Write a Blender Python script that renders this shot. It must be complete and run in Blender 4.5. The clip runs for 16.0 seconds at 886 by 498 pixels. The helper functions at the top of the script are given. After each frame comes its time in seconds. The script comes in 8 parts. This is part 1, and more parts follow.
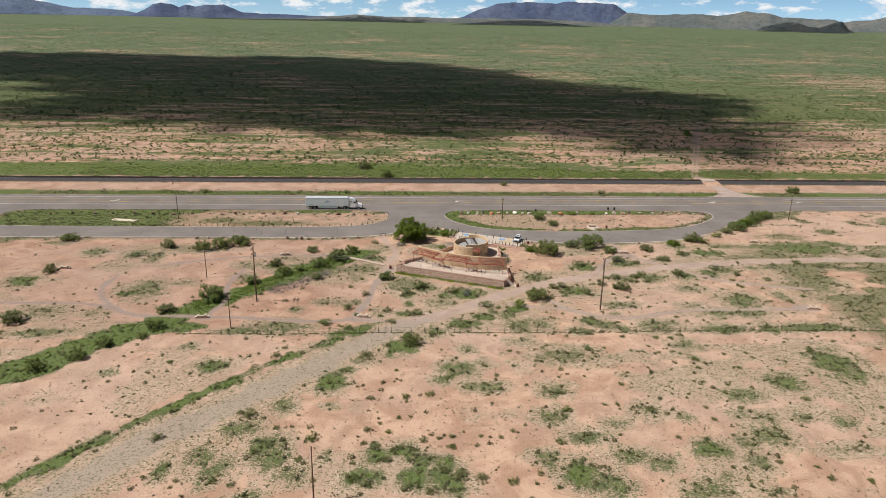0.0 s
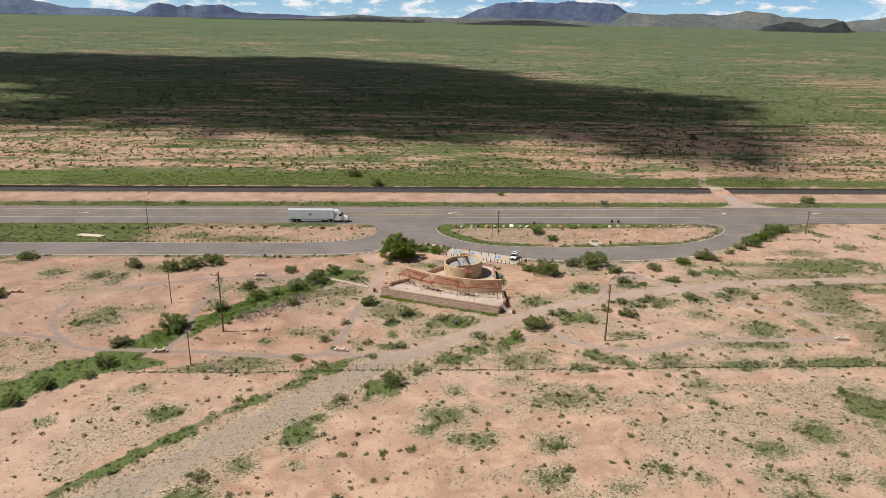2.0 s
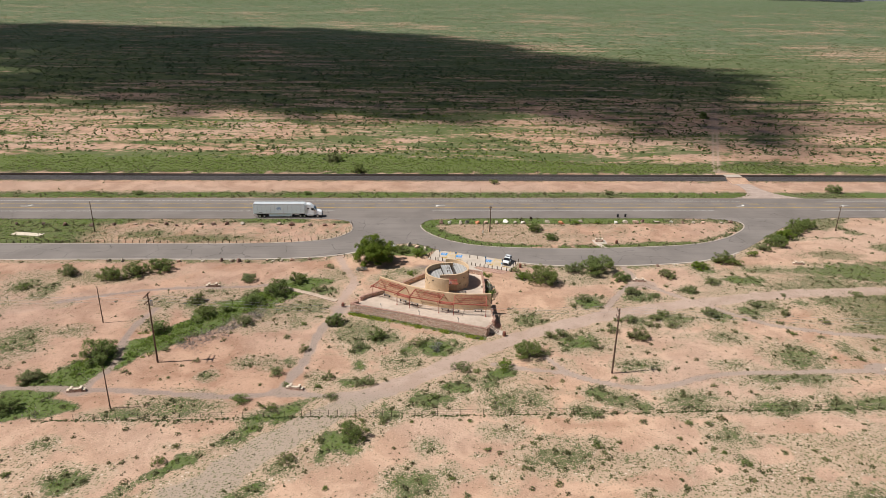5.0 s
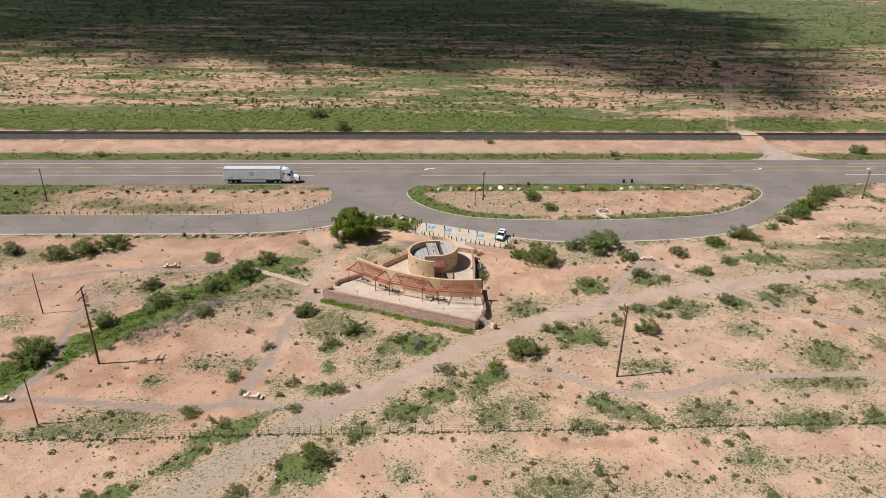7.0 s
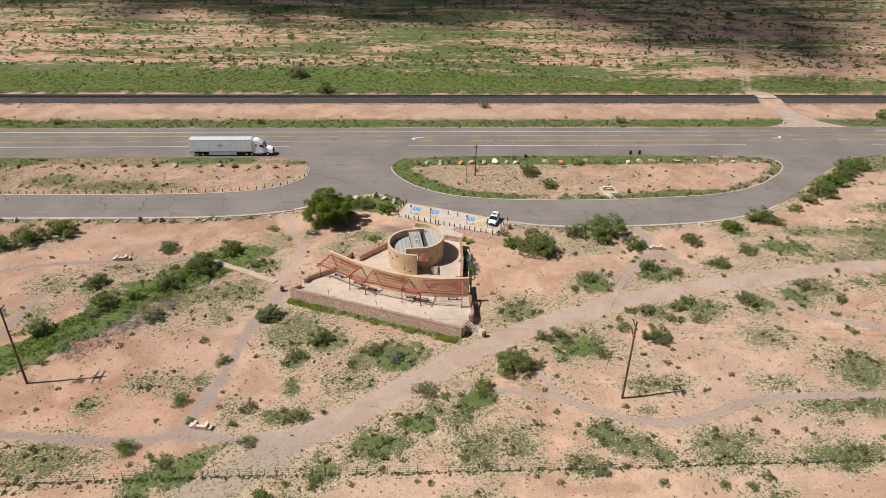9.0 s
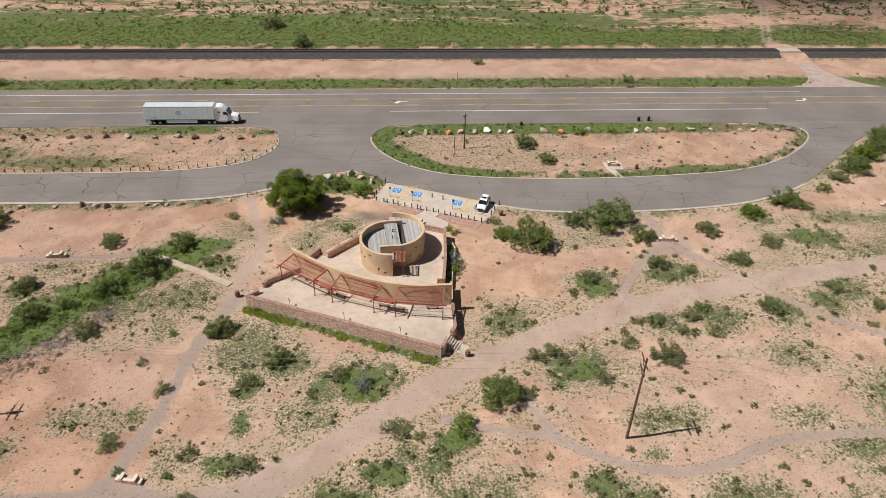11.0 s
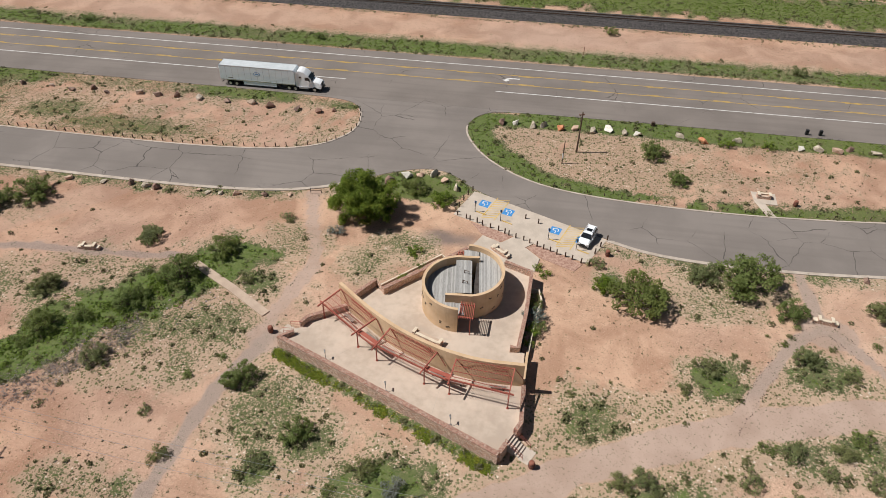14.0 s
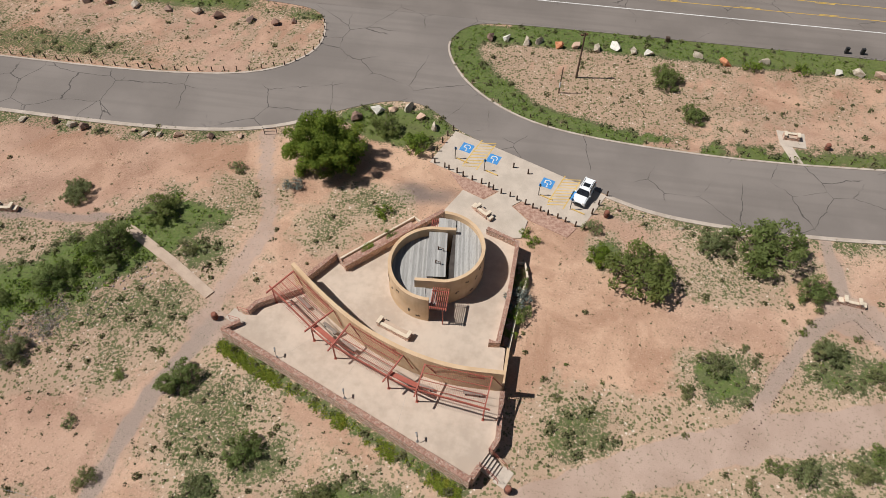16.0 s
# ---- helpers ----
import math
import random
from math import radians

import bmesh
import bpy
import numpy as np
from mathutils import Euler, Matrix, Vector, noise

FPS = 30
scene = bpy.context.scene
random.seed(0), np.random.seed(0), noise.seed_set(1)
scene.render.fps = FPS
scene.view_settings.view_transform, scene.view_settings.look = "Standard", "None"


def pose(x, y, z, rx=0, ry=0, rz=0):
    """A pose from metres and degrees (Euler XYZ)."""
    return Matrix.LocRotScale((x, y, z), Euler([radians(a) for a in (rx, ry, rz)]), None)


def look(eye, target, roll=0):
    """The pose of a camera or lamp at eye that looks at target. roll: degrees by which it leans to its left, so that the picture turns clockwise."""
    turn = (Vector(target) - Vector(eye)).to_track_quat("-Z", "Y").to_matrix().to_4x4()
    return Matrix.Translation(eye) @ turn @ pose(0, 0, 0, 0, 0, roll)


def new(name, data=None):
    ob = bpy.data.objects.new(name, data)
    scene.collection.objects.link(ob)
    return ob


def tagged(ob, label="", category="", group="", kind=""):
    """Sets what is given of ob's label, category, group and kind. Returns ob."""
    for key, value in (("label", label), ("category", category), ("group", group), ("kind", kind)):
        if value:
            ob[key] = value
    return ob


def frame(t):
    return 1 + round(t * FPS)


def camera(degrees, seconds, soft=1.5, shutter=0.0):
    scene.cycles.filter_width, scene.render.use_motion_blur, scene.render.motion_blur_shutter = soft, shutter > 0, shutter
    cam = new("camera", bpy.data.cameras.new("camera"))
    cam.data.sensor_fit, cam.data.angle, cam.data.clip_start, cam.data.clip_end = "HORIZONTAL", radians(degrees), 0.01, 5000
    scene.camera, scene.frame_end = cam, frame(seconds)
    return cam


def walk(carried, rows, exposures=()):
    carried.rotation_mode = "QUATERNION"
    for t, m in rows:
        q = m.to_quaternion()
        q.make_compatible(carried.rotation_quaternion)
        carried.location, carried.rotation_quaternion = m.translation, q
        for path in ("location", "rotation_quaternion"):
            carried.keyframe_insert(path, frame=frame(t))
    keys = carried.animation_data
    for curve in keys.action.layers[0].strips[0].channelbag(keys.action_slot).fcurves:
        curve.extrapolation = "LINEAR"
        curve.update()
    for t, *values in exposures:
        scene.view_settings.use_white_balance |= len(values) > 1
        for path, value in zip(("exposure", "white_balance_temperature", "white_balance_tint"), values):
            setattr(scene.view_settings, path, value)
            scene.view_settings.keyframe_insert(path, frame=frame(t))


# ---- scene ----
from mathutils.geometry import delaunay_2d_cdt

cam = camera(65.9, 16.0, soft=0.65)
METRES, EYE, TILT, LEAN, TURN = 140.0, 64.1, 0.0, 0.0, -3.8
ROWS = [
    (0.0, 0.0, 0.0, 0.0, 0.38, -18.79, -1.11),
    (0.5, 0.0043, 0.028, -0.0002, 0.38, -18.79, -1.11),
    (1.0, 0.0094, 0.06, -0.0005, 0.38, -18.79, -1.09),
    (1.5, 0.0136, 0.0881, -0.0008, 0.38, -18.8, -1.09),
    (2.0, 0.0187, 0.1203, -0.0013, 0.39, -18.8, -1.08),
    (2.5, 0.0233, 0.1487, -0.002, 0.39, -18.79, -1.08),
    (3.0, 0.0284, 0.1813, -0.0028, 0.4, -18.8, -1.08),
    (5.5, 0.0529, 0.332, -0.0059, 0.41, -22.23, -1.09),
    (6.0, 0.0579, 0.365, -0.0063, 0.42, -23.42, -1.1),
    (6.5, 0.0623, 0.3939, -0.0067, 0.42, -24.47, -1.1),
    (7.0, 0.0676, 0.427, -0.007, 0.41, -25.65, -1.1),
    (7.5, 0.0722, 0.4561, -0.0075, 0.42, -26.69, -1.1),
    (8.0, 0.0775, 0.4893, -0.0079, 0.43, -27.88, -1.09),
    (8.5, 0.0821, 0.5181, -0.0085, 0.43, -28.91, -1.1),
    (11.0, 0.1073, 0.6753, -0.0107, 0.42, -34.93, -1.07),
    (11.5, 0.112, 0.7041, -0.0115, 0.43, -37.06, -1.07),
    (12.0, 0.1157, 0.7382, -0.0112, 2.82, -39.11, -1.1),
    (12.5, 0.1183, 0.7671, -0.0117, 7.52, -39.44, -1.07),
    (13.0, 0.1216, 0.8006, -0.0116, 11.45, -39.79, -0.96),
    (13.5, 0.1236, 0.8298, -0.0124, 12.12, -40.03, -0.89),
    (14.0, 0.1231, 0.8628, -0.0135, 12.16, -41.01, -0.88),
    (14.5, 0.1228, 0.8895, -0.0161, 12.12, -45.78, -0.89),
    (15.0, 0.1207, 0.9257, -0.0149, 12.08, -51.42, -0.93),
    (15.5, 0.1192, 0.9562, -0.015, 12.07, -52.36, -0.93),
    (16.0, 0.1184, 0.9902, -0.0154, 12.1, -52.32, -0.9),
]
walk(cam, [(t, pose(0, 0, EYE, TILT, LEAN, TURN) @ pose(METRES * x, METRES * y, METRES * z, 90 + pitch, roll, yaw)) for t, x, y, z, yaw, pitch, roll in ROWS],
     [(0.0, 0.0), (3.0, 0.03), (5.5, 0.1), (8.5, 0.1), (11.0, 0.03), (12.0, -0.03), (13.5, -0.04), (16.0, -0.09)])

# ---- world, sun and exposure ----
SUN_EL, SUN_AZ = 54.0, 187.0          # degrees: height of the sun, and the way towards it (from +x, anticlockwise)
to_sun = Vector((math.cos(radians(SUN_EL)) * math.cos(radians(SUN_AZ)),
                 math.cos(radians(SUN_EL)) * math.sin(radians(SUN_AZ)), math.sin(radians(SUN_EL))))
sun_data = bpy.data.lights.new("sun", "SUN")
sun_data.energy, sun_data.angle, sun_data.color = 5.0, radians(0.55), (1.0, 0.973, 0.938)
sun = new("sun", sun_data)
sun.matrix_world = look(to_sun * 200, (0, 0, 0))

world = bpy.data.worlds.new("sky")
scene.world = world
world.use_nodes = True
wn, wl = world.node_tree.nodes, world.node_tree.links
sky = wn.new("ShaderNodeTexSky")
sky.sky_type, sky.sun_disc = "NISHITA", False
sky.sun_elevation, sky.sun_rotation = radians(SUN_EL), radians(90 - SUN_AZ)
sky.altitude, sky.air_density, sky.dust_density = 1300, 1.0, 0.0
wco, wsep = wn.new("ShaderNodeTexCoord"), wn.new("ShaderNodeSeparateXYZ")
wl.new(wco.outputs["Generated"], wsep.inputs[0])
wmap = wn.new("ShaderNodeMapping")
wmap.inputs["Scale"].default_value = (15.0, 15.0, 46.0)
wl.new(wco.outputs["Generated"], wmap.inputs[0])
wnoise = wn.new("ShaderNodeTexNoise")
wnoise.inputs["Scale"].default_value, wnoise.inputs["Detail"].default_value = 1.6, 7.0
wnoise.inputs["Roughness"].default_value = 0.6
wl.new(wmap.outputs[0], wnoise.inputs["Vector"])
wramp = wn.new("ShaderNodeValToRGB")
wramp.color_ramp.elements[0].position, wramp.color_ramp.elements[1].position = 0.50, 0.62
wl.new(wnoise.outputs["Fac"], wramp.inputs[0])
wmix = wn.new("ShaderNodeMix")
wmix.data_type = "RGBA"
wlow = wn.new("ShaderNodeMapRange")
wlow.inputs["From Min"].default_value, wlow.inputs["From Max"].default_value = 0.06, 0.12
wlow.inputs["To Min"].default_value, wlow.inputs["To Max"].default_value = 1.0, 0.12
wl.new(wsep.outputs[2], wlow.inputs["Value"])
wamount = wn.new("ShaderNodeMath")
wamount.operation = "MULTIPLY"
wl.new(wramp.outputs[0], wamount.inputs[0])
wl.new(wlow.outputs[0], wamount.inputs[1])
wl.new(wamount.outputs[0], wmix.inputs[0])
wtint = wn.new("ShaderNodeMix")
wtint.data_type, wtint.blend_type = "RGBA", "MULTIPLY"
wtint.inputs[0].default_value = 1.0
whaze = wn.new("ShaderNodeMapRange")
whaze.inputs["From Min"].default_value, whaze.inputs["From Max"].default_value = 0.0, 0.10
wl.new(wsep.outputs[2], whaze.inputs["Value"])
wblue = wn.new("ShaderNodeMix")
wblue.data_type = "RGBA"
wblue.inputs[6].default_value, wblue.inputs[7].default_value = (1.5, 2.5, 4.4, 1), (0.98, 1.0, 1.0, 1)
wl.new(whaze.outputs[0], wblue.inputs[0])
wl.new(wblue.outputs[2], wtint.inputs[7])
wl.new(sky.outputs[0], wtint.inputs[6])
wl.new(wtint.outputs[2], wmix.inputs[6])
wmix.inputs[7].default_value = (29.0, 29.6, 30.4, 1)
wback = wn["Background"]
wback.inputs["Strength"].default_value = 0.03
wl.new(wmix.outputs[2], wback.inputs[0])


# ---- node helpers and materials ----
class Tree:
    """A small wrapper round a material's node tree."""

    def __init__(self, name):
        self.m = bpy.data.materials.new(name)
        self.m.use_nodes = True
        self.n, self.l = self.m.node_tree.nodes, self.m.node_tree.links
        self.bsdf = self.n["Principled BSDF"]
        geo = self.n.new("ShaderNodeNewGeometry")
        self.pos, self.island = geo.outputs["Position"], geo.outputs["Random Per Island"]

    def put(self, value, socket):
        if isinstance(value, bpy.types.NodeSocket):
            self.l.new(value, socket)
        else:
            socket.default_value = value

    def scaled(self, x, y, z, rot=0.0):
        m = self.n.new("ShaderNodeMapping")
        m.inputs["Scale"].default_value = (x, y, z)
        m.inputs["Rotation"].default_value = (0, 0, radians(rot))
        self.l.new(self.pos, m.inputs[0])
        return m.outputs[0]

    def noise(self, scale, detail=4.0, rough=0.55, vec=None, warp=0.0):
        t = self.n.new("ShaderNodeTexNoise")
        t.inputs["Scale"].default_value, t.inputs["Detail"].default_value = scale, detail
        t.inputs["Roughness"].default_value, t.inputs["Distortion"].default_value = rough, warp
        self.l.new(vec or self.pos, t.inputs["Vector"])
        return t.outputs["Fac"]

    def cells(self, scale, feature="F1", vec=None, out="Distance"):
        t = self.n.new("ShaderNodeTexVoronoi")
        t.feature = feature
        t.inputs["Scale"].default_value = scale
        self.l.new(vec or self.pos, t.inputs["Vector"])
        return t.outputs[out]

    def attr(self, name):
        a = self.n.new("ShaderNodeAttribute")
        a.attribute_name = name
        return a.outputs["Fac"]

    def random(self):
        return self.n.new("ShaderNodeObjectInfo").outputs["Random"]

    def math(self, op, a, b=0.0, clamp=False):
        t = self.n.new("ShaderNodeMath")
        t.operation, t.use_clamp = op, clamp
        self.put(a, t.inputs[0])
        self.put(b, t.inputs[1])
        return t.outputs[0]

    def step(self, v, lo, hi, a=0.0, b=1.0):
        t = self.n.new("ShaderNodeMapRange")
        t.interpolation_type = "SMOOTHSTEP"
        self.put(v, t.inputs["Value"])
        t.inputs["From Min"].default_value, t.inputs["From Max"].default_value = lo, hi
        t.inputs["To Min"].default_value, t.inputs["To Max"].default_value = a, b
        return t.outputs[0]

    def mix(self, f, a, b, mode="MIX"):
        t = self.n.new("ShaderNodeMix")
        t.data_type, t.blend_type = "RGBA", mode
        self.put(f, t.inputs[0])
        self.put(a if isinstance(a, bpy.types.NodeSocket) else (*a, 1), t.inputs[6])
        self.put(b if isinstance(b, bpy.types.NodeSocket) else (*b, 1), t.inputs[7])
        return t.outputs[2]

    def bump(self, height, strength, distance):
        b = self.n.new("ShaderNodeBump")
        b.inputs["Strength"].default_value, b.inputs["Distance"].default_value = strength, distance
        self.put(height, b.inputs["Height"])
        self.l.new(b.outputs[0], self.bsdf.inputs["Normal"])

    def done(self, color, rough=0.85, metal=0.0, spec=0.25):
        self.put(color if isinstance(color, bpy.types.NodeSocket) else (*color, 1), self.bsdf.inputs["Base Color"])
        self.put(rough, self.bsdf.inputs["Roughness"])
        self.bsdf.inputs["Metallic"].default_value = metal
        self.bsdf.inputs["Specular IOR Level"].default_value = spec
        return self.m


def plain(name, a, b, scale=3.0, fine=40.0, rough=0.8, metal=0.0, relief=0.15, spec=0.3, dist=0.01):
    """Two tones, broken up at two scales, with a fine relief."""
    t = Tree(name)
    big, small = t.noise(scale, 5), t.noise(fine, 3)
    f = t.math("ADD", t.math("MULTIPLY", big, 0.65), t.math("MULTIPLY", small, 0.35))
    c = t.mix(t.step(f, 0.36, 0.64), a, b)
    if relief:
        t.bump(small, relief, dist)
    return t.done(c, rough, metal, spec)


def soil_material():
    t = Tree("desert_soil")
    far = t.noise(0.022, 5, 0.6)
    mid = t.noise(0.16, 6, 0.62, warp=0.6)
    fine = t.noise(1.7, 6, 0.7)
    grit = t.noise(9.0, 3, 0.7)
    base = t.mix(t.step(mid, 0.38, 0.62), (0.415, 0.247, 0.163), (0.582, 0.376, 0.258))
    base = t.mix(t.step(far, 0.4, 0.66, 0, 0.55), base, (0.53, 0.375, 0.29))
    base = t.mix(t.step(fine, 0.5, 0.75, 0, 0.4), base, (0.36, 0.215, 0.15))
    base = t.mix(t.step(grit, 0.55, 0.72, 0, 0.5), base, (0.68, 0.52, 0.41))
    speck = t.noise(4.5, 6, 0.75)
    base = t.mix(t.math("MULTIPLY", t.step(speck, 0.36, 0.56, 0.5, 0), t.step(t.noise(0.09, 5), 0.42, 0.6)), base, (0.29, 0.18, 0.125))
    base = t.mix(t.step(speck, 0.56, 0.72, 0, 0.55), base, (0.79, 0.59, 0.46))
    worn = t.math("ADD", t.attr("path"), t.math("MULTIPLY", t.math("SUBTRACT", fine, 0.5), 0.35))
    path = t.math("MAXIMUM", t.step(worn, 0.42, 0.64, 0, 0.95), t.math("MULTIPLY", t.attr("path"), 0.7))
    grey = t.math("MULTIPLY", path, t.attr("gravel"), True)
    base = t.mix(path, base, t.mix(t.step(mid, 0.35, 0.65), (0.400, 0.288, 0.226), (0.468, 0.346, 0.279)))
    base = t.mix(grey, base, t.mix(t.step(grit, 0.35, 0.65), (0.300, 0.228, 0.186), (0.415, 0.328, 0.272)))
    base = t.mix(t.attr("charred"), base, (0.16, 0.13, 0.12))
    # stony ground: pale pebbles, dark ones, and small grey-green herbs between them
    v = t.n.new("ShaderNodeTexVoronoi")
    v.inputs["Scale"].default_value = 3.0
    ragged = t.n.new("ShaderNodeTexNoise")
    ragged.inputs["Scale"].default_value, ragged.inputs["Detail"].default_value = 5.0, 3
    t.l.new(t.pos, ragged.inputs["Vector"])
    pull = t.n.new("ShaderNodeVectorMath")
    pull.operation = "MULTIPLY_ADD"
    pull.inputs[1].default_value = (0.34, 0.34, 0.34)
    t.l.new(ragged.outputs["Color"], pull.inputs[0])
    t.l.new(t.pos, pull.inputs[2])
    t.l.new(pull.outputs[0], v.inputs["Vector"])
    sep = t.n.new("ShaderNodeSeparateColor")
    t.l.new(v.outputs["Color"], sep.inputs[0])
    blob = t.step(t.math("SUBTRACT", v.outputs["Distance"], t.math("MULTIPLY", sep.outputs[1], 0.36)), 0.16, 0.30, 1, 0)
    crumb = t.step(t.math("SUBTRACT", v.outputs["Distance"], t.math("MULTIPLY", t.math("POWER", sep.outputs[1], 3.0), 0.24)), 0.03, 0.14, 1, 0)
    zone = t.step(t.math("ADD", t.attr("stony"), t.math("MULTIPLY", t.math("SUBTRACT", fine, 0.5), 0.9)), 0.3, 0.75)
    ground_tone = t.mix(grit, (0.34, 0.245, 0.165), (0.50, 0.40, 0.29))
    base = t.mix(t.math("MULTIPLY", zone, 0.6), base, ground_tone)
    chip = t.step(t.math("SUBTRACT", v.outputs["Distance"], t.math("MULTIPLY", sep.outputs[1], 0.26)), 0.10, 0.22, 1, 0)
    pale = t.math("MULTIPLY", t.math("MULTIPLY", chip, t.step(sep.outputs[0], 0.12, 0.17, 1, 0)), zone)
    base = t.mix(t.math("MULTIPLY", t.math("MULTIPLY", pale, t.step(path, 0.1, 0.6, 1.0, 0.25)), 0.85), base, (0.71, 0.61, 0.50))
    herb = t.math("MULTIPLY", t.math("MULTIPLY", blob, t.step(sep.outputs[0], 0.36, 0.42)), zone)
    base = t.mix(t.math("MULTIPLY", herb, 0.85), base, t.mix(grit, (0.052, 0.076, 0.022), (0.150, 0.170, 0.064)))
    lone = t.math("MULTIPLY", t.math("MULTIPLY", crumb, t.step(sep.outputs[2], 0.80, 0.83)), t.math("SUBTRACT", 1.0, path, True))
    base = t.mix(t.math("MULTIPLY", lone, 0.8), base, (0.13, 0.098, 0.060))
    base = t.mix(t.attr("russet"), base, t.mix(1.0, base, (0.83, 0.785, 0.79), "MULTIPLY"))
    # living green
    g = t.math("ADD", t.attr("green"), t.math("MULTIPLY", t.math("SUBTRACT", t.noise(0.9, 6, 0.7), 0.5), 1.0))
    g = t.math("ADD", g, t.math("MULTIPLY", t.math("SUBTRACT", t.noise(3.4, 5, 0.8), 0.5), 3.6))
    gf = t.step(g, 0.28, 0.54, 0, 0.88)
    tone = t.math("ADD", t.math("MULTIPLY", t.attr("green"), 0.7), t.math("SUBTRACT", t.noise(0.35, 5), 0.5))
    green = t.mix(t.step(tone, 0.25, 0.8), (0.084, 0.098, 0.046), (0.092, 0.155, 0.028))
    green = t.mix(t.step(grit, 0.4, 0.7, 0, 0.5), green, (0.150, 0.185, 0.066))
    tuft = t.n.new("ShaderNodeTexVoronoi")
    tuft.inputs["Scale"].default_value = 3.1
    t.l.new(t.pos, tuft.inputs["Vector"])
    green = t.mix(t.step(tuft.outputs["Distance"], 0.25, 0.6, 0, 0.45), green, (0.055, 0.085, 0.024))
    base = t.mix(gf, base, green)
    # broken bands of low scrub on the plain
    bands = t.noise(1.0, 8, 0.74, t.scaled(0.014, 0.080, 0.05, 2), 0.4)
    patch = t.noise(0.0045, 4, 0.6)
    dots = t.step(t.cells(0.2), 0.20, 0.30, 1, 0)
    pf = t.math("ADD", t.math("ADD", t.math("MULTIPLY", t.math("SUBTRACT", bands, 0.5), 3.2),
                t.math("MULTIPLY", t.math("SUBTRACT", patch, 0.5), 1.6)), t.attr("plain"))
    pf = t.math("ADD", pf, t.math("MULTIPLY", t.math("SUBTRACT", t.noise(1.0, 6, 0.78, t.scaled(0.26, 0.62, 0.5)), 0.5), 2.2))
    pf = t.step(pf, 0.26, 0.46, 0, 1.0)
    pf = t.math("MULTIPLY", t.math("MAXIMUM", pf, t.math("MULTIPLY", dots, 0.8)), t.step(t.attr("plain"), 0.02, 0.2), True)
    pf = t.math("MULTIPLY", pf, t.math("SUBTRACT", 1.0, path, True))
    pf = t.math("MULTIPLY", pf, t.step(t.attr("green"), 0.5, 0.9, 1.0, 0.15))
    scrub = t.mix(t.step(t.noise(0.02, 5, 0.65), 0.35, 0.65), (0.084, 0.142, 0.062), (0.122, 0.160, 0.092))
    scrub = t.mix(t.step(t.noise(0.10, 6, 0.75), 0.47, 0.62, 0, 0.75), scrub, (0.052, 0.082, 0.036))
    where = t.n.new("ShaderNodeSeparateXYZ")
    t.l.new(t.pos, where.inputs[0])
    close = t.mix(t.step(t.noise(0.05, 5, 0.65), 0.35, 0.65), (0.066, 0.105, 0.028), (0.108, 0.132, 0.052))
    # Beyond 420 m the scrub pales and turns bluer: distance haze put into colour.
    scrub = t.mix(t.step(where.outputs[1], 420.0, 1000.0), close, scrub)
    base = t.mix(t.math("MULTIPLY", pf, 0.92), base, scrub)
    shrub = t.n.new("ShaderNodeTexVoronoi")
    shrub.inputs["Scale"].default_value = 0.13
    t.l.new(t.pos, shrub.inputs["Vector"])
    sc2 = t.n.new("ShaderNodeSeparateColor")
    t.l.new(shrub.outputs["Color"], sc2.inputs[0])
    sf = t.math("MULTIPLY", t.step(shrub.outputs["Distance"], 0.22, 0.30, 1, 0), t.step(sc2.outputs[0], 0.3, 0.35))
    base = t.mix(t.math("MULTIPLY", t.math("MULTIPLY", sf, t.step(t.attr("plain"), 0.36, 0.5)), 0.85), base, (0.038, 0.062, 0.020))
    # two ruts of the track across the plain
    xyz = t.n.new("ShaderNodeSeparateXYZ")
    t.l.new(t.pos, xyz.inputs[0])
    line = t.math("ADD", 127.5, t.math("MULTIPLY", t.math("SUBTRACT", xyz.outputs[1], 284.0), 0.4336))
    off = t.math("ABSOLUTE", t.math("SUBTRACT", xyz.outputs[0], line))
    rut = t.step(t.math("ABSOLUTE", t.math("SUBTRACT", off, 1.0)), 0.30, 0.75, 0.65, 0)
    rut = t.math("MAXIMUM", rut, t.step(off, 1.4, 2.4, 0.22, 0))
    rut = t.math("MULTIPLY", t.math("MULTIPLY", rut, t.step(xyz.outputs[1], 283.5, 285.5)), t.step(xyz.outputs[1], 310.0, 480.0, 1, 0.04))
    base = t.mix(rut, base, (0.42, 0.295, 0.235))
    t.bump(t.math("ADD", t.math("MULTIPLY", fine, 0.6), t.math("MULTIPLY", grit, 0.4)), 0.6, 0.14)
    return t.done(base, 0.95, 0, 0.1)


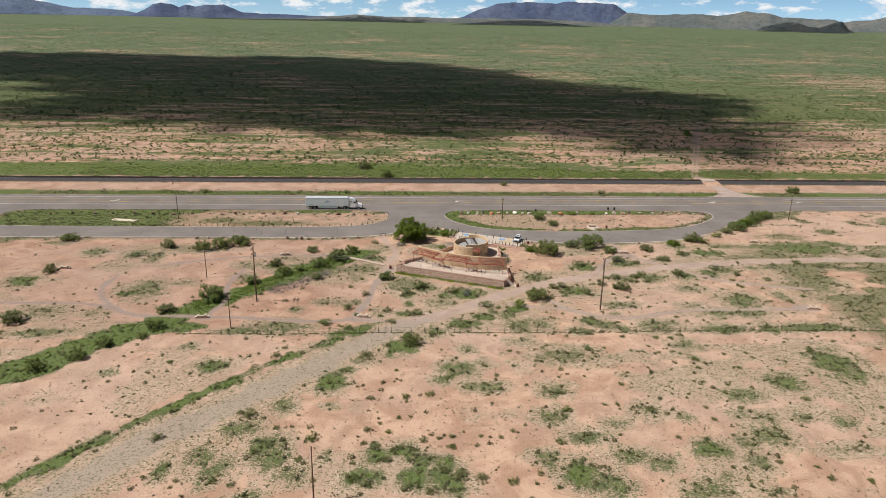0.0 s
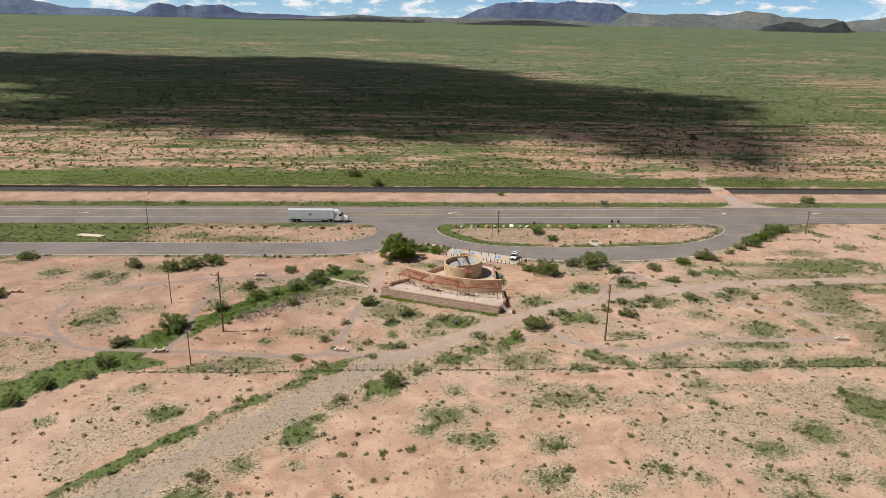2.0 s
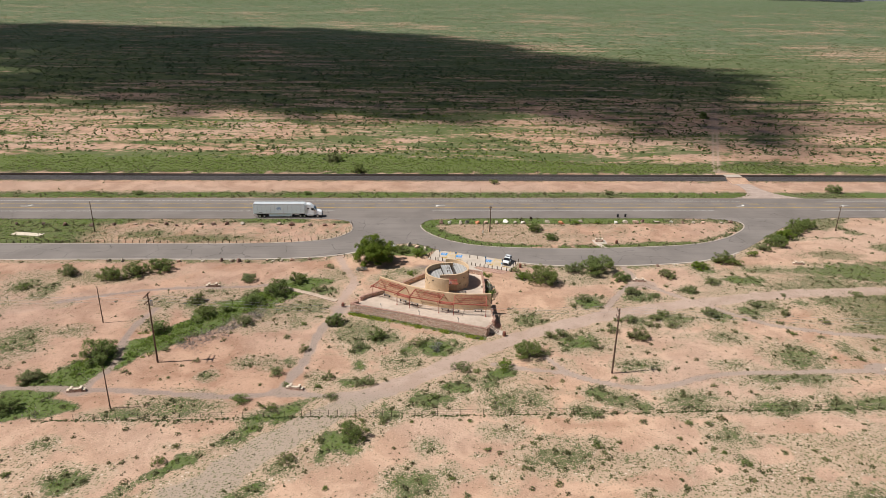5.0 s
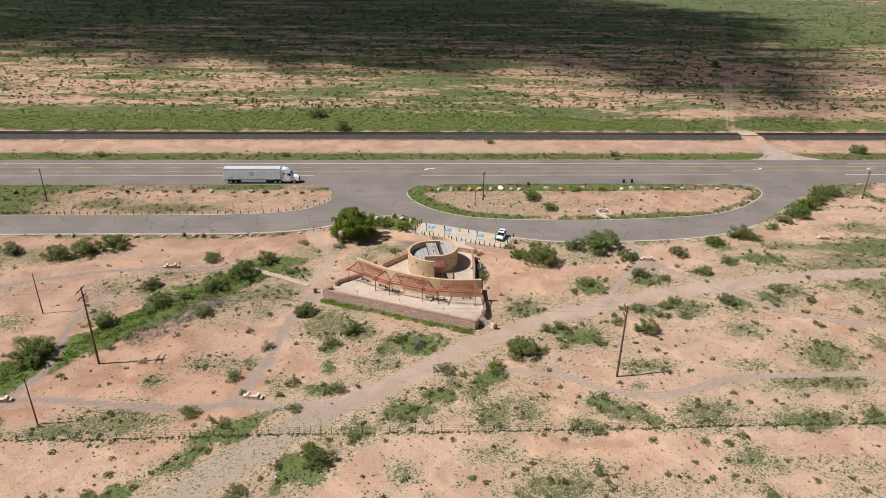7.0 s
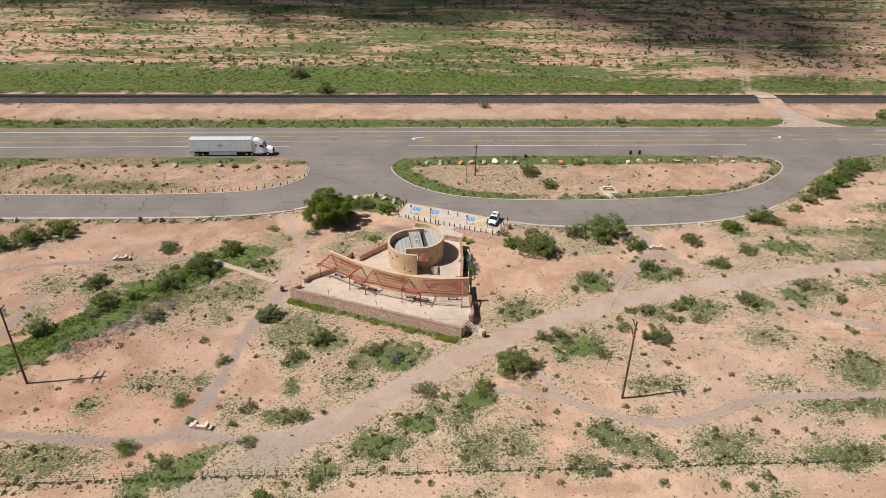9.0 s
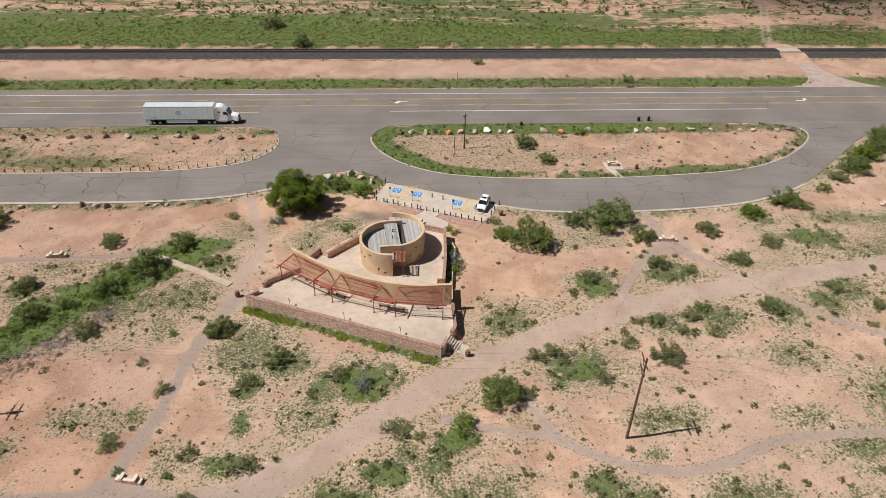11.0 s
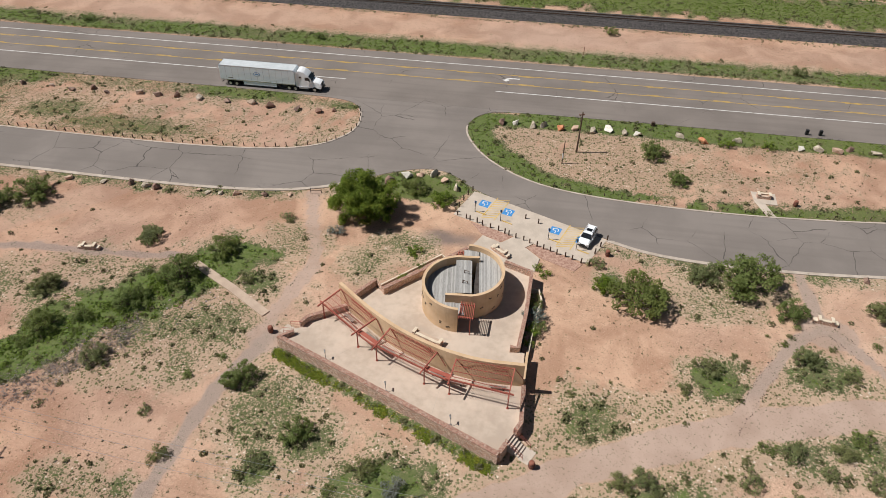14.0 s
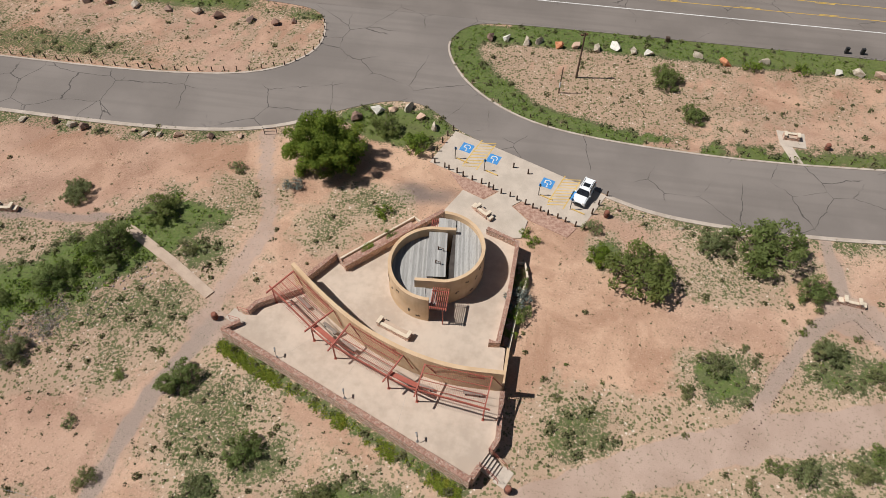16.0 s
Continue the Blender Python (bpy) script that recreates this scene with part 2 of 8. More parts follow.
def asphalt_material(name, tone, cracks):
    t = Tree(name)
    big, mid, fine = t.noise(0.09, 5), t.noise(1.0, 1, vec=t.scaled(0.05, 0.9, 1)), t.noise(14, 4, 0.7)
    c = t.mix(t.step(big, 0.35, 0.65), [v * 0.9 for v in tone], [v * 1.12 for v in tone])
    c = t.mix(t.step(mid, 0.45, 0.7, 0, 0.35), c, [v * 0.78 for v in tone])
    c = t.mix(t.step(fine, 0.45, 0.75, 0, 0.4), c, [v * 1.3 for v in tone])
    if cracks:
        wob = t.n.new("ShaderNodeVectorMath")
        wob.operation = "ADD"
        tn = t.n.new("ShaderNodeTexNoise")
        tn.inputs["Scale"].default_value, tn.inputs["Detail"].default_value = 0.5, 5
        t.l.new(t.pos, tn.inputs["Vector"])
        sc = t.n.new("ShaderNodeVectorMath")
        sc.operation = "SCALE"
        sc.inputs["Scale"].default_value = 0.9
        t.l.new(tn.outputs["Color"], sc.inputs[0])
        t.l.new(t.pos, wob.inputs[0])
        t.l.new(sc.outputs[0], wob.inputs[1])
        edge = t.cells(0.125, "DISTANCE_TO_EDGE", wob.outputs[0])
        line = t.step(edge, 0.003, 0.0065, 1, 0)
        line = t.math("MULTIPLY", line, t.step(t.noise(0.11, 4), 0.56 - 0.11 * cracks, 0.66 - 0.11 * cracks), True)
        c = t.mix(t.math("MULTIPLY", line, 0.75), c, (0.045, 0.04, 0.038))
    t.bump(fine, 0.3, 0.02)
    return t.done(c, 0.9, 0, 0.2)


def stone_material(name, a, b, joint, scale):
    t = Tree(name)
    col = t.cells(scale, out="Color")
    sep = t.n.new("ShaderNodeSeparateColor")
    t.l.new(col, sep.inputs[0])
    c = t.mix(sep.outputs[0], a, b)
    c = t.mix(t.step(sep.outputs[1], 0.72, 0.9, 0, 0.6), c, (0.52, 0.40, 0.33))
    edge = t.cells(scale, "DISTANCE_TO_EDGE")
    c = t.mix(t.step(edge, 0.015, 0.06, 1, 0), c, joint)
    c = t.mix(t.step(t.noise(22, 4), 0.45, 0.75, 0, 0.2), c, (0.2, 0.12, 0.09))
    t.bump(t.step(edge, 0.0, 0.16), 0.6, 0.04)
    return t.done(c, 0.9, 0, 0.15)


def leaf_material(name, a, b, light=0.15):
    t = Tree(name)
    c = t.mix(t.island, a, b)
    c = t.mix(t.step(t.random(), 0.2, 0.9, 0, 0.45), c, (a[0] * 1.42, a[1] * 1.14, a[2]))
    c = t.mix(t.step(t.noise(1.1, 4, 0.7), 0.52, 0.68, 0, 0.45), c, (b[0] * 1.1, b[1] * 0.85, b[2] * 0.8))
    c = t.mix(t.step(t.noise(0.8, 3), 0.4, 0.65, 0, 0.4), c, [v * 0.7 for v in a])
    t.done(c, 0.65, 0, 0.2)
    tr = t.n.new("ShaderNodeBsdfTranslucent")
    t.l.new(c, tr.inputs[0])
    mx = t.n.new("ShaderNodeMixShader")
    mx.inputs[0].default_value = light
    t.l.new(t.bsdf.outputs[0], mx.inputs[1])
    t.l.new(tr.outputs[0], mx.inputs[2])
    t.l.new(mx.outputs[0], t.n["Material Output"].inputs[0])
    return t.m


def varied(name, tones, rough=0.9, relief=0.5, scale=3.0):
    """Each object takes its own tone between the given ones."""
    t = Tree(name)
    r = t.n.new("ShaderNodeValToRGB")
    r.color_ramp.interpolation = "CONSTANT"
    while len(r.color_ramp.elements) < len(tones):
        r.color_ramp.elements.new(0.5)
    for n, (e, c) in enumerate(zip(r.color_ramp.elements, tones)):
        e.position, e.color = n / len(tones), (*c, 1)
    t.l.new(t.random(), r.inputs[0])
    n1, n2 = t.noise(scale, 6, 0.65), t.noise(scale * 9, 3)
    c = t.mix(t.step(n1, 0.4, 0.65, 0, 0.5), r.outputs[0], (0.2, 0.15, 0.12))
    t.bump(t.math("ADD", n1, t.math("MULTIPLY", n2, 0.4)), relief, 0.05)
    return t.done(c, rough, 0, 0.2)


def board_material():
    t = Tree("weathered_boards")
    grain = t.noise(1.0, 6, 0.7, t.scaled(9, 0.6, 9))
    stain = t.noise(0.5, 5, 0.6)
    c = t.mix(t.step(t.random(), 0, 1), (0.31, 0.30, 0.285), (0.47, 0.455, 0.43))
    c = t.mix(t.step(grain, 0.4, 0.7, 0, 0.5), c, (0.22, 0.205, 0.19))
    c = t.mix(t.step(stain, 0.5, 0.75, 0, 0.35), c, (0.25, 0.23, 0.21))
    t.bump(grain, 0.3, 0.01)
    return t.done(c, 0.85)


def stucco_material():
    t = Tree("tan_stucco")
    big, streak, fine = t.noise(0.5, 5), t.noise(1.0, 5, 0.65, t.scaled(2.2, 2.2, 0.25)), t.noise(30, 3)
    c = t.mix(t.step(big, 0.35, 0.65), (0.56, 0.385, 0.235), (0.64, 0.46, 0.295))
    c = t.mix(t.step(streak, 0.52, 0.75, 0, 0.3), c, (0.42, 0.27, 0.16))
    t.bump(fine, 0.25, 0.01)
    return t.done(c, 0.9, 0, 0.15)


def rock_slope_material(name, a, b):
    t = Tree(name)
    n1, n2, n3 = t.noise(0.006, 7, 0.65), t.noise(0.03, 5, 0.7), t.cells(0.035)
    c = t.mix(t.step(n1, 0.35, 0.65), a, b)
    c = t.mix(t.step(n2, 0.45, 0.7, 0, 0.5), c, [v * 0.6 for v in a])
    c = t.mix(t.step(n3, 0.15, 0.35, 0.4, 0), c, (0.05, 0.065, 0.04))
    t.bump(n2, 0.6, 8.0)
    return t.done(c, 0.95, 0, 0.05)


M_SOIL = soil_material()
M_ASPH = asphalt_material("aged_asphalt", (0.214, 0.185, 0.165), 1.0)
M_HWY = asphalt_material("highway_asphalt", (0.202, 0.173, 0.153), 0.15)
M_CONC = plain("pale_concrete", (0.46, 0.385, 0.315), (0.57, 0.48, 0.395), 0.45, 9.0, 0.9, relief=0.12)
M_DECK = plain("terrace_concrete", (0.440, 0.350, 0.277), (0.572, 0.464, 0.372), 0.16, 1.1, 0.9, relief=0.02)
M_FOOT = plain("tan_footpath_concrete", (0.42, 0.315, 0.24), (0.51, 0.39, 0.30), 0.6, 9.0, 0.92)
M_KERB = plain("kerb_concrete", (0.40, 0.33, 0.27), (0.53, 0.45, 0.38), 0.6, 12.0, 0.92)
M_CAP = plain("cream_coping", (0.60, 0.50, 0.38), (0.70, 0.60, 0.47), 1.5, 20.0, 0.9)
M_STUCCO = stucco_material()
M_STONE = stone_material("red_stonework", (0.52, 0.285, 0.205), (0.82, 0.63, 0.50), (0.27, 0.175, 0.130), 5.2)
M_STONECAP = stone_material("stone_coping", (0.30, 0.145, 0.105), (0.50, 0.31, 0.235), (0.27, 0.18, 0.135), 6.0)
M_RED = plain("red_oxide_steel", (0.315, 0.080, 0.055), (0.41, 0.122, 0.085), 1.2, 25, 0.6, 0.0, 0.08)
M_BOARD = board_material()
M_PLANK = plain("grey_bench_plank", (0.20, 0.165, 0.14), (0.30, 0.255, 0.22), 1.5, 20, 0.85)
M_POST = plain("dark_timber", (0.055, 0.034, 0.024), (0.115, 0.075, 0.052), 2.0, 22, 0.9)
M_POLE = plain("creosoted_pole", (0.085, 0.05, 0.035), (0.16, 0.105, 0.075), 1.0, 15, 0.9)
M_IRON = plain("dark_iron", (0.03, 0.027, 0.025), (0.06, 0.052, 0.047), 3, 30, 0.6, 0.4, 0.05)
M_BALLAST = plain("dark_ballast", (0.034, 0.031, 0.031), (0.100, 0.089, 0.085), 2.2, 4.5, 0.95, relief=0.8, dist=0.1)
M_RAIL = plain("rusty_rail_steel", (0.10, 0.055, 0.035), (0.17, 0.11, 0.08), 1, 20, 0.5, 0.7, 0.05)
M_SLEEPER = plain("tarred_sleeper", (0.045, 0.037, 0.033), (0.09, 0.075, 0.065), 1, 14, 0.95)
M_WHITE = plain("white_road_paint", (0.58, 0.56, 0.53), (0.74, 0.72, 0.69), 1.2, 9, 0.8, relief=0.05)
M_FADED = plain("faded_bay_paint", (0.55, 0.36, 0.10), (0.66, 0.46, 0.18), 0.6, 5, 0.85, relief=0.05)
M_YELLOW = plain("yellow_road_paint", (0.50, 0.31, 0.05), (0.62, 0.40, 0.09), 0.8, 7, 0.8, relief=0.05)
M_BLUE = plain("blue_bay_paint", (0.045, 0.22, 0.52), (0.08, 0.29, 0.60), 1.5, 9, 0.8, relief=0.05)
M_REDGRAVEL = plain("red_gravel", (0.30, 0.165, 0.12), (0.50, 0.33, 0.255), 2.5, 6.0, 0.95, relief=0.7, dist=0.05)
M_SPUR = plain("packed_pink_gravel", (0.36, 0.27, 0.225), (0.47, 0.365, 0.305), 0.5, 5.0, 0.95, relief=0.4, dist=0.04)
M_VAN = plain("white_vehicle_paint", (0.86, 0.87, 0.88), (0.92, 0.93, 0.94), 0.7, 4, 0.2, 0, 0.0, 0.5)
M_TRAILER = plain("white_trailer_panel", (0.85, 0.92, 0.96), (0.90, 0.96, 0.99), 0.5, 5, 0.3, 0, 0.02, 0.4)
M_GLASS = plain("tinted_glass", (0.012, 0.014, 0.017), (0.02, 0.022, 0.026), 1, 8, 0.06, 0, 0.0, 0.6)
M_TYRE = plain("tyre_rubber", (0.018, 0.018, 0.018), (0.035, 0.033, 0.031), 3, 30, 0.85)
M_ALLOY = plain("wheel_metal", (0.45, 0.45, 0.46), (0.58, 0.58, 0.59), 3, 20, 0.35, 0.8, 0.0)
M_DARKPLASTIC = plain("dark_plastic", (0.02, 0.02, 0.021), (0.04, 0.04, 0.041), 3, 20, 0.6)
M_LAMPGLASS = plain("lamp_lens", (0.55, 0.53, 0.50), (0.66, 0.64, 0.60), 2, 20, 0.15)
M_TAIL = plain("red_lens", (0.28, 0.02, 0.02), (0.36, 0.03, 0.03), 2, 20, 0.2)
M_CLAY = plain("terracotta", (0.20, 0.075, 0.05), (0.29, 0.12, 0.08), 2, 18, 0.85)
# Roof tone darker than the sides, to offset the full sun on top.
M_TRAILER_TOP = plain("toned_down_trailer_roof", (0.50, 0.53, 0.54), (0.60, 0.63, 0.64), 0.6, 6, 0.5, 0, 0.02, 0.3)
M_CHIP = leaf_material("grey_wash_stone", (0.270, 0.225, 0.215), (0.480, 0.410, 0.380), 0.0)
M_EDGING = leaf_material("brown_edging_stone", (0.120, 0.088, 0.070), (0.250, 0.190, 0.155), 0.0)
M_SCOPE = plain("weathered_grey_steel", (0.16, 0.155, 0.15), (0.26, 0.25, 0.24), 3, 20, 0.6, 0.2, 0.05)
M_ROCK_DARK = varied("dark_field_boulder", [(0.22, 0.125, 0.095), (0.30, 0.19, 0.14), (0.42, 0.31, 0.24), (0.17, 0.11, 0.09)])
M_ROCK = varied("field_boulder", [(0.33, 0.22, 0.17), (0.74, 0.69, 0.62), (0.26, 0.15, 0.11), (0.44, 0.33, 0.25), (0.62, 0.25, 0.12), (0.52, 0.44, 0.36)])
M_LEAF_A = leaf_material("mesquite_leaf", (0.148, 0.200, 0.056), (0.262, 0.312, 0.108), 0.5)
M_LEAF_B = leaf_material("creosote_leaf", (0.175, 0.208, 0.085), (0.295, 0.318, 0.145), 0.5)
M_LEAF_C = leaf_material("bright_leaf", (0.115, 0.190, 0.020), (0.245, 0.315, 0.055), 0.45)
M_LEAF_TREE = leaf_material("broad_tree_leaf", (0.092, 0.150, 0.016), (0.270, 0.335, 0.050), 0.4)
M_LEAF_D = leaf_material("blue_grey_leaf", (0.15, 0.175, 0.15), (0.24, 0.265, 0.23), 0.25)
M_GRASS = leaf_material("summer_grass", (0.155, 0.240, 0.042), (0.270, 0.345, 0.095), 0.5)
M_WEED = leaf_material("yellow_green_weed", (0.17, 0.24, 0.030), (0.36, 0.385, 0.060), 0.45)
M_SCRUB = leaf_material("low_scrub", (0.135, 0.148, 0.068), (0.245, 0.240, 0.125), 0.4)
M_HERB = leaf_material("grey_green_herb", (0.115, 0.130, 0.068), (0.205, 0.212, 0.125), 0.35)
M_DEAD = leaf_material("grey_dead_brush", (0.200, 0.170, 0.155), (0.330, 0.285, 0.262), 0.15)
M_PLAIN_SHRUB = leaf_material("dark_plain_shrub", (0.082, 0.122, 0.040), (0.150, 0.190, 0.072), 0.35)
M_PLAIN_BUSH = leaf_material("dark_mesquite", (0.066, 0.100, 0.036), (0.125, 0.160, 0.062), 0.3)
M_DRY = leaf_material("dry_tuft", (0.22, 0.175, 0.09), (0.32, 0.26, 0.14))
M_BARK = plain("grey_bark", (0.10, 0.075, 0.055), (0.18, 0.14, 0.105), 3, 25, 0.95, relief=0.5)
# Distance haze is painted into these three rock colours as a blue cast.
M_MESA = rock_slope_material("hazed_mountain_rock", (0.072, 0.092, 0.155), (0.110, 0.132, 0.195))
M_RANGE = rock_slope_material("hazed_range_rock", (0.115, 0.15, 0.22), (0.15, 0.185, 0.26))
M_HILL = rock_slope_material("hazed_scrubby_hill", (0.105, 0.122, 0.120), (0.170, 0.165, 0.150))
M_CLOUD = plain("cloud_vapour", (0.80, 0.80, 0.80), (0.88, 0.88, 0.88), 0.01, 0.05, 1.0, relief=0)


# ---- mesh helpers ----
def put_mesh(name, me, material, parent=None, label=""):
    if material is not None:
        me.materials.append(material)
    ob = new(name, me)
    if parent is not None:
        ob.parent = parent
    if label:
        ob["label"] = label
    return ob


def part(name, bm, material, parent=None, label="", smooth=False):
    """Links a bmesh as one mesh object under a thing or a part."""
    me = bpy.data.meshes.new(name)
    bmesh.ops.recalc_face_normals(bm, faces=bm.faces[:])
    if smooth:
        for f in bm.faces:
            f.smooth = True
    bm.to_mesh(me)
    bm.free()
    return put_mesh(name, me, material, parent, label)


def arrays(name, verts, faces, material, parent=None, label="", uv=None):
    """A mesh object from numpy arrays of points and faces (all of one corner count)."""
    me = bpy.data.meshes.new(name)
    k = faces.shape[1]
    me.vertices.add(len(verts))
    me.vertices.foreach_set("co", np.ascontiguousarray(verts, dtype=np.float32).ravel())
    me.loops.add(faces.size)
    me.loops.foreach_set("vertex_index", np.ascontiguousarray(faces, dtype=np.int32).ravel())
    me.polygons.add(len(faces))
    me.polygons.foreach_set("loop_start", np.arange(0, faces.size, k, dtype=np.int32))
    me.polygons.foreach_set("loop_total", np.full(len(faces), k, dtype=np.int32))
    me.update(calc_edges=True)
    return put_mesh(name, me, material, parent, label)


def box(bm, cx, cy, z0, sx, sy, sz, rot=0.0, bevel=0.0, at=None):
    """A box standing on z0, centred on cx, cy."""
    m = Matrix.Translation((cx, cy, z0 + sz / 2)) @ Matrix.Rotation(radians(rot), 4, "Z") @ Matrix.Diagonal((sx, sy, sz, 1))
    if at is not None:
        m = at @ m
    geo = bmesh.ops.create_cube(bm, size=1, matrix=m)
    if bevel:
        edges = list({e for v in geo["verts"] for e in v.link_edges})
        bmesh.ops.bevel(bm, geom=edges, offset=bevel, segments=2, affect="EDGES")
    return bm


def beam(bm, a, b, w, h=None, sides=4):
    """A bar from a to b: square (w by h), or round with that many sides."""
    a, b = Vector(a), Vector(b)
    d = b - a
    x = d.normalized()
    up = Vector((0, 0, 1)) if abs(x.z) < 0.95 else Vector((0, 1, 0))
    s = x.cross(up).normalized()
    u = s.cross(x).normalized()
    if sides == 4:
        ring = [(-w / 2, -(h or w) / 2), (w / 2, -(h or w) / 2), (w / 2, (h or w) / 2), (-w / 2, (h or w) / 2)]
    else:
        ring = [(w / 2 * math.cos(2 * math.pi * k / sides), w / 2 * math.sin(2 * math.pi * k / sides)) for k in range(sides)]
    r0 = [bm.verts.new(a + s * p + u * q) for p, q in ring]
    r1 = [bm.verts.new(b + s * p + u * q) for p, q in ring]
    n = len(ring)
    for k in range(n):
        bm.faces.new((r0[k], r0[(k + 1) % n], r1[(k + 1) % n], r1[k]))
    bm.faces.new(r0[::-1])
    bm.faces.new(r1)
    return bm


def cone(bm, a, b, r0, r1, sides=10):
    a, b = Vector(a), Vector(b)
    m = Matrix.Translation((a + b) / 2) @ (b - a).to_track_quat("Z", "Y").to_matrix().to_4x4()
    bmesh.ops.create_cone(bm, cap_ends=True, segments=sides, radius1=r0, radius2=r1, depth=(b - a).length, matrix=m)
    return bm


def sweep(bm, pts, width, z0, z1, closed=False, slope=0.0):
    """A wall or kerb of even width along a line in plan, from z0 to z1 (a number, or one for each point)."""
    p = [Vector((x, y, 0)) for x, y in pts]
    n = len(p)
    top = z1 if hasattr(z1, "__len__") else [z1] * n
    rows = []
    for k in range(n):
        a, b = p[(k - 1) % n] if closed or k else p[k], p[(k + 1) % n] if closed or k < n - 1 else p[k]
        d = (b - a).normalized()
        s = Vector((-d.y, d.x, 0)) * width / 2
        lo, hi = p[k] - s, p[k] + s
        rows.append([bm.verts.new((lo.x, lo.y, z0)), bm.verts.new((lo.x, lo.y, top[k])),
                     bm.verts.new((hi.x, hi.y, top[k])), bm.verts.new((hi.x, hi.y, z0))])
    for k in range(n if closed else n - 1):
        a, b = rows[k], rows[(k + 1) % n]
        for j in range(4):
            bm.faces.new((a[j], a[(j + 1) % 4], b[(j + 1) % 4], b[j]))
    if not closed:
        bm.faces.new(rows[0])
        bm.faces.new(rows[-1][::-1])
    return bm


def smooth_line(pts, closed=False, times=3):
    """Chaikin's corner cutting."""
    for _ in range(times):
        out = [] if closed else [pts[0]]
        for k in range(len(pts) if closed else len(pts) - 1):
            (ax, ay), (bx, by) = pts[k], pts[(k + 1) % len(pts)]
            out += [(0.75 * ax + 0.25 * bx, 0.75 * ay + 0.25 * by), (0.25 * ax + 0.75 * bx, 0.25 * ay + 0.75 * by)]
        if not closed:
            out.append(pts[-1])
        pts = out
    return pts


def along(pts, spacing, closed=False):
    """Places at even steps along a line, with the way it runs there (degrees)."""
    q = list(pts) + ([pts[0]] if closed else [])
    out, left = [], 0.0
    for (ax, ay), (bx, by) in zip(q, q[1:]):
        size = math.hypot(bx - ax, by - ay)
        while left < size:
            f = left / size
            out.append((ax + f * (bx - ax), ay + f * (by - ay), math.degrees(math.atan2(by - ay, bx - ax))))
            left += spacing
        left -= size
    return out


def inside(X, Y, poly):
    """Which of the points lie inside a closed line."""
    X, Y = np.asarray(X, float), np.asarray(Y, float)
    r = np.zeros(X.shape, bool)
    for (ax, ay), (bx, by) in zip(poly, poly[1:] + poly[:1]):
        if ay != by:
            r ^= ((ay > Y) != (by > Y)) & (X < (bx - ax) * (Y - ay) / (by - ay) + ax)
    return r


def off_line(X, Y, pts):
    """The distance of points from a line."""
    best = np.full(np.shape(X), 1e9)
    for (ax, ay), (bx, by) in zip(pts, pts[1:]):
        dx, dy = bx - ax, by - ay
        f = np.clip(((X - ax) * dx + (Y - ay) * dy) / (dx * dx + dy * dy + 1e-9), 0, 1)
        best = np.minimum(best, np.hypot(X - ax - f * dx, Y - ay - f * dy))
    return best


def lattice(X, Y, seed):
    """Smooth random values on the plane, 0 to 1, one cell a unit."""
    X, Y = np.asarray(X, float), np.asarray(Y, float)
    ix, iy = np.floor(X).astype(np.int64), np.floor(Y).astype(np.int64)
    fx, fy = X - ix, Y - iy
    fx, fy = fx * fx * (3 - 2 * fx), fy * fy * (3 - 2 * fy)

    def h(a, b):
        v = (a * 374761393 + b * 668265263 + seed * 974634777) & 0xFFFFFFFF
        v = ((v ^ (v >> 13)) * 1274126177) & 0xFFFFFFFF
        return ((v ^ (v >> 16)) & 0xFFFF) / 65535.0

    return (h(ix, iy) * (1 - fx) + h(ix + 1, iy) * fx) * (1 - fy) + (h(ix, iy + 1) * (1 - fx) + h(ix + 1, iy + 1) * fx) * fy


def fbm(X, Y, seed, octaves=4):
    s = a = 0
    for k in range(octaves):
        s = s + lattice(np.asarray(X) * 2 ** k, np.asarray(Y) * 2 ** k, seed + k) * 0.55 ** k
        a += 0.55 ** k
    return s / a


def ease(v, lo, hi):
    f = np.clip((v - lo) / (hi - lo), 0, 1)
    return f * f * (3 - 2 * f)


# ---- the plan: roads, trails and green places ----
HWY_S, HWY_N = 230.0, 249.8
EDGE_S = smooth_line([(-170, 199.5), (-60, 199.5), (-29, 198.8), (-15, 199.4), (-6, 201.2), (0.5, 204.6), (5, 207.4), (10, 209.4), (14.5, 208.8),
                      (18.6, 204.6), (27, 200.8), (37.8, 196.3), (44.2, 194.0), (54, 193.2), (66, 193.5), (76, 194.4),
                      (85, 196.0), (96, 200.8), (106.5, 209.6), (116, 218.5), (124, 224.6), (131, 228.2), (140, 230.0)], times=2)
ISLE_W = smooth_line([(-131, 221), (-131, 213), (-122, 210.4), (-70, 209.9), (-32, 209.3), (-17, 210.4), (-9, 212.6), (-4.6, 217), (-3.4, 221),
                      (-4.6, 226.6), (-8, 229.3), (-27, 229.8), (-70, 229.9), (-122, 229.9), (-129, 228.5)], True, 2)
ISLE_E = smooth_line([(15.3, 224.6), (15.1, 222), (16.2, 218.8), (19.1, 214.1), (24.5, 209.6), (30.8, 206.9), (41.4, 205.4), (57.5, 204.9),
                      (74.2, 205.9), (88.3, 207.6), (98.7, 212.4), (106, 218.6), (109.2, 223.2), (108.8, 226.8), (103, 229), (92, 229.6),
                      (45, 229.8), (20.5, 229.6), (16.8, 227.6)], True, 2)
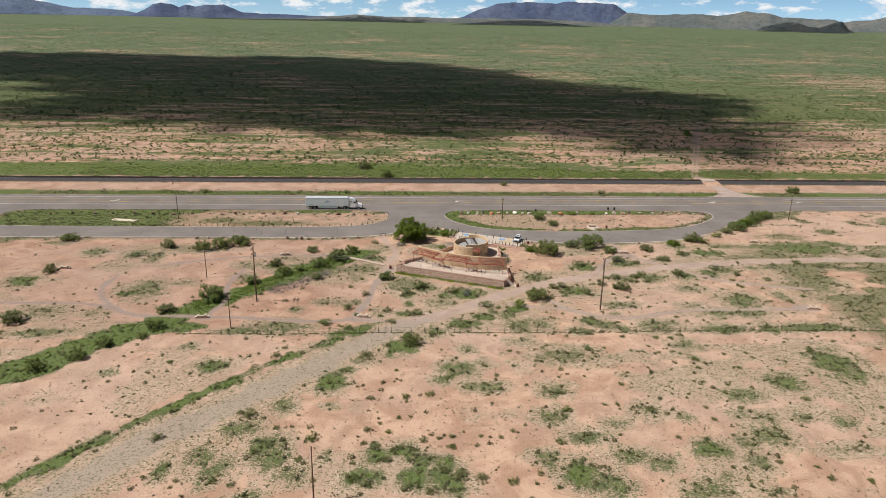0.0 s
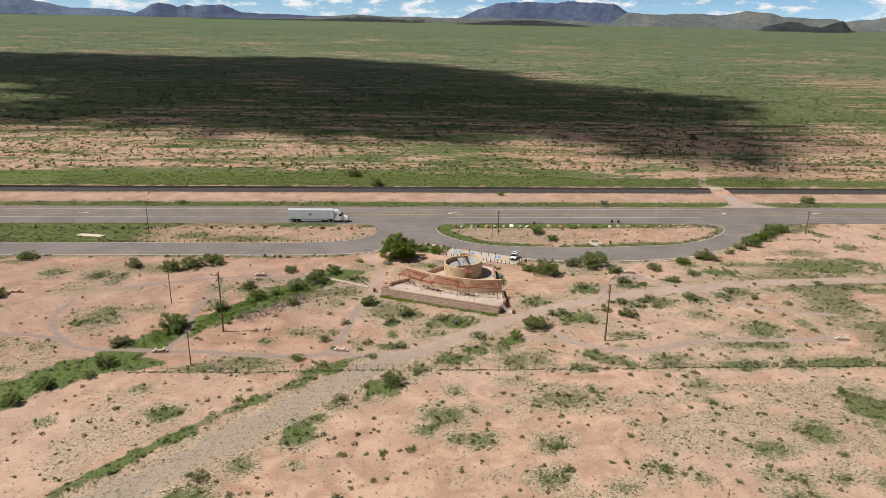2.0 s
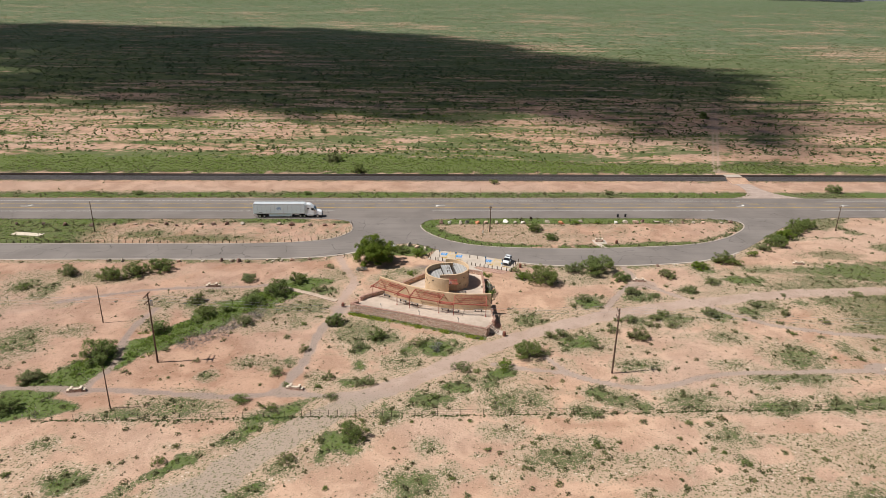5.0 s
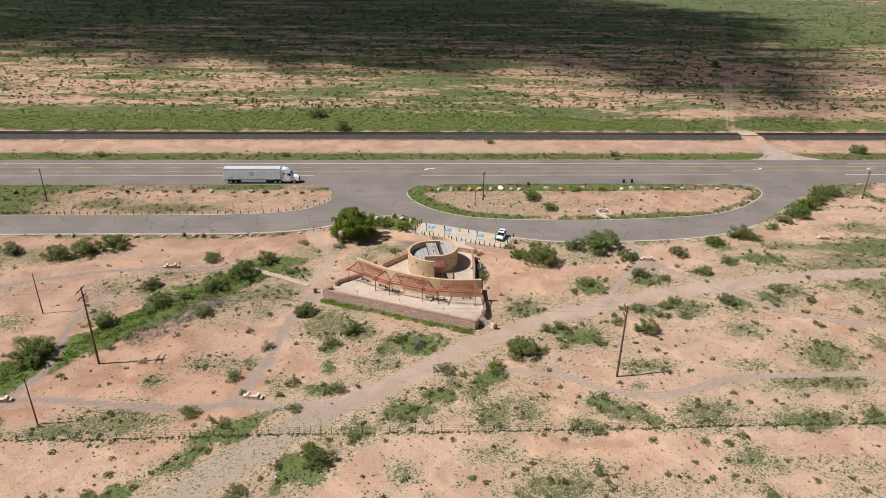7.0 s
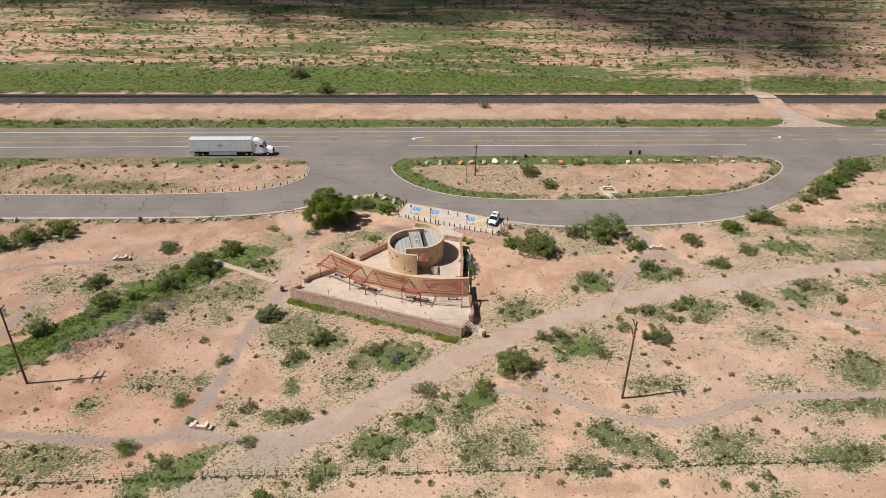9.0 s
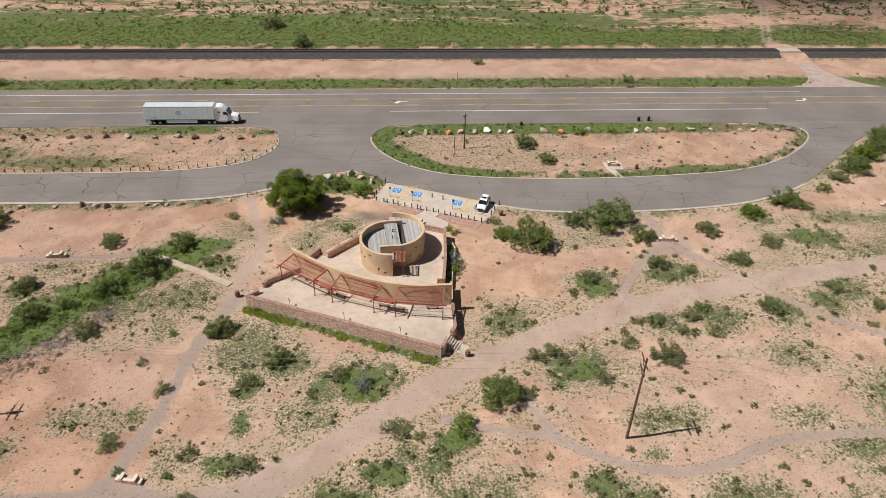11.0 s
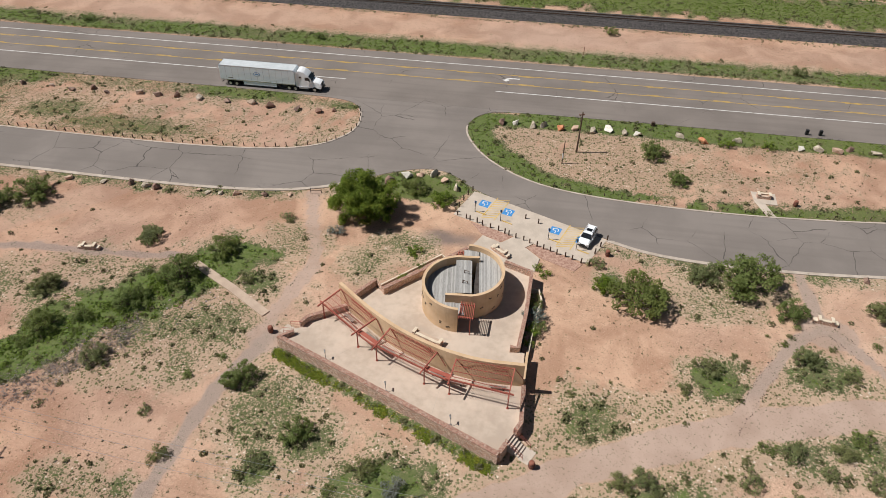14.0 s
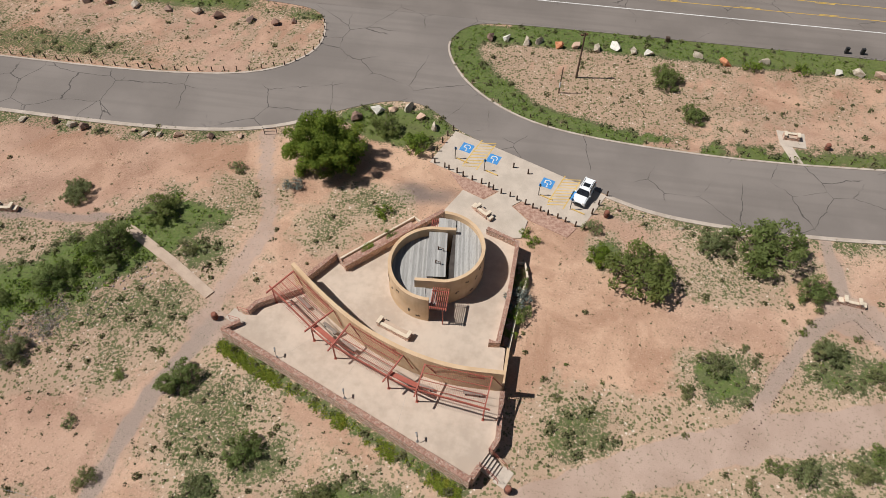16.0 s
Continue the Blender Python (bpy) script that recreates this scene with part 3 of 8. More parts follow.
DIRT_ROAD = smooth_line([(-330, -250), (-180, -80), (-100, 18), (-62, 66), (-47.5, 83), (-40, 94), (-33, 101), (-25.6, 108.2), (-19.6, 115), (-13, 121.8), (-7.6, 127.8), (-2.2, 132.8), (2.4, 137), (8.5, 141), (17, 147), (24.5, 152.6), (33, 158.2),
                         (43, 162.9), (54, 167.3), (64.4, 170), (73.2, 171.9), (87.5, 175), (99.1, 176.6), (125, 178), (180, 178)])
TRAILS, TRAIL_WIDE = [], []


def trail(wide, *pts):
    """A trodden path of that half width."""
    TRAILS.append(smooth_line(list(pts)))
    TRAIL_WIDE.append(wide)


trail(0.85, (-2.6, 171.2), (-4.4, 167), (-6.3, 161), (-7.0, 156), (-7.7, 150), (-9.1, 145), (-10.2, 141.3))
trail(0.65, (-95, 150), (-70, 150), (-60, 142.3), (-44.5, 141.8), (-32.7, 140.7), (-23, 138.9), (-10, 139.3), (-3, 138.3), (4, 138.8))
trail(0.62, (26, 147.5), (33.1, 145.6), (38.3, 144.7), (42.6, 141.6), (47, 139.8), (51.2, 139), (56.6, 139.7), (63.6, 143), (70, 143.6), (84, 143.4), (98, 143.6))
trail(0.55, (34.5, 154), (36, 150.2), (37.4, 147), (39, 144.6))
trail(0.66, (50.5, 166), (52, 168.5), (56.2, 174.6), (61, 181), (64.5, 183), (66, 182.4), (69.3, 176.6), (74, 172.4), (79, 166), (88, 159), (105, 156))
trail(0.8, (63.8, 193), (63.8, 188), (64.4, 183.4))
trail(1.2, (-5.6, 199.8), (-4, 194), (-2.6, 190), (-0.6, 185), (-3, 176), (-3.4, 173))
trail(2.6, (-110, 160), (-92, 173), (-78, 169), (-62, 175), (-43, 190), (-36, 196))
trail(0.6, (-62, 175), (-46, 182), (-30, 182), (-20, 183))
trail(0.6, (-72, 168), (-73, 156), (-62, 144))
trail(0.65, (-41, 172), (-43, 160), (-40.5, 150), (-43, 142))
FAR_TRACK = [(127, 268), (129, 284), (138.5, 308), (148, 332), (176, 397), (323, 736), (560, 1270), (915, 2043)]
WASH = smooth_line([(-112, 84), (-81.2, 108.3), (-73.4, 116), (-68.1, 120.9), (-63, 128), (-58, 133), (-52, 138), (-49, 143.5), (-45.5, 148.5), (-41, 152.5), (-36, 158.5), (-31.2, 163.3), (-24.9, 170.5), (-20.1, 175.6), (-15.8, 179.4), (-11, 184)])
VERGE = smooth_line([(-67, 72), (-55.6, 84), (-42.4, 101.2), (-32.8, 111.2), (-22.4, 121.6), (-12.2, 131.2), (-6, 137)])
# middle, half sizes and strength of green places
GREEN_TERRACE = [(-15.6, 127.2, 2.8, 1.5, 0.7), (-1.4, 160.7, 2.2, 3.2, 0.5), (-20.6, 136.1, 1.8, 1.7, 0.5), (-11.6, 184.2, 5.6, 4.2, 0.95), (-7.5, 179.9, 3.1, 3, 0.7), (-10.5, 171.5, 7, 5, 0.5), (1.5, 160, 4.5, 6, 0.5), (2.1, 153.5, 2.1, 3.2, 0.7), (2.1, 148.1, 1.1, 2.5, 0.8), (-0.8, 161.3, 3, 4.5, 0.5), (6, 157.7, 3.5, 2.5, 0.6), (15.4, 154.2, 5.3, 3.6, 0.95), (11.2, 152.5, 2.8, 2.3, 0.6), (9.9, 148.9, 3.7, 2.9, 0.45), (0.9, 142.3, 3, 1.6, 0.75), (9.2, 146.8, 2.7, 1.7, 0.35), (-4.4, 138.1, 1.2, 1.1, 0.9), (-9.8, 132.9, 2.7, 2.4, 0.9), (-10.5, 149.6, 1.6, 1.5, 0.45), (-14, 149.4, 2, 2.2, 0.3), (-11.2, 165.7, 2.1, 3.4, 0.4)]
GREEN_PLAZA = [(3.1, 162.5, 3.1, 3.7, 0.3), (18.9, 140.4, 3, 2.5, 0.8), (24.5, 141.1, 2.2, 1.9, 0.7), (27.5, 144.8, 2.7, 2, 0.95), (21.6, 143.1, 1.8, 2, 0.5), (26.4, 134.6, 3.2, 3.1, 0.5), (28.5, 138.5, 1.3, 1.2, 0.5), (17.1, 137.2, 1.7, 1.4, 0.7), (11.4, 135.8, 2, 2.8, 0.4), (7.9, 132.7, 2.1, 2.1, 0.7), (4.2, 129.9, 2.3, 2, 0.3), (-4.7, 142.8, 1.7, 2.6, 0.35)]
GREEN_FENCE = [(43.8, 155.2, 5.5, 3.5, 0.85), (82.8, 167.6, 3.5, 3.1, 0.7), (87.7, 171, 4.3, 4.1, 0.55), (75.6, 165.8, 3.4, 3.7, 0.7), (66.3, 164.7, 4, 2.8, 0.6), (63.2, 167.4, 2.7, 2.9, 0.6), (58.4, 164.3, 3.3, 2.5, 0.6), (73.3, 156.6, 3.2, 2.3, 0.45), (83, 148.6, 4.8, 4.9, 0.6), (82.4, 147.1, 2.4, 2.9, 0.7), (74.3, 141.6, 5.1, 2.6, 0.5), (82.2, 141.4, 5.1, 2.7, 0.55), (52.1, 146.6, 4.6, 2.1, 0.55), (49.4, 141.6, 1.7, 1.4, 0.5), (57.6, 134.6, 4.7, 3.5, 0.55), (71.3, 133.3, 6.8, 2.2, 0.7), (81.8, 133.7, 2.7, 2.9, 0.7), (42.7, 137.5, 2.1, 2.6, 0.75), (45.4, 135.8, 3.1, 2.5, 0.7)]
GREEN_TRAIL = [(48.9, 133.7, 2.1, 1.6, 0.7), (31.6, 136.3, 2.6, 3.3, 0.5), (26.6, 135.7, 3.1, 3.7, 0.6), (26.6, 144.6, 2.8, 2.8, 0.9), (24.1, 141.5, 2.2, 2.7, 0.6), (39.4, 132.9, 3, 2, 0.6), (69.8, 146.5, 3.5, 1.6, 0.4), (94.1, 151.5, 1.6, 2.6, 0.5), (104, 172.1, 5.1, 3.2, 0.6), (96.7, 171.5, 2.2, 2, 0.6), (49.9, 172.6, 3.5, 3, 0.9), (35.6, 164.9, 4.6, 4, 0.6), (61.4, 175.3, 3.6, 3.2, 0.7), (74.5, 178.1, 2.2, 2, 0.8)]
GREEN_STRIP = [(59.3, 125.8, 1.9, 2.6, 0.6), (62.2, 124.3, 1.4, 1.5, 0.45), (25.6, 127.7, 3.3, 2.1, 0.3), (31, 125.9, 1.9, 1, 0.4), (30.8, 122.4, 2.7, 2.5, 0.45), (38.8, 125.2, 0.9, 1.3, 0.6), (43.1, 120.7, 2.2, 0.9, 0.4), (58.8, 120.1, 1.4, 1.3, 0.5), (13.4, 124.9, 2, 1.7, 0.45), (77.9, 141.6, 8.7, 1.9, 0.6), (92.3, 133.6, 13, 2.2, 0.7)]
GREEN_EAST = [(90.2, 183.9, 6.7, 2.6, 0.85), (65.4, 175.5, 1.9, 1.8, 0.7), (50.7, 184.9, 5.4, 2.4, 0.3), (38.3, 187.2, 1.5, 2.2, 0.9)]
GREEN_SOUTH = [(-35.9, 118.9, 3.3, 2.7, 0.75), (-19.8, 104, 2.2, 2.4, 0.55), (-25.5, 97.2, 3.3, 3, 0.7), (-30.1, 90.4, 2.6, 3.1, 0.6), (-27.7, 86.1, 3, 2.5, 0.65), (-26.3, 88.8, 2.2, 2.3, 0.5), (-21.9, 93.1, 2.3, 2.8, 0.75), (-18.6, 89.3, 2.6, 3, 0.7), (-15.8, 85.7, 2.6, 2.5, 0.5), (-21.3, 81.3, 2.4, 1.3, 0.7), (-35.3, 86.3, 1.3, 2.9, 0.8), (-12.9, 112.3, 3.2, 3.3, 0.9), (-10.2, 116.6, 1.9, 1.7, 0.8), (-7.4, 120.6, 2.8, 2.4, 0.5), (-0.3, 126.1, 3.6, 3.7, 0.95), (7.5, 133.4, 2.2, 2.6, 0.7), (11.2, 116.6, 3.9, 3.5, 0.65), (8.1, 112.8, 2.5, 2, 0.7), (13.3, 110, 2.4, 1.9, 0.6)]
GREEN_HOLLOW = [(17.5, 109.4, 1.9, 1.6, 0.6), (15.9, 118.9, 2.3, 1.7, 0.4), (14.1, 137, 3.9, 3.1, 0.8), (-3.6, 90.2, 2.2, 2.7, 0.85), (0.4, 90.9, 2.7, 2.7, 0.85), (3.5, 88.5, 2.2, 2.2, 0.8), (-5.6, 84.7, 3.4, 2.4, 0.85), (2.1, 83.7, 3, 2.7, 0.9), (6.8, 83.6, 3.4, 3.4, 0.85), (6.6, 87.7, 1.8, 1.8, 0.85), (-11.6, 89.8, 1.3, 1, 0.7), (-12.1, 103.8, 1.8, 0.9, 0.6), (-12.9, 132.4, 2.5, 2.1, 0.9), (-23.3, 136.2, 5, 3, 0.5), (-34.6, 134.3, 4.3, 1.8, 0.55)]
GREEN_SOUTHWEST = [(15.8, 109.9, 4.1, 2, 0.6), (-20.4, 91.5, 3.9, 4.5, 0.55), (-54.6, 117.1, 1.8, 1.7, 0.5), (-42.7, 127.1, 1.7, 1.5, 0.5), (-75.7, 134.3, 6.7, 2.1, 0.6), (-62.9, 157.7, 5.2, 4.3, 0.4), (-79.4, 145, 6.2, 3.7, 0.4)]
GREEN_SOUTHEAST = [(86.7, 116.2, 5.9, 8.8, 0.75), (72.3, 109.7, 4.5, 3.7, 0.7), (62, 105.8, 3.8, 2.8, 0.6), (32.9, 121.7, 5.3, 3.3, 0.55), (27.7, 108.2, 2.9, 2.7, 0.6), (25.6, 99.7, 3, 2.8, 0.6), (30.3, 93.6, 3.3, 1.7, 0.7), (36.2, 97.2, 2.5, 1.6, 0.5), (43.3, 100.5, 3.1, 2.5, 0.55), (59.1, 125.6, 3.1, 2.9, 0.5), (48.4, 99, 2, 1.5, 0.5), (58.5, 98.7, 2.5, 2, 0.45), (62.4, 98.2, 3, 2, 0.5), (60.7, 93, 4.4, 3.3, 0.65), (49.3, 89.4, 3.7, 2.5, 0.8), (56.3, 91.2, 2.9, 1.8, 0.6), (55.3, 86.2, 2.3, 2.5, 0.6), (69, 98, 2, 1.5, 0.6), (75.8, 96.4, 2.8, 1.9, 0.6)]
GREEN_FLAT = [(70.9, 88.7, 4.3, 1.8, 0.4), (36.2, 88.3, 3.7, 2, 0.6), (40.6, 86.4, 2.7, 2.3, 0.6), (26.5, 84.4, 3.1, 3.6, 0.9), (30.1, 81.6, 3.8, 2.8, 0.7), (22.5, 88.1, 2.7, 1.9, 0.6), (45, 79.8, 4.3, 2.5, 0.6), (53.8, 79.1, 2.1, 1.3, 0.5), (48.9, 83.6, 1.8, 1.5, 0.5)]
GREEN_NORTH = [(12, 204.5, 7, 4.2, 0.75), (54, 188.5, 7, 2.5, 0.3), (-60, 189, 14, 3.5, 0.35), (-5, 188.5, 4, 4, 0.3), (-93.6, 163.8, 4.2, 4.6, 0.8), (-18.5, 177, 7, 4.6, 1.0), (-26, 171, 6.5, 4.2, 1.0), (-18.5, 169, 4, 2.5, 0.5), (10, 190, 4, 3, 0.45), (6, 186, 3, 3, 0.4), (106, 180, 20, 5, 0.45), (112, 190, 14, 3, 0.6), (118, 176, 10, 2.6, 0.6), (120, 200, 10, 4, 0.5), (98, 190, 8, 2.4, 0.5), (114, 150, 12, 3, 0.5), (107, 160, 9, 2.6, 0.5)]
GREEN_FAR_EAST = [(121.4, 188.3, 15.3, 6.9, 0.75), (139.3, 204.6, 5, 4.4, 0.6), (106.5, 159.4, 5.8, 8, 0.5), (132.6, 192.3, 5.5, 3.9, 0.7), (121.2, 173.3, 3.5, 2.5, 0.5), (94.6, 151.4, 1.5, 2.7, 0.5), (82.7, 191.7, 3, 4.1, 0.8), (83.1, 183.8, 2.2, 3.3, 0.5), (123.8, 198.5, 4, 2.6, 0.5)]
GREEN_WEST = [(-73.1, 184.2, 3.7, 4.7, 0.5), (-67.4, 181.6, 2.7, 5.5, 0.5), (-61.9, 174.5, 2.9, 1.7, 0.3), (-61.7, 158.1, 4.2, 6.3, 0.55), (-65.1, 155.1, 2.6, 1.9, 0.75), (-53.9, 162.3, 3.3, 2.1, 0.35), (-84.4, 186.1, 3.7, 3.5, 0.6), (-74.6, 173.2, 4.6, 3.4, 0.3), (-68.1, 144.2, 2.9, 2.3, 0.35), (-33.5, 174, 2.4, 2.6, 0.7), (-40.2, 174.9, 3.6, 3.6, 0.4), (-30.6, 180.3, 3.7, 3.1, 0.35), (-40.2, 166.1, 2.8, 2.9, 0.35), (-23.9, 145.2, 1.5, 1.6, 0.55), (-26.3, 136.4, 5.6, 3.4, 0.55), (-33.9, 134.3, 3.2, 1.7, 0.7), (-18.1, 149.5, 2.1, 1.7, 0.4)]
GREENS = (GREEN_TERRACE + GREEN_PLAZA + GREEN_FENCE + GREEN_TRAIL + GREEN_STRIP + GREEN_EAST + GREEN_SOUTH + GREEN_HOLLOW
          + GREEN_SOUTHWEST + GREEN_SOUTHEAST + GREEN_FLAT + GREEN_NORTH + GREEN_FAR_EAST + GREEN_WEST)


def masks(X, Y):
    """path, green, gravel, charred and plain at places on the ground."""
    wob = (fbm(X * 0.35, Y * 0.35, 5, 3) - 0.5) * 2
    path = np.zeros(X.shape)
    trail = np.zeros(X.shape)
    d = off_line(X, Y, DIRT_ROAD) + wob * (0.7 + 0.9 * ease(Y, 140, 125))
    path = np.maximum(path, ease(d, 2.35 + 1.3 * ease(Y, 140, 125), 1.7 + 0.8 * ease(Y, 140, 125)) * 0.95)
    for line, wide in zip(TRAILS, TRAIL_WIDE):
        one = ease(off_line(X, Y, line) + wob * 0.35, wide + 0.28, wide - 0.12) * (0.97 if wide < 1 else 0.62 if wide < 2 else 0.4)
        path = np.maximum(path, one)
        trail = np.maximum(trail, one * ((0.72 + 0.28 * ease(X, 12, -2)) if wide < 1 else 0.0))
    path = np.maximum(path, ease(off_line(X, Y, FAR_TRACK) + wob * 0.5, 3.0, 1.5) * ease(Y, 288, 284) * 0.85)
    path = np.maximum(path, ease(np.abs(Y - 263.6) + wob * 1.0, 4.6, 3.0) * 0.4)
    for px, py, pr in ((-9.6, 139.8, 3.6), (-43.6, 140.8, 2.4), (-31.6, 182.2, 2.6), (96.5, 144.4, 4.0)):
        path = np.maximum(path, ease(np.hypot((X - px) / pr, (Y - py) / (pr * 0.5)) + wob * 0.25, 1.1, 0.75) * 0.9)
        trail = np.maximum(trail, ease(np.hypot((X - px) / pr, (Y - py) / (pr * 0.5)) + wob * 0.25, 1.1, 0.75) * 0.7)
    path = np.maximum(path, ease(np.hypot((X - 65) / 3.7, (Y - 182.4) / 3.0), 1.1, 0.8) * 0.9)
    gravel = ease(off_line(X, Y, DIRT_ROAD) + wob * 2.5, 8, 4.2) * ease(d, 2.0, 3.6) * 0.5
    gravel = np.maximum(gravel, ease(np.hypot((X + 20) / 9, (Y - 164) / 5) + wob * 0.3, 1.1, 0.6) * 0.8)
    gravel = np.maximum(gravel, ease(np.hypot((X - 10) / 14, (Y - 157) / 8) + wob * 0.4, 1.2, 0.6) * 0.4)
    gravel = np.maximum(gravel, ease(np.hypot((X - 40) / 16, (Y - 214) / 6) + wob * 0.4, 1.2, 0.6) * 0.6)
    gravel = np.maximum(gravel, ease(np.hypot((X + 1) / 7, (Y - 136) / 4) + wob * 0.4, 1.2, 0.6) * 0.6)
    green = np.zeros(X.shape)
    rag = wob * 0.35 + (fbm(X * 0.9, Y * 0.9, 15, 3) - 0.5) * 1.1
    green = np.maximum(green, ease(off_line(X, Y, WASH) + wob * 2.2, 4.6 + 1.2 * ease(Y, 150, 135), 2.6 + 0.8 * ease(Y, 150, 135)) * (1.15 - 0.25 * ease(wob, 0.0, 0.6)))
    green = np.maximum(green, ease(np.hypot((X + 52) / 10, (Y - 136.2) / 3.4) + wob * 0.3, 1.15, 0.8) * 1.1)
    green = np.maximum(green, ease(off_line(X, Y, VERGE) + rag * 2.2, 1.8, 0.6) * (0.55 + 0.5 * ease(fbm(X * 0.12, Y * 0.12, 29), 0.35, 0.5)))
    halo = np.zeros(X.shape)
    for cx, cy, rx, ry, k in GREENS:
        off = np.hypot((X - cx) / rx, (Y - cy) / ry)
        green = np.maximum(green, ease(off + rag, 1.25, 0.45) * k * 1.05)
        halo = np.maximum(halo, ease(off + rag, 2.2, 0.9) * 0.85)
    # foot of the terrace wall, road verges, edges of the islands, strip by the railway
    green = np.maximum(green, ease(np.hypot((X - 10.5 + 0.3 * (Y - 204)) / 7.6, (Y - 204.4) / 3.9) + rag * 0.3, 1.15, 0.8) * 1.05)
    green = np.maximum(green, ease(off_line(X, Y, [(-1.2, 169.2), (25.3, 157.6)]), 1.0, 0.5) * 0.75)
    green = np.maximum(green, ease(Y + rag * 3.0, 258.0, 255.0) * ease(Y, 250.0, 250.6) * (0.72 + 0.35 * ease(fbm(X * 0.09, Y * 0.2, 31), 0.35, 0.6)))
    green = np.maximum(green, ease(Y, 250.2, 250.8) * ease(Y, 253.4, 251.6) * 0.55)
    wide = 13.5 - 5.5 * ease(X, 0, 110)
    green = np.maximum(green, ease(np.abs(Y - 280.5 - wide) + wob * 5 + 9 * (fbm(X * 0.03, Y * 0.08, 33, 3) - 0.45) * ease(Y, 286, 294), wide + 2, wide - 3) * (1.15 - 0.25 * ease(X, 40, 140)))
    e, w = inside(X, Y, ISLE_E), inside(X, Y, ISLE_W)
    edge = np.minimum(off_line(X, Y, ISLE_E + ISLE_E[:1]), 99)
    green = np.where(e, np.maximum(ease(edge + wob * 1.2, 4.0 + 2.2 * ease(X, 34, 22), 2.0 + 1.6 * ease(X, 34, 22)) * (1.15 - 0.5 * ease(X, 60, 90)) * ease(wob + 0.6 * ease(X, 50, 30), -0.25, 0.1), ease(Y + wob * 0.8, 223.9, 226.0) * (1.15 - 0.6 * ease(X, 82, 92))), green)
    green = np.where(e, np.maximum(green, ease(np.hypot((X - 82) / 17, (Y - 207.6) / 2.6) + rag * 0.8, 1.25, 0.6) * 0.85), green)
    green = np.where(w, np.maximum(ease(Y + wob, 224.4, 226.8) * (0.4 + 0.55 * ease(fbm(X * 0.08, Y * 0.1, 83), 0.40, 0.56)), ease(X + wob * 6, -62, -80) * 0.85), green)
    green = np.where(w, np.maximum(green, np.maximum(ease(np.hypot((X + 42) / 16, (Y - 213.6) / 3.4) + rag, 1.3, 0.5) * 0.6, ease(np.hypot((X + 58) / 8, (Y - 217) / 4) + rag, 1.3, 0.5) * 0.6)), green)
    # redder, darker earth to the north-west
    russet = np.clip(ease(X + wob * 4, 6, -20) * ease(Y, 126, 142) * ease(Y, 262, 250), 0, 1) * (0.75 + 0.25 * wob) + 0.5 * ease(Y, 248, 252) + 0.15 * ease(np.hypot((X - 40) / 34, (Y - 182) / 17) + wob * 0.3, 1.2, 0.6)
    path = np.maximum(path, ease(np.hypot((X + 2.6) / 3.0, (Y - 171.0) / 2.4) + wob * 0.3, 1.15, 0.7) * 0.85)
    charred = ease(np.hypot((X - 16.0) / 4.4, (Y - 192.6) / 2.1) + wob * 0.35, 1.2, 0.4) * 0.85
    flat = 0.0 + ease(Y, 284, 296) * (0.33 + 0.17 * ease(Y, 320, 560) + 0.10 * ease(Y, 700, 1500) + 0.28 * ease(Y, 1500, 3200))
    flat = np.maximum(flat, ease(np.abs(X), 200, 500) * 0.3) + 0.13 * ease(Y, 370, 520) * ease(Y, 1300, 900) + 0.10 * ease(Y, 900, 1600)
    path = path * (1 - e) * (1 - w)
    # stony herb mats of the open desert
    near = ease(Y, 292, 280) * ease(np.abs(Y - 263), 5, 7) * (1 - ease(np.hypot((X + 52) / 30, (Y - 176) / 16), 1.2, 0.8)) * (1 - ease(np.hypot((X - 40) / 9, (Y - 178) / 7), 1.2, 0.7))
    mat = 0.5 * fbm(X * 0.13, Y * 0.19, 91, 4) + 0.5 * fbm(X * 0.045, Y * 0.07, 95, 3) + 0.02 * wob + 0.04 * ease(X, 20, 90) * ease(Y, 190, 175)
    near = near * (1 - ease(np.hypot((X + 30) / 30, (Y - 191) / 7), 1.15, 0.8))
    stony = ease(mat, 0.49, 0.60) * near * (0.6 + 0.22 * ease(Y, 142, 125) * ease(X, 0, 40))
    stony = stony * (1 - 0.9 * ease(np.abs(Y - 129.2 + 0.01 * X) + rag * 0.8, 2.9, 1.9))
    inner = ease(X, 108, 98) * ease(Y, 74, 80) * ease(X, -100, -90)
    core = ease(mat + 0.5 * (fbm(X * 0.3, Y * 0.3, 44, 3) - 0.5) * 0.3, 0.55, 0.60) * near * (1 - inner) * ease(Y, 72, 84)
    stony = np.maximum(stony, ease(off_line(X, Y, DIRT_ROAD) + wob * 2.0, 8.5, 4.5) * 0.75)
    stony = np.maximum(np.maximum(stony, gravel), np.maximum(halo, np.clip(green * 1.2, 0, 0.9)) * ease(Y, 200, 190))
    stony = np.maximum(stony, ease(Y + rag * 3, 260.5, 257) * ease(Y, 249.9, 250.4) * 0.8)
    stony = np.maximum(stony, e * (0.62 + 0.4 * ease(X, 62, 44)) * ease(rag + fbm(X * 0.1, Y * 0.16, 57) - 0.5 + 0.35 * ease(X, 62, 44), -0.3, 0.3) + w * 0.85 * ease(rag, -0.3, 0.2))
    russet = np.maximum(russet, 0.55 * (e | w))
    rim = off_line(X, Y, EDGE_S)
    stony = np.maximum(stony, ease(rim + rag * 1.5, 4.0, 2.0) * 0.8)
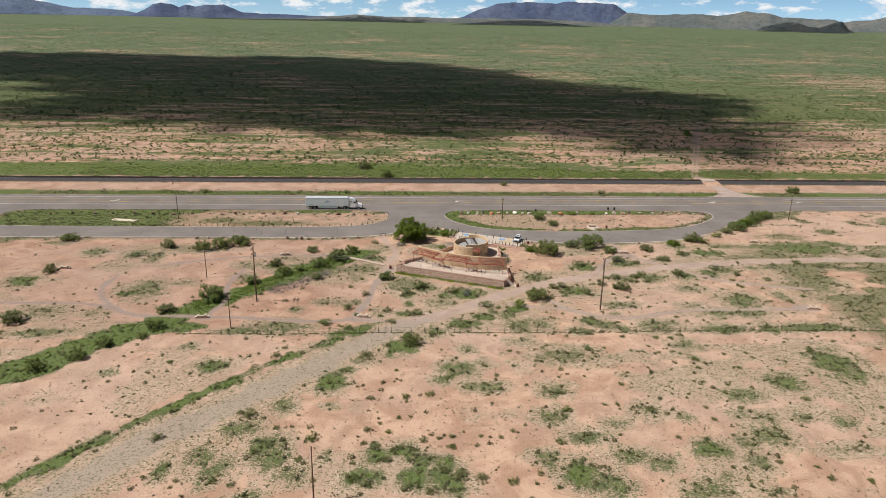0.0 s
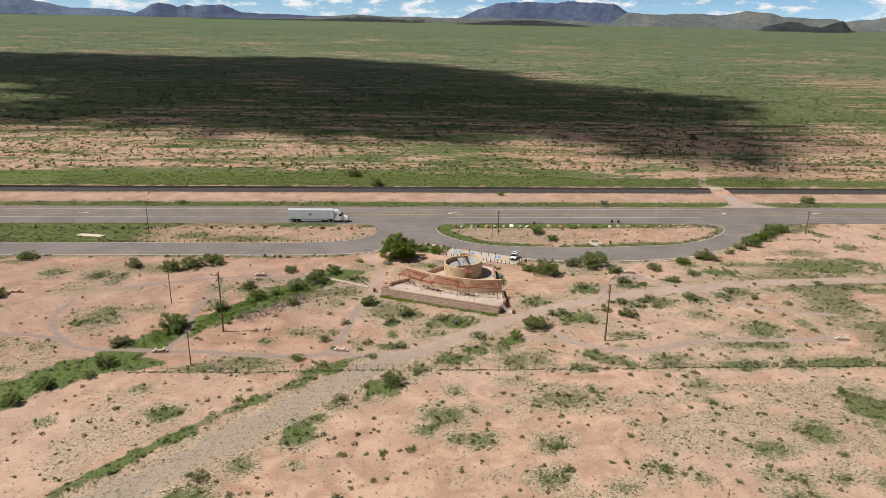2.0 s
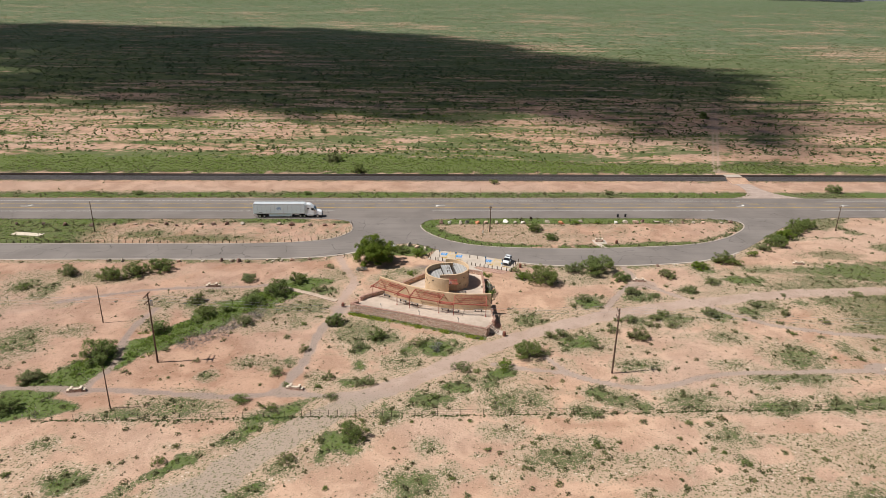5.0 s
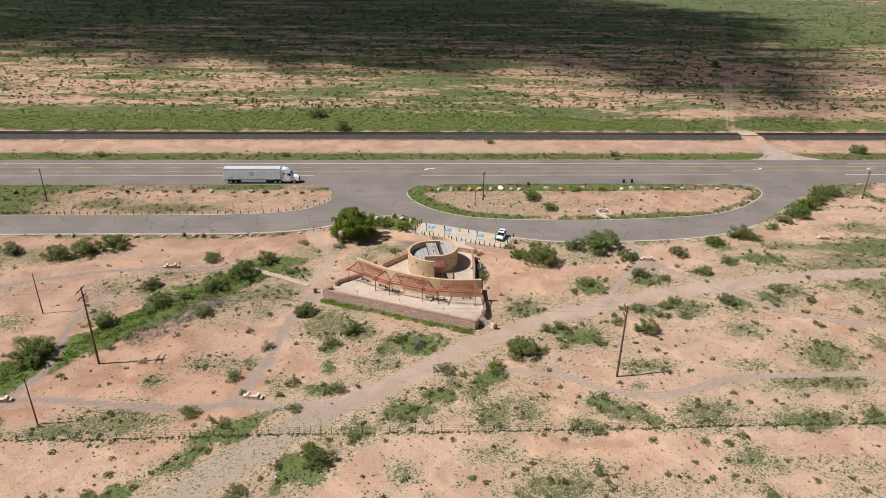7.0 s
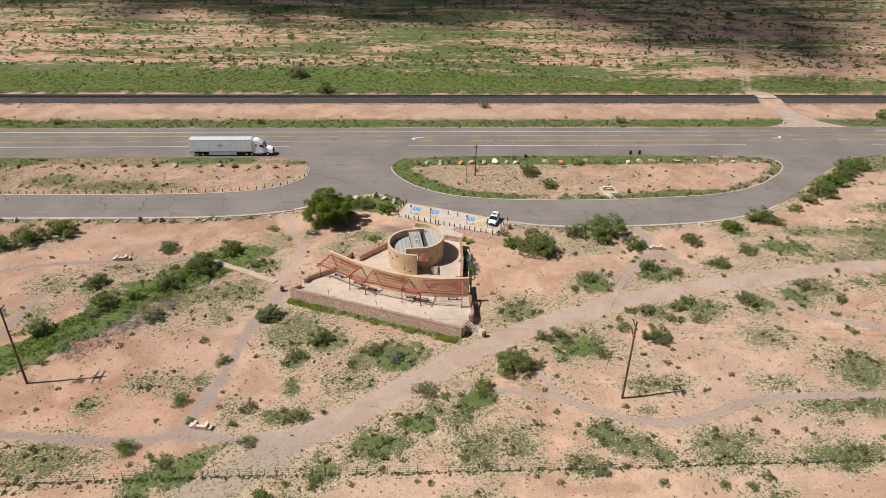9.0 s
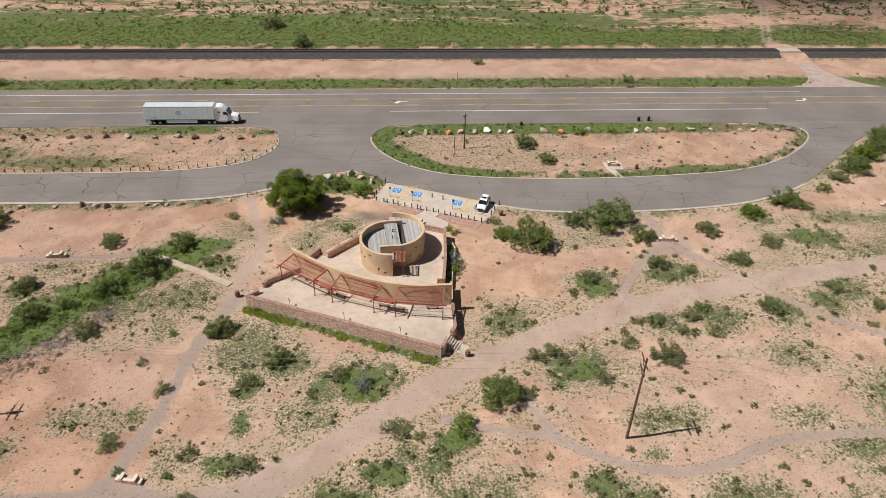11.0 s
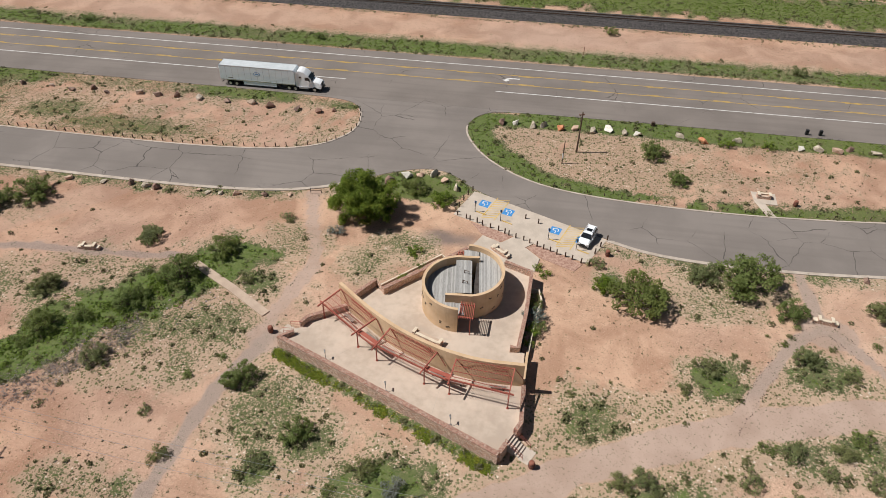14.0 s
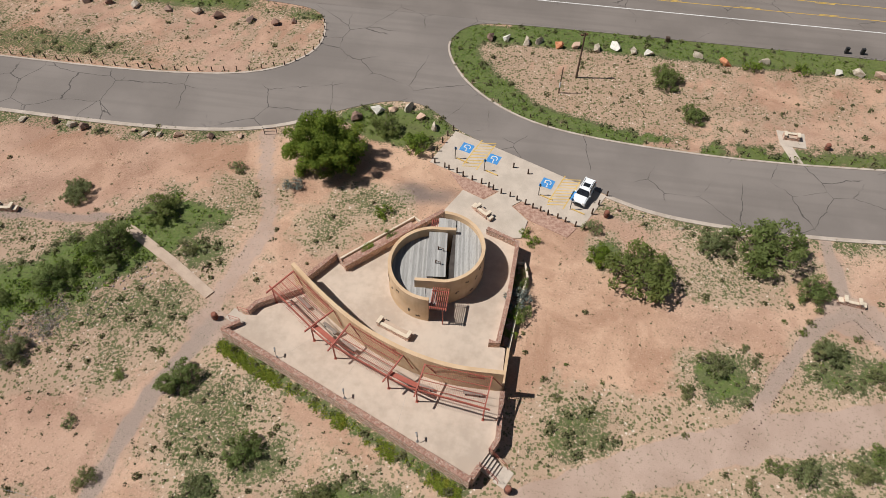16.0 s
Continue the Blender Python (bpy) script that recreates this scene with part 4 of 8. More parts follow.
    green = np.maximum(green, ease(rim + rag * 3.0, 3.6, 1.4) * ease(fbm(X * 0.12, Y * 0.12, 63), 0.42, 0.6) * 0.55 * (1 - e) * (1 - w) * ease(Y, 215, 205))
    stony = stony * (1 - (0.85 - 0.62 * ease(Y, 142, 134)) * path)
    green = np.maximum(green, core * 0.56 * (1 - e) * (1 - w))
    gravel = np.where(path > 0.1, np.maximum(ease(Y, 142, 136) * 0.95, trail * (1 - ease(d, 4.2, 2.6))), gravel)
    return path, green * (1 - 0.9 * np.clip(path, 0, 1)), gravel, charred, flat, stony, np.clip(russet, 0, 1)


def rise(X, Y):
    """The plain climbs a little towards the mountains."""
    return 30.0 * ease(np.hypot(X, Y), 1600, 4700) + 5.0 * (fbm(X * 0.002, Y * 0.002, 77) - 0.5) * ease(np.hypot(X, Y), 900, 2000)


def steps_out(lo, hi, fine, grow, end):
    """Fine steps from lo to hi, then wider and wider ones to end on both sides."""
    v = list(np.arange(lo, hi + 1e-6, fine))
    s = fine
    while v[-1] < end[1]:
        s *= grow
        v.append(min(v[-1] + s, end[1]))
    s = fine
    while v[0] > end[0]:
        s *= grow
        v.insert(0, max(v[0] - s, end[0]))
    return np.array(v)


gx = steps_out(-62, 106, 0.66, 1.035, (-4900, 4900))
gy = steps_out(130, 203, 0.66, 1.028, (-4900, 4900))
GX, GY = np.meshgrid(gx, gy)
hx, hy = GX.ravel(), GY.ravel()
calm = ease(hy, 192, 186) * ease(np.hypot((hx - 14) / 24, (hy - 172) / 20), 0.9, 1.3) + ease(hy, 290, 320)
hz = rise(hx, hy) + (fbm(hx * 0.12, hy * 0.12, 3, 3) - 0.5) * 0.5 * calm * ease(hy, 600, 500) + (fbm(hx * 0.5, hy * 0.5, 9, 2) - 0.5) * 0.12 * calm
nx, ny = len(gx), len(gy)
idx = np.arange(nx * ny).reshape(ny, nx)
quads = np.stack([idx[:-1, :-1], idx[:-1, 1:], idx[1:, 1:], idx[1:, :-1]], -1).reshape(-1, 4)
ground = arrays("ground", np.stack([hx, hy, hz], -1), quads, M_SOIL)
for key, values in zip(("path", "green", "gravel", "charred", "plain", "stony", "russet"), masks(hx, hy)):
    a = ground.data.attributes.new(key, "FLOAT", "POINT")
    a.data.foreach_set("value", values.astype(np.float32))
ground.data.shade_smooth()
tagged(ground, "pinkish desert soil with stones, worn trails and green patches", "ground", kind="structure")


def ground_z(x, y):
    c = ease(np.float64(y), 192, 186) * ease(np.hypot((x - 14) / 24, (y - 172) / 20), 0.9, 1.3) + ease(np.float64(y), 290, 320)
    return rise(x, y) + (fbm(x * 0.12, y * 0.12, 3, 3) - 0.5) * 0.5 * c * ease(np.float64(y), 600, 500) + (fbm(x * 0.5, y * 0.5, 9, 2) - 0.5) * 0.12 * c


# ---- roads ----
def flat_sheet(name, outer, holes, z, thick, material):
    """A flat sheet with holes, with a thickness."""
    pts, edges, start = [], [], 0
    for loop in [outer] + holes:
        pts += [Vector(p) for p in loop]
        edges += [(start + k, start + (k + 1) % len(loop)) for k in range(len(loop))]
        start += len(loop)
    vs, _, fs, _, _, _ = delaunay_2d_cdt(pts, edges, [], 0, 1e-4)
    bm = bmesh.new()
    vv = [bm.verts.new((p.x, p.y, z)) for p in vs]
    for f in fs:
        cx, cy = np.mean([vs[k].x for k in f]), np.mean([vs[k].y for k in f])
        if inside(cx, cy, outer) and not any(inside(cx, cy, h) for h in holes):
            bm.faces.new([vv[k] for k in f])
    loose = [v for v in bm.verts if not v.link_faces]
    bmesh.ops.delete(bm, geom=loose, context="VERTS")
    for f in bm.faces:
        f.normal_update()
        if f.normal.z < 0:
            f.normal_flip()
    out = bmesh.ops.extrude_face_region(bm, geom=bm.faces[:])
    for g in out["geom"]:
        if isinstance(g, bmesh.types.BMVert):
            g.co.z -= thick
    return part(name, bm, material)


road_loop = EDGE_S + [(140, HWY_S - 0.004), (-170, HWY_S - 0.004)]
rest_road = flat_sheet("road", road_loop, [ISLE_W, ISLE_E], 0.06, 0.1, M_ASPH)
tagged(rest_road, "cracked greyish-brown asphalt road of the rest area", "road", kind="structure")
hw = bmesh.new()
for x0, x1 in ((-4800, -900), (-900, 900), (900, 4800)):
    bmesh.ops.create_cube(hw, size=1, matrix=Matrix.Translation(((x0 + x1) / 2, (HWY_S + HWY_N) / 2, 0.02)) @ Matrix.Diagonal((x1 - x0, HWY_N - HWY_S, 0.1, 1)))
highway = tagged(part("road", hw, M_HWY), "greyish-brown asphalt highway with turning lane and wide shoulders", "road", kind="structure")
sr = flat_sheet("road", smooth_line([(118, 249.9), (123.5, 252.6), (126.5, 257), (127.4, 264), (126.5, 270.5), (131.8, 270.5), (132.6, 264), (133.8, 257), (137.5, 252.6), (142, 249.9)], times=2),
                [], 0.055, 0.1, M_SPUR)
tagged(sr, "short pinkish gravel spur towards the railway crossing", "road", kind="structure")


def stripe(x0, x1, y, wide, material, label, name="road_marking"):
    bm = bmesh.new()
    box(bm, (x0 + x1) / 2, y, 0.072, x1 - x0, wide, 0.006)
    return tagged(part(name, bm, material), label, "road marking", kind="structure")


stripe(-1500, 119, 246.9, 0.2, M_WHITE, "white edge line on the highway")
stripe(147, 1500, 246.9, 0.2, M_WHITE, "white edge line on the highway")
stripe(-1500, -10, 236.8, 0.2, M_WHITE, "white edge line on the highway")
stripe(19, 106, 236.8, 0.2, M_WHITE, "white edge line on the highway")
stripe(140, 1500, 236.8, 0.2, M_WHITE, "white edge line on the highway")
stripe(-1500, 1500, 243.85, 0.15, M_YELLOW, "solid yellow line of the turning lane")
stripe(-1500, 1500, 240.05, 0.15, M_YELLOW, "solid yellow line of the turning lane")
for n in range(-14, 16):
    stripe(n * 12.2 - 1.5, n * 12.2 + 1.6, 243.55, 0.16, M_YELLOW, "yellow dash inside the turning lane")
    stripe(n * 12.2 - 1.5, n * 12.2 + 1.6, 240.35, 0.16, M_YELLOW, "yellow dash inside the turning lane")


def turn_arrow(x, y, flip):
    """A white left-turn arrow painted on the lane."""
    bm = bmesh.new()
    z = 0.078
    outline = [(-1.6, -0.25), (0.2, -0.25), (0.9, 0.0), (1.3, 0.5), (1.3, 0.62), (1.75, 0.62), (1.0, 1.35), (0.2, 0.62), (0.72, 0.62), (0.5, 0.3), (0.0, 0.12), (-1.6, 0.12)]
    bm.faces.new([bm.verts.new((x + flip * px, y + flip * py - flip * 0.4, z)) for px, py in outline])
    out = bmesh.ops.extrude_face_region(bm, geom=bm.faces[:])
    for g in out["geom"]:
        if isinstance(g, bmesh.types.BMVert):
            g.co.z -= 0.006
    bmesh.ops.triangulate(bm, faces=bm.faces[:])
    return tagged(part("turn_arrow", bm, M_WHITE), "white turn arrow painted on the highway's middle lane", "road marking", kind="structure")


for ax, flip in ((21.6, -1), (116.8, 1), (151, -1), (-101, 1)):
    turn_arrow(ax, 242.0, flip)


def kerb_line(pts, closed, width, z1, label):
    bm = sweep(bmesh.new(), pts, width, -0.05, z1, closed)
    return tagged(part("kerb", bm, M_KERB), label, "kerb", kind="structure")


def southern(loop):
    out = []
    for p in loop:
        if p[1] > 226.3 and len(out) > 8:
            break
        out.append(p)
    return out


kerb_line(southern(ISLE_W), False, 0.3, 0.12, "low pale concrete kerb round the roadside island")
kerb_line(southern(ISLE_E), False, 0.3, 0.12, "low pale concrete kerb round the roadside island")
west_edge = [p for p in EDGE_S if p[0] < 2]
kerb_line([(x, y - 0.28) for x, y in west_edge], False, 0.6, 0.10, "pale concrete edge along the rest area road")
kerb_line([(x, y - 0.28) for x, y in EDGE_S if 38.3 < x < 98], False, 0.55, 0.10, "pale concrete edge along the rest area road")

# railway
bal = bmesh.new()
rows = []
for x in np.linspace(-1400, 1400, 141):
    rows.append([bal.verts.new((x, y, z)) for y, z in ((270.7, -0.1), (272.9, 0.75), (277.0, 0.75), (279.2, -0.1))])
for a, b in zip(rows, rows[1:]):
    for j in range(3):
        bal.faces.new((a[j], a[j + 1], b[j + 1], b[j]))
ballast = tagged(part("railway_bed", bal, M_BALLAST), "dark crushed-stone bed of the single railway line", "railway", kind="structure")
for y in (274.25, 275.69):
    tagged(part("rail", box(bmesh.new(), 0, y, 0.86, 2800, 0.09, 0.16), M_RAIL), "long rusty steel rail on dark sleepers", "rail", kind="structure")
sleepers = bmesh.new()
for x in np.arange(-150, 190, 0.62):
    bmesh.ops.create_cube(sleepers, size=1, matrix=Matrix.Translation((x, 274.97, 0.80)) @ Matrix.Diagonal((0.24, 2.6, 0.13, 1)))
tagged(part("railway_sleepers", sleepers, M_SLEEPER), "dark tarred timber sleepers under the rails", "railway sleeper", kind="stuff")
tagged(part("crossing_planks", box(bmesh.new(), 129.5, 274.97, 0.80, 6.0, 3.2, 0.22, bevel=0.03), M_CONC), "pale planked level crossing over the railway", "crossing", kind="structure")
ramp = bmesh.new()
for y0, z0, y1, z1 in ((267.0, 0.0, 272.9, 0.9), (277.0, 0.9, 282.5, 0.0)):
    vs = [ramp.verts.new(p) for p in ((126, y0, z0), (133, y0, z0), (133, y1, z1), (126, y1, z1))]
    ws = [ramp.verts.new((v.co.x, v.co.y, -0.1)) for v in vs]
    ramp.faces.new(vs)
    for k in range(4):
        ramp.faces.new((vs[k], vs[(k + 1) % 4], ws[(k + 1) % 4], ws[k]))
tagged(part("crossing_ramp", ramp, M_SOIL), "packed earth ramps up to the level crossing", "ramp", kind="structure")


# ---- mountains and clouds ----
def ridge(name, profile, dist, depth, base, material, label, rough=9.0, seed=1):
    """A mountain as a height field: profile gives (bearing in degrees to the right of +y, metres above the plain)."""
    b = np.array([p[0] for p in profile], float)
    h = np.array([p[1] for p in profile], float)
    nb, nd = max(40, int((b[-1] - b[0]) * 14)), 26
    B, D = np.meshgrid(np.linspace(b[0], b[-1], nb), np.linspace(0, 1, nd))
    H = np.interp(B, b, h)
    shape = np.sin(np.clip(D * 1.15, 0, 1) * math.pi / 2) ** 1.15
    R = dist + depth * D
    X, Y = R * np.sin(np.radians(B)), R * np.cos(np.radians(B))
    gully = (fbm(X * 0.012, Y * 0.012, seed, 5) - 0.5)
    Z = base + H * shape * (1 + 0.35 * gully * (1 - D * 0.6)) + gully * rough * np.minimum(1, H / 40) * D
    Z = np.where(D == 0, base - 12, Z)
    k = np.arange(nb * nd).reshape(nd, nb)
    q = np.stack([k[:-1, :-1], k[:-1, 1:], k[1:, 1:], k[1:, :-1]], -1).reshape(-1, 4)
    ob = arrays(name, np.stack([X.ravel(), Y.ravel(), Z.ravel()], -1), q, material)
    ob.data.shade_smooth()
    return tagged(ob, label, "mountain", kind="structure")


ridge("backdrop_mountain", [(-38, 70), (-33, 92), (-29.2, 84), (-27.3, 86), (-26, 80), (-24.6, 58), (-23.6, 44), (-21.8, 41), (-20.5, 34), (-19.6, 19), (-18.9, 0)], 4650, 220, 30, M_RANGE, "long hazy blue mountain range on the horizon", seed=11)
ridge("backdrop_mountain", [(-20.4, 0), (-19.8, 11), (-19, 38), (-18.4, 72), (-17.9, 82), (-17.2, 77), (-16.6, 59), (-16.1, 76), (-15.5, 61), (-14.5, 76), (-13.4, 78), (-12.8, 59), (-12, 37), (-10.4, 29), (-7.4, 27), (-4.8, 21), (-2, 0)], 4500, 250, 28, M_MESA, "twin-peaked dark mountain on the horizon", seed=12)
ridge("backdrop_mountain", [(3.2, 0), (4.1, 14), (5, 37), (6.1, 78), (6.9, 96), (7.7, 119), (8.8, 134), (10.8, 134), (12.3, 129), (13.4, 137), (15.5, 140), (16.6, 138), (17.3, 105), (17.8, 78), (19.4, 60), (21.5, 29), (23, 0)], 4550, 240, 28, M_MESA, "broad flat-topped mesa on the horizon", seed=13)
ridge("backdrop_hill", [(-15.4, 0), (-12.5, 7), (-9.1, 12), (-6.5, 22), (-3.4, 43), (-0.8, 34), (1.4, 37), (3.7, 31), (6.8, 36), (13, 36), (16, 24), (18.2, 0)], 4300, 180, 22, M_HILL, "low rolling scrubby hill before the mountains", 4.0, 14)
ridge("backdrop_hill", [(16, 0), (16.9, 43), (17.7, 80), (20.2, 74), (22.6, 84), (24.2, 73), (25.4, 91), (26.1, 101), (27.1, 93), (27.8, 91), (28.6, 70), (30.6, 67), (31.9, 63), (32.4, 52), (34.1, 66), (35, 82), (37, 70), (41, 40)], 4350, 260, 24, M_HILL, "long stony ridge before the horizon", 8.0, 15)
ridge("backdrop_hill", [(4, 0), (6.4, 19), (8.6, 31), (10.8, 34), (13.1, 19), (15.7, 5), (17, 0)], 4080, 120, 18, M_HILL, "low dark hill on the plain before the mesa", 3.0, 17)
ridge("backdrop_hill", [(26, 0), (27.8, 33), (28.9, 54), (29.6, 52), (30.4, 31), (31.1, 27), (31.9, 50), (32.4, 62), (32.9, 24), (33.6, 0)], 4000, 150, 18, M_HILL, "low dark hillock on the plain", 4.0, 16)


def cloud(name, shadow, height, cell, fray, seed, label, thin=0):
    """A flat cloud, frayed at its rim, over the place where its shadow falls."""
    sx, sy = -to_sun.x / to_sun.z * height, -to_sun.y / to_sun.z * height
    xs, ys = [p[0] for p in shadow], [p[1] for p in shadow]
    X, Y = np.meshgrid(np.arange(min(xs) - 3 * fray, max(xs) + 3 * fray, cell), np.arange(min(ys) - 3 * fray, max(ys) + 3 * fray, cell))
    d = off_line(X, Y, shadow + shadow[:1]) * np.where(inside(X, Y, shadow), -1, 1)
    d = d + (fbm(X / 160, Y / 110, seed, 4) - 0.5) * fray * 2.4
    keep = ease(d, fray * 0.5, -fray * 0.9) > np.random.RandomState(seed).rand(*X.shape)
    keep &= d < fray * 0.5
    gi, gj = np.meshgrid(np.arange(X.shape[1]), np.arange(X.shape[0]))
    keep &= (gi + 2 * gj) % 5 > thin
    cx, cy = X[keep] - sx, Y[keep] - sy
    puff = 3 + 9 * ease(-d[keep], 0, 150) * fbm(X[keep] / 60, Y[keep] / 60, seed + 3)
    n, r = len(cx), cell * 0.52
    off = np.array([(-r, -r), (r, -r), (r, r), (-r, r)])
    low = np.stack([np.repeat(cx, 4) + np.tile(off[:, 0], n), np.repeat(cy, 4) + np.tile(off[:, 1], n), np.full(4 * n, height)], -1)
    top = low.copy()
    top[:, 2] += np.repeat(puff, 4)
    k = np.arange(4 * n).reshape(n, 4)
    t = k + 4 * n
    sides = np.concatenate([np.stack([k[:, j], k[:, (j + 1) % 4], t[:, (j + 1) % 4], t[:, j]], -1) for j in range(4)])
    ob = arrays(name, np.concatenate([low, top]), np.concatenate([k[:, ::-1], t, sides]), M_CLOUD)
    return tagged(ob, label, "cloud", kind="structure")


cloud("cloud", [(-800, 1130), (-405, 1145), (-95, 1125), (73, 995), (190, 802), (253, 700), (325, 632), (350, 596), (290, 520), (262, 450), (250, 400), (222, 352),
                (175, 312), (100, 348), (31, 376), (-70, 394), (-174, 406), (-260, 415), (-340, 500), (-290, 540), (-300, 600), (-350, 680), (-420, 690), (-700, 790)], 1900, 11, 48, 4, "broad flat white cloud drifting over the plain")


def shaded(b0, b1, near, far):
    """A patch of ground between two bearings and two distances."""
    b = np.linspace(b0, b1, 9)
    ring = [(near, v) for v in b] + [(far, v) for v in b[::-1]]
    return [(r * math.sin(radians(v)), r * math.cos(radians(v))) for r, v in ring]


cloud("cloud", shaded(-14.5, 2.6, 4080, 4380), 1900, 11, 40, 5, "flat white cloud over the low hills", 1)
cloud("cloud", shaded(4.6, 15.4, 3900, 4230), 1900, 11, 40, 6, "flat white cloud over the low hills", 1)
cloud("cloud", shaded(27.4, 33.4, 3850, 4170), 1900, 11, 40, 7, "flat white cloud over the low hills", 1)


# ---- the overlook building: terrace, walls and round tower ----
DECK = 1.2
deck_loop = [(-0.45, 170.05), (25.9, 158.55), (26.75, 159.9), (27.5, 161.3), (27.95, 162.4), (27.95, 172.2), (27.2, 172.4), (27.9, 178), (28.0, 185.3),
             (24.4, 186.8), (19.0, 188.4), (9.8, 179.3), (8.5, 180.4), (6.4, 177.2), (5.3, 176.5), (1.7, 173.2), (1.2, 172.1), (0.85, 171.05)]
deck = tagged(flat_sheet("floor", deck_loop, [], DECK, 1.3, M_DECK), "smooth pale tan concrete terrace with faint stains", "floor", kind="structure")
for n, (a, b) in enumerate((((9.0, 171.0), (5.5, 167.3)), ((13.5, 168.5), (12.0, 164.6)), ((19, 166), (18.6, 161.7)))):
    tagged(part("floor_joint", beam(bmesh.new(), (*a, DECK + 0.001), (*b, DECK + 0.001), 0.035, 0.006), M_KERB), "thin joint in the terrace concrete", "joint", kind="structure")


def stone_wall(name, pts, width, z1, label, z0=-0.2, cap=True):
    w = tagged(part(name, sweep(bmesh.new(), pts, width, z0, z1), M_STONE), label, "wall", kind="structure")
    if cap:
        part("coping", sweep(bmesh.new(), pts, width + 0.06, z1 + 0.003, z1 + 0.07), M_STONECAP, w, "rough red stone coping")
    return w


stone_wall("wall_south", [(-0.85, 169.95), (26.05, 158.25)], 0.5, 1.66, "low red stone retaining wall of the terrace")
stone_wall("wall_southwest", [(-0.55, 169.95), (0.75, 170.95)], 0.36, 1.75, "short red stone wall beside the terrace steps")
stone_wall("wall_southeast", [(26.1, 158.45), (26.7, 159.65)], 0.42, 1.6, "short red stone wall beside the terrace steps")
stone_wall("wall_east_lower", [(27.55, 161.25), (28.1, 162.4), (28.1, 167.25)], 0.42, 1.6, "red stone wall along the terrace's end")
stone_wall("wall_west", [(6.2, 176.1), (1.75, 173.2), (1.2, 172.2)], 0.42, 1.95, "red stone wall at the terrace's end")
stone_wall("wall_northwest", [(19.3, 188.7), (9.75, 179.25), (8.5, 180.75), (5.9, 176.9)], 0.42, 2.1, "stepped red stone wall round the upper terrace")
stone_wall("wall_east", [(26.2, 172.3), (27.15, 172.3), (27.75, 178), (28.1, 185.5), (24.5, 186.9)], 0.42, 2.0, "red stone wall along the upper terrace")
CURVE = smooth_line([(5.05, 176.85), (8.5, 174.0), (11.2, 172.05), (13.9, 170.4), (17.5, 168.85), (20.6, 167.95), (23.6, 167.5), (27.95, 167.62)], times=2)
curved = tagged(part("wall_curved", sweep(bmesh.new(), CURVE, 0.42, -0.2, 4.7), M_STUCCO), "long curved tan stucco wall behind the terrace", "wall", kind="structure")
tagged(part("wall_parapet", sweep(bmesh.new(), [(28.05, 167.85), (28.25, 172.0)], 0.3, -0.2, 1.75), M_STUCCO), "plain tan stucco parapet at the upper terrace", "wall", kind="structure")
tagged(part("planter_wall", sweep(bmesh.new(), [(28.3, 172.25), (28.9, 178), (29.6, 181.8), (29.2, 183.6), (28.35, 183.6)], 0.22, -0.2, 0.75), M_CAP), "low cream concrete planter wall", "planter", kind="structure")
tagged(part("planter_wall", sweep(bmesh.new(), [(8.5, 181.1), (15.8, 188.6), (16.6, 188.0)], 0.2, -0.2, 0.5), M_CAP), "low cream concrete planter wall", "planter", kind="structure")
for pts, h in (([(28.1, 172.8), (28.5, 178), (29.0, 183.2)], 0.5), ([(9.3, 180.9), (15.9, 187.6)], 0.3)):
    tagged(part("planter_soil", sweep(bmesh.new(), pts, 0.95, -0.1, h), M_REDGRAVEL), "reddish gravel bed in the planter", "gravel", kind="structure")


def stairs(top, way, width, risers, tread, label, z1=DECK):
    """Concrete steps that go down from the deck."""
    d = Vector((way[0], way[1], 0)).normalized()
    s = Vector((-d.y, d.x, 0))
    thing = tagged(new("steps"), label, "steps", kind="structure")
    thing.location = (top[0], top[1], 0)
    rise_ = z1 / risers
    for k in range(risers - 1):
        c = d * (tread * (k + 0.5))
        bm = box(bmesh.new(), c.x, c.y, -0.1, tread - 0.004, width, z1 - rise_ * (k + 1) + 0.1, math.degrees(math.atan2(d.y, d.x)), 0.012)
        part("step", bm, M_CONC, thing)
    c = d * (tread * (risers - 1) + 0.6)
    part("landing", box(bmesh.new(), c.x, c.y, -0.1, 1.2, width + 0.3, 0.16, math.degrees(math.atan2(d.y, d.x)), 0.02), M_CONC, thing)
    for side in (-1, 1):
        rail = bmesh.new()
        a = s * side * (width / 2 + 0.06)
        b = a + d * (tread * (risers - 1) + 0.5)
        for h in (0.45, 0.9):
            beam(rail, (a.x, a.y, z1 + h), (b.x, b.y, 0.1 + h), 0.05, sides=6)
        beam(rail, (a.x, a.y, z1 - 0.02), (a.x, a.y, z1 + 0.9), 0.05, sides=6)
        beam(rail, (b.x, b.y, 0.02), (b.x, b.y, 1.0), 0.05, sides=6)
        part("handrail", rail, M_RED, thing, "thin red steel handrail")
    return thing


stairs((27.05, 160.55), (1.9, -1.0), 1.5, 6, 0.32, "pale concrete steps with red rails down from the terrace")
stairs((1.0, 171.55), (-1.5, 0.75), 1.15, 6, 0.28, "pale concrete steps with thin rails at the terrace's end")

# round tower of two offset half shells
LC, RC, RAD = (19.6, 179.0), (19.9, 181.3), 4.62


def arc(c, r, a0, a1, n=40):
    return [(c[0] + r * math.cos(radians(a0 + (a1 - a0) * k / n)), c[1] + r * math.sin(radians(a0 + (a1 - a0) * k / n))) for k in range(n + 1)]


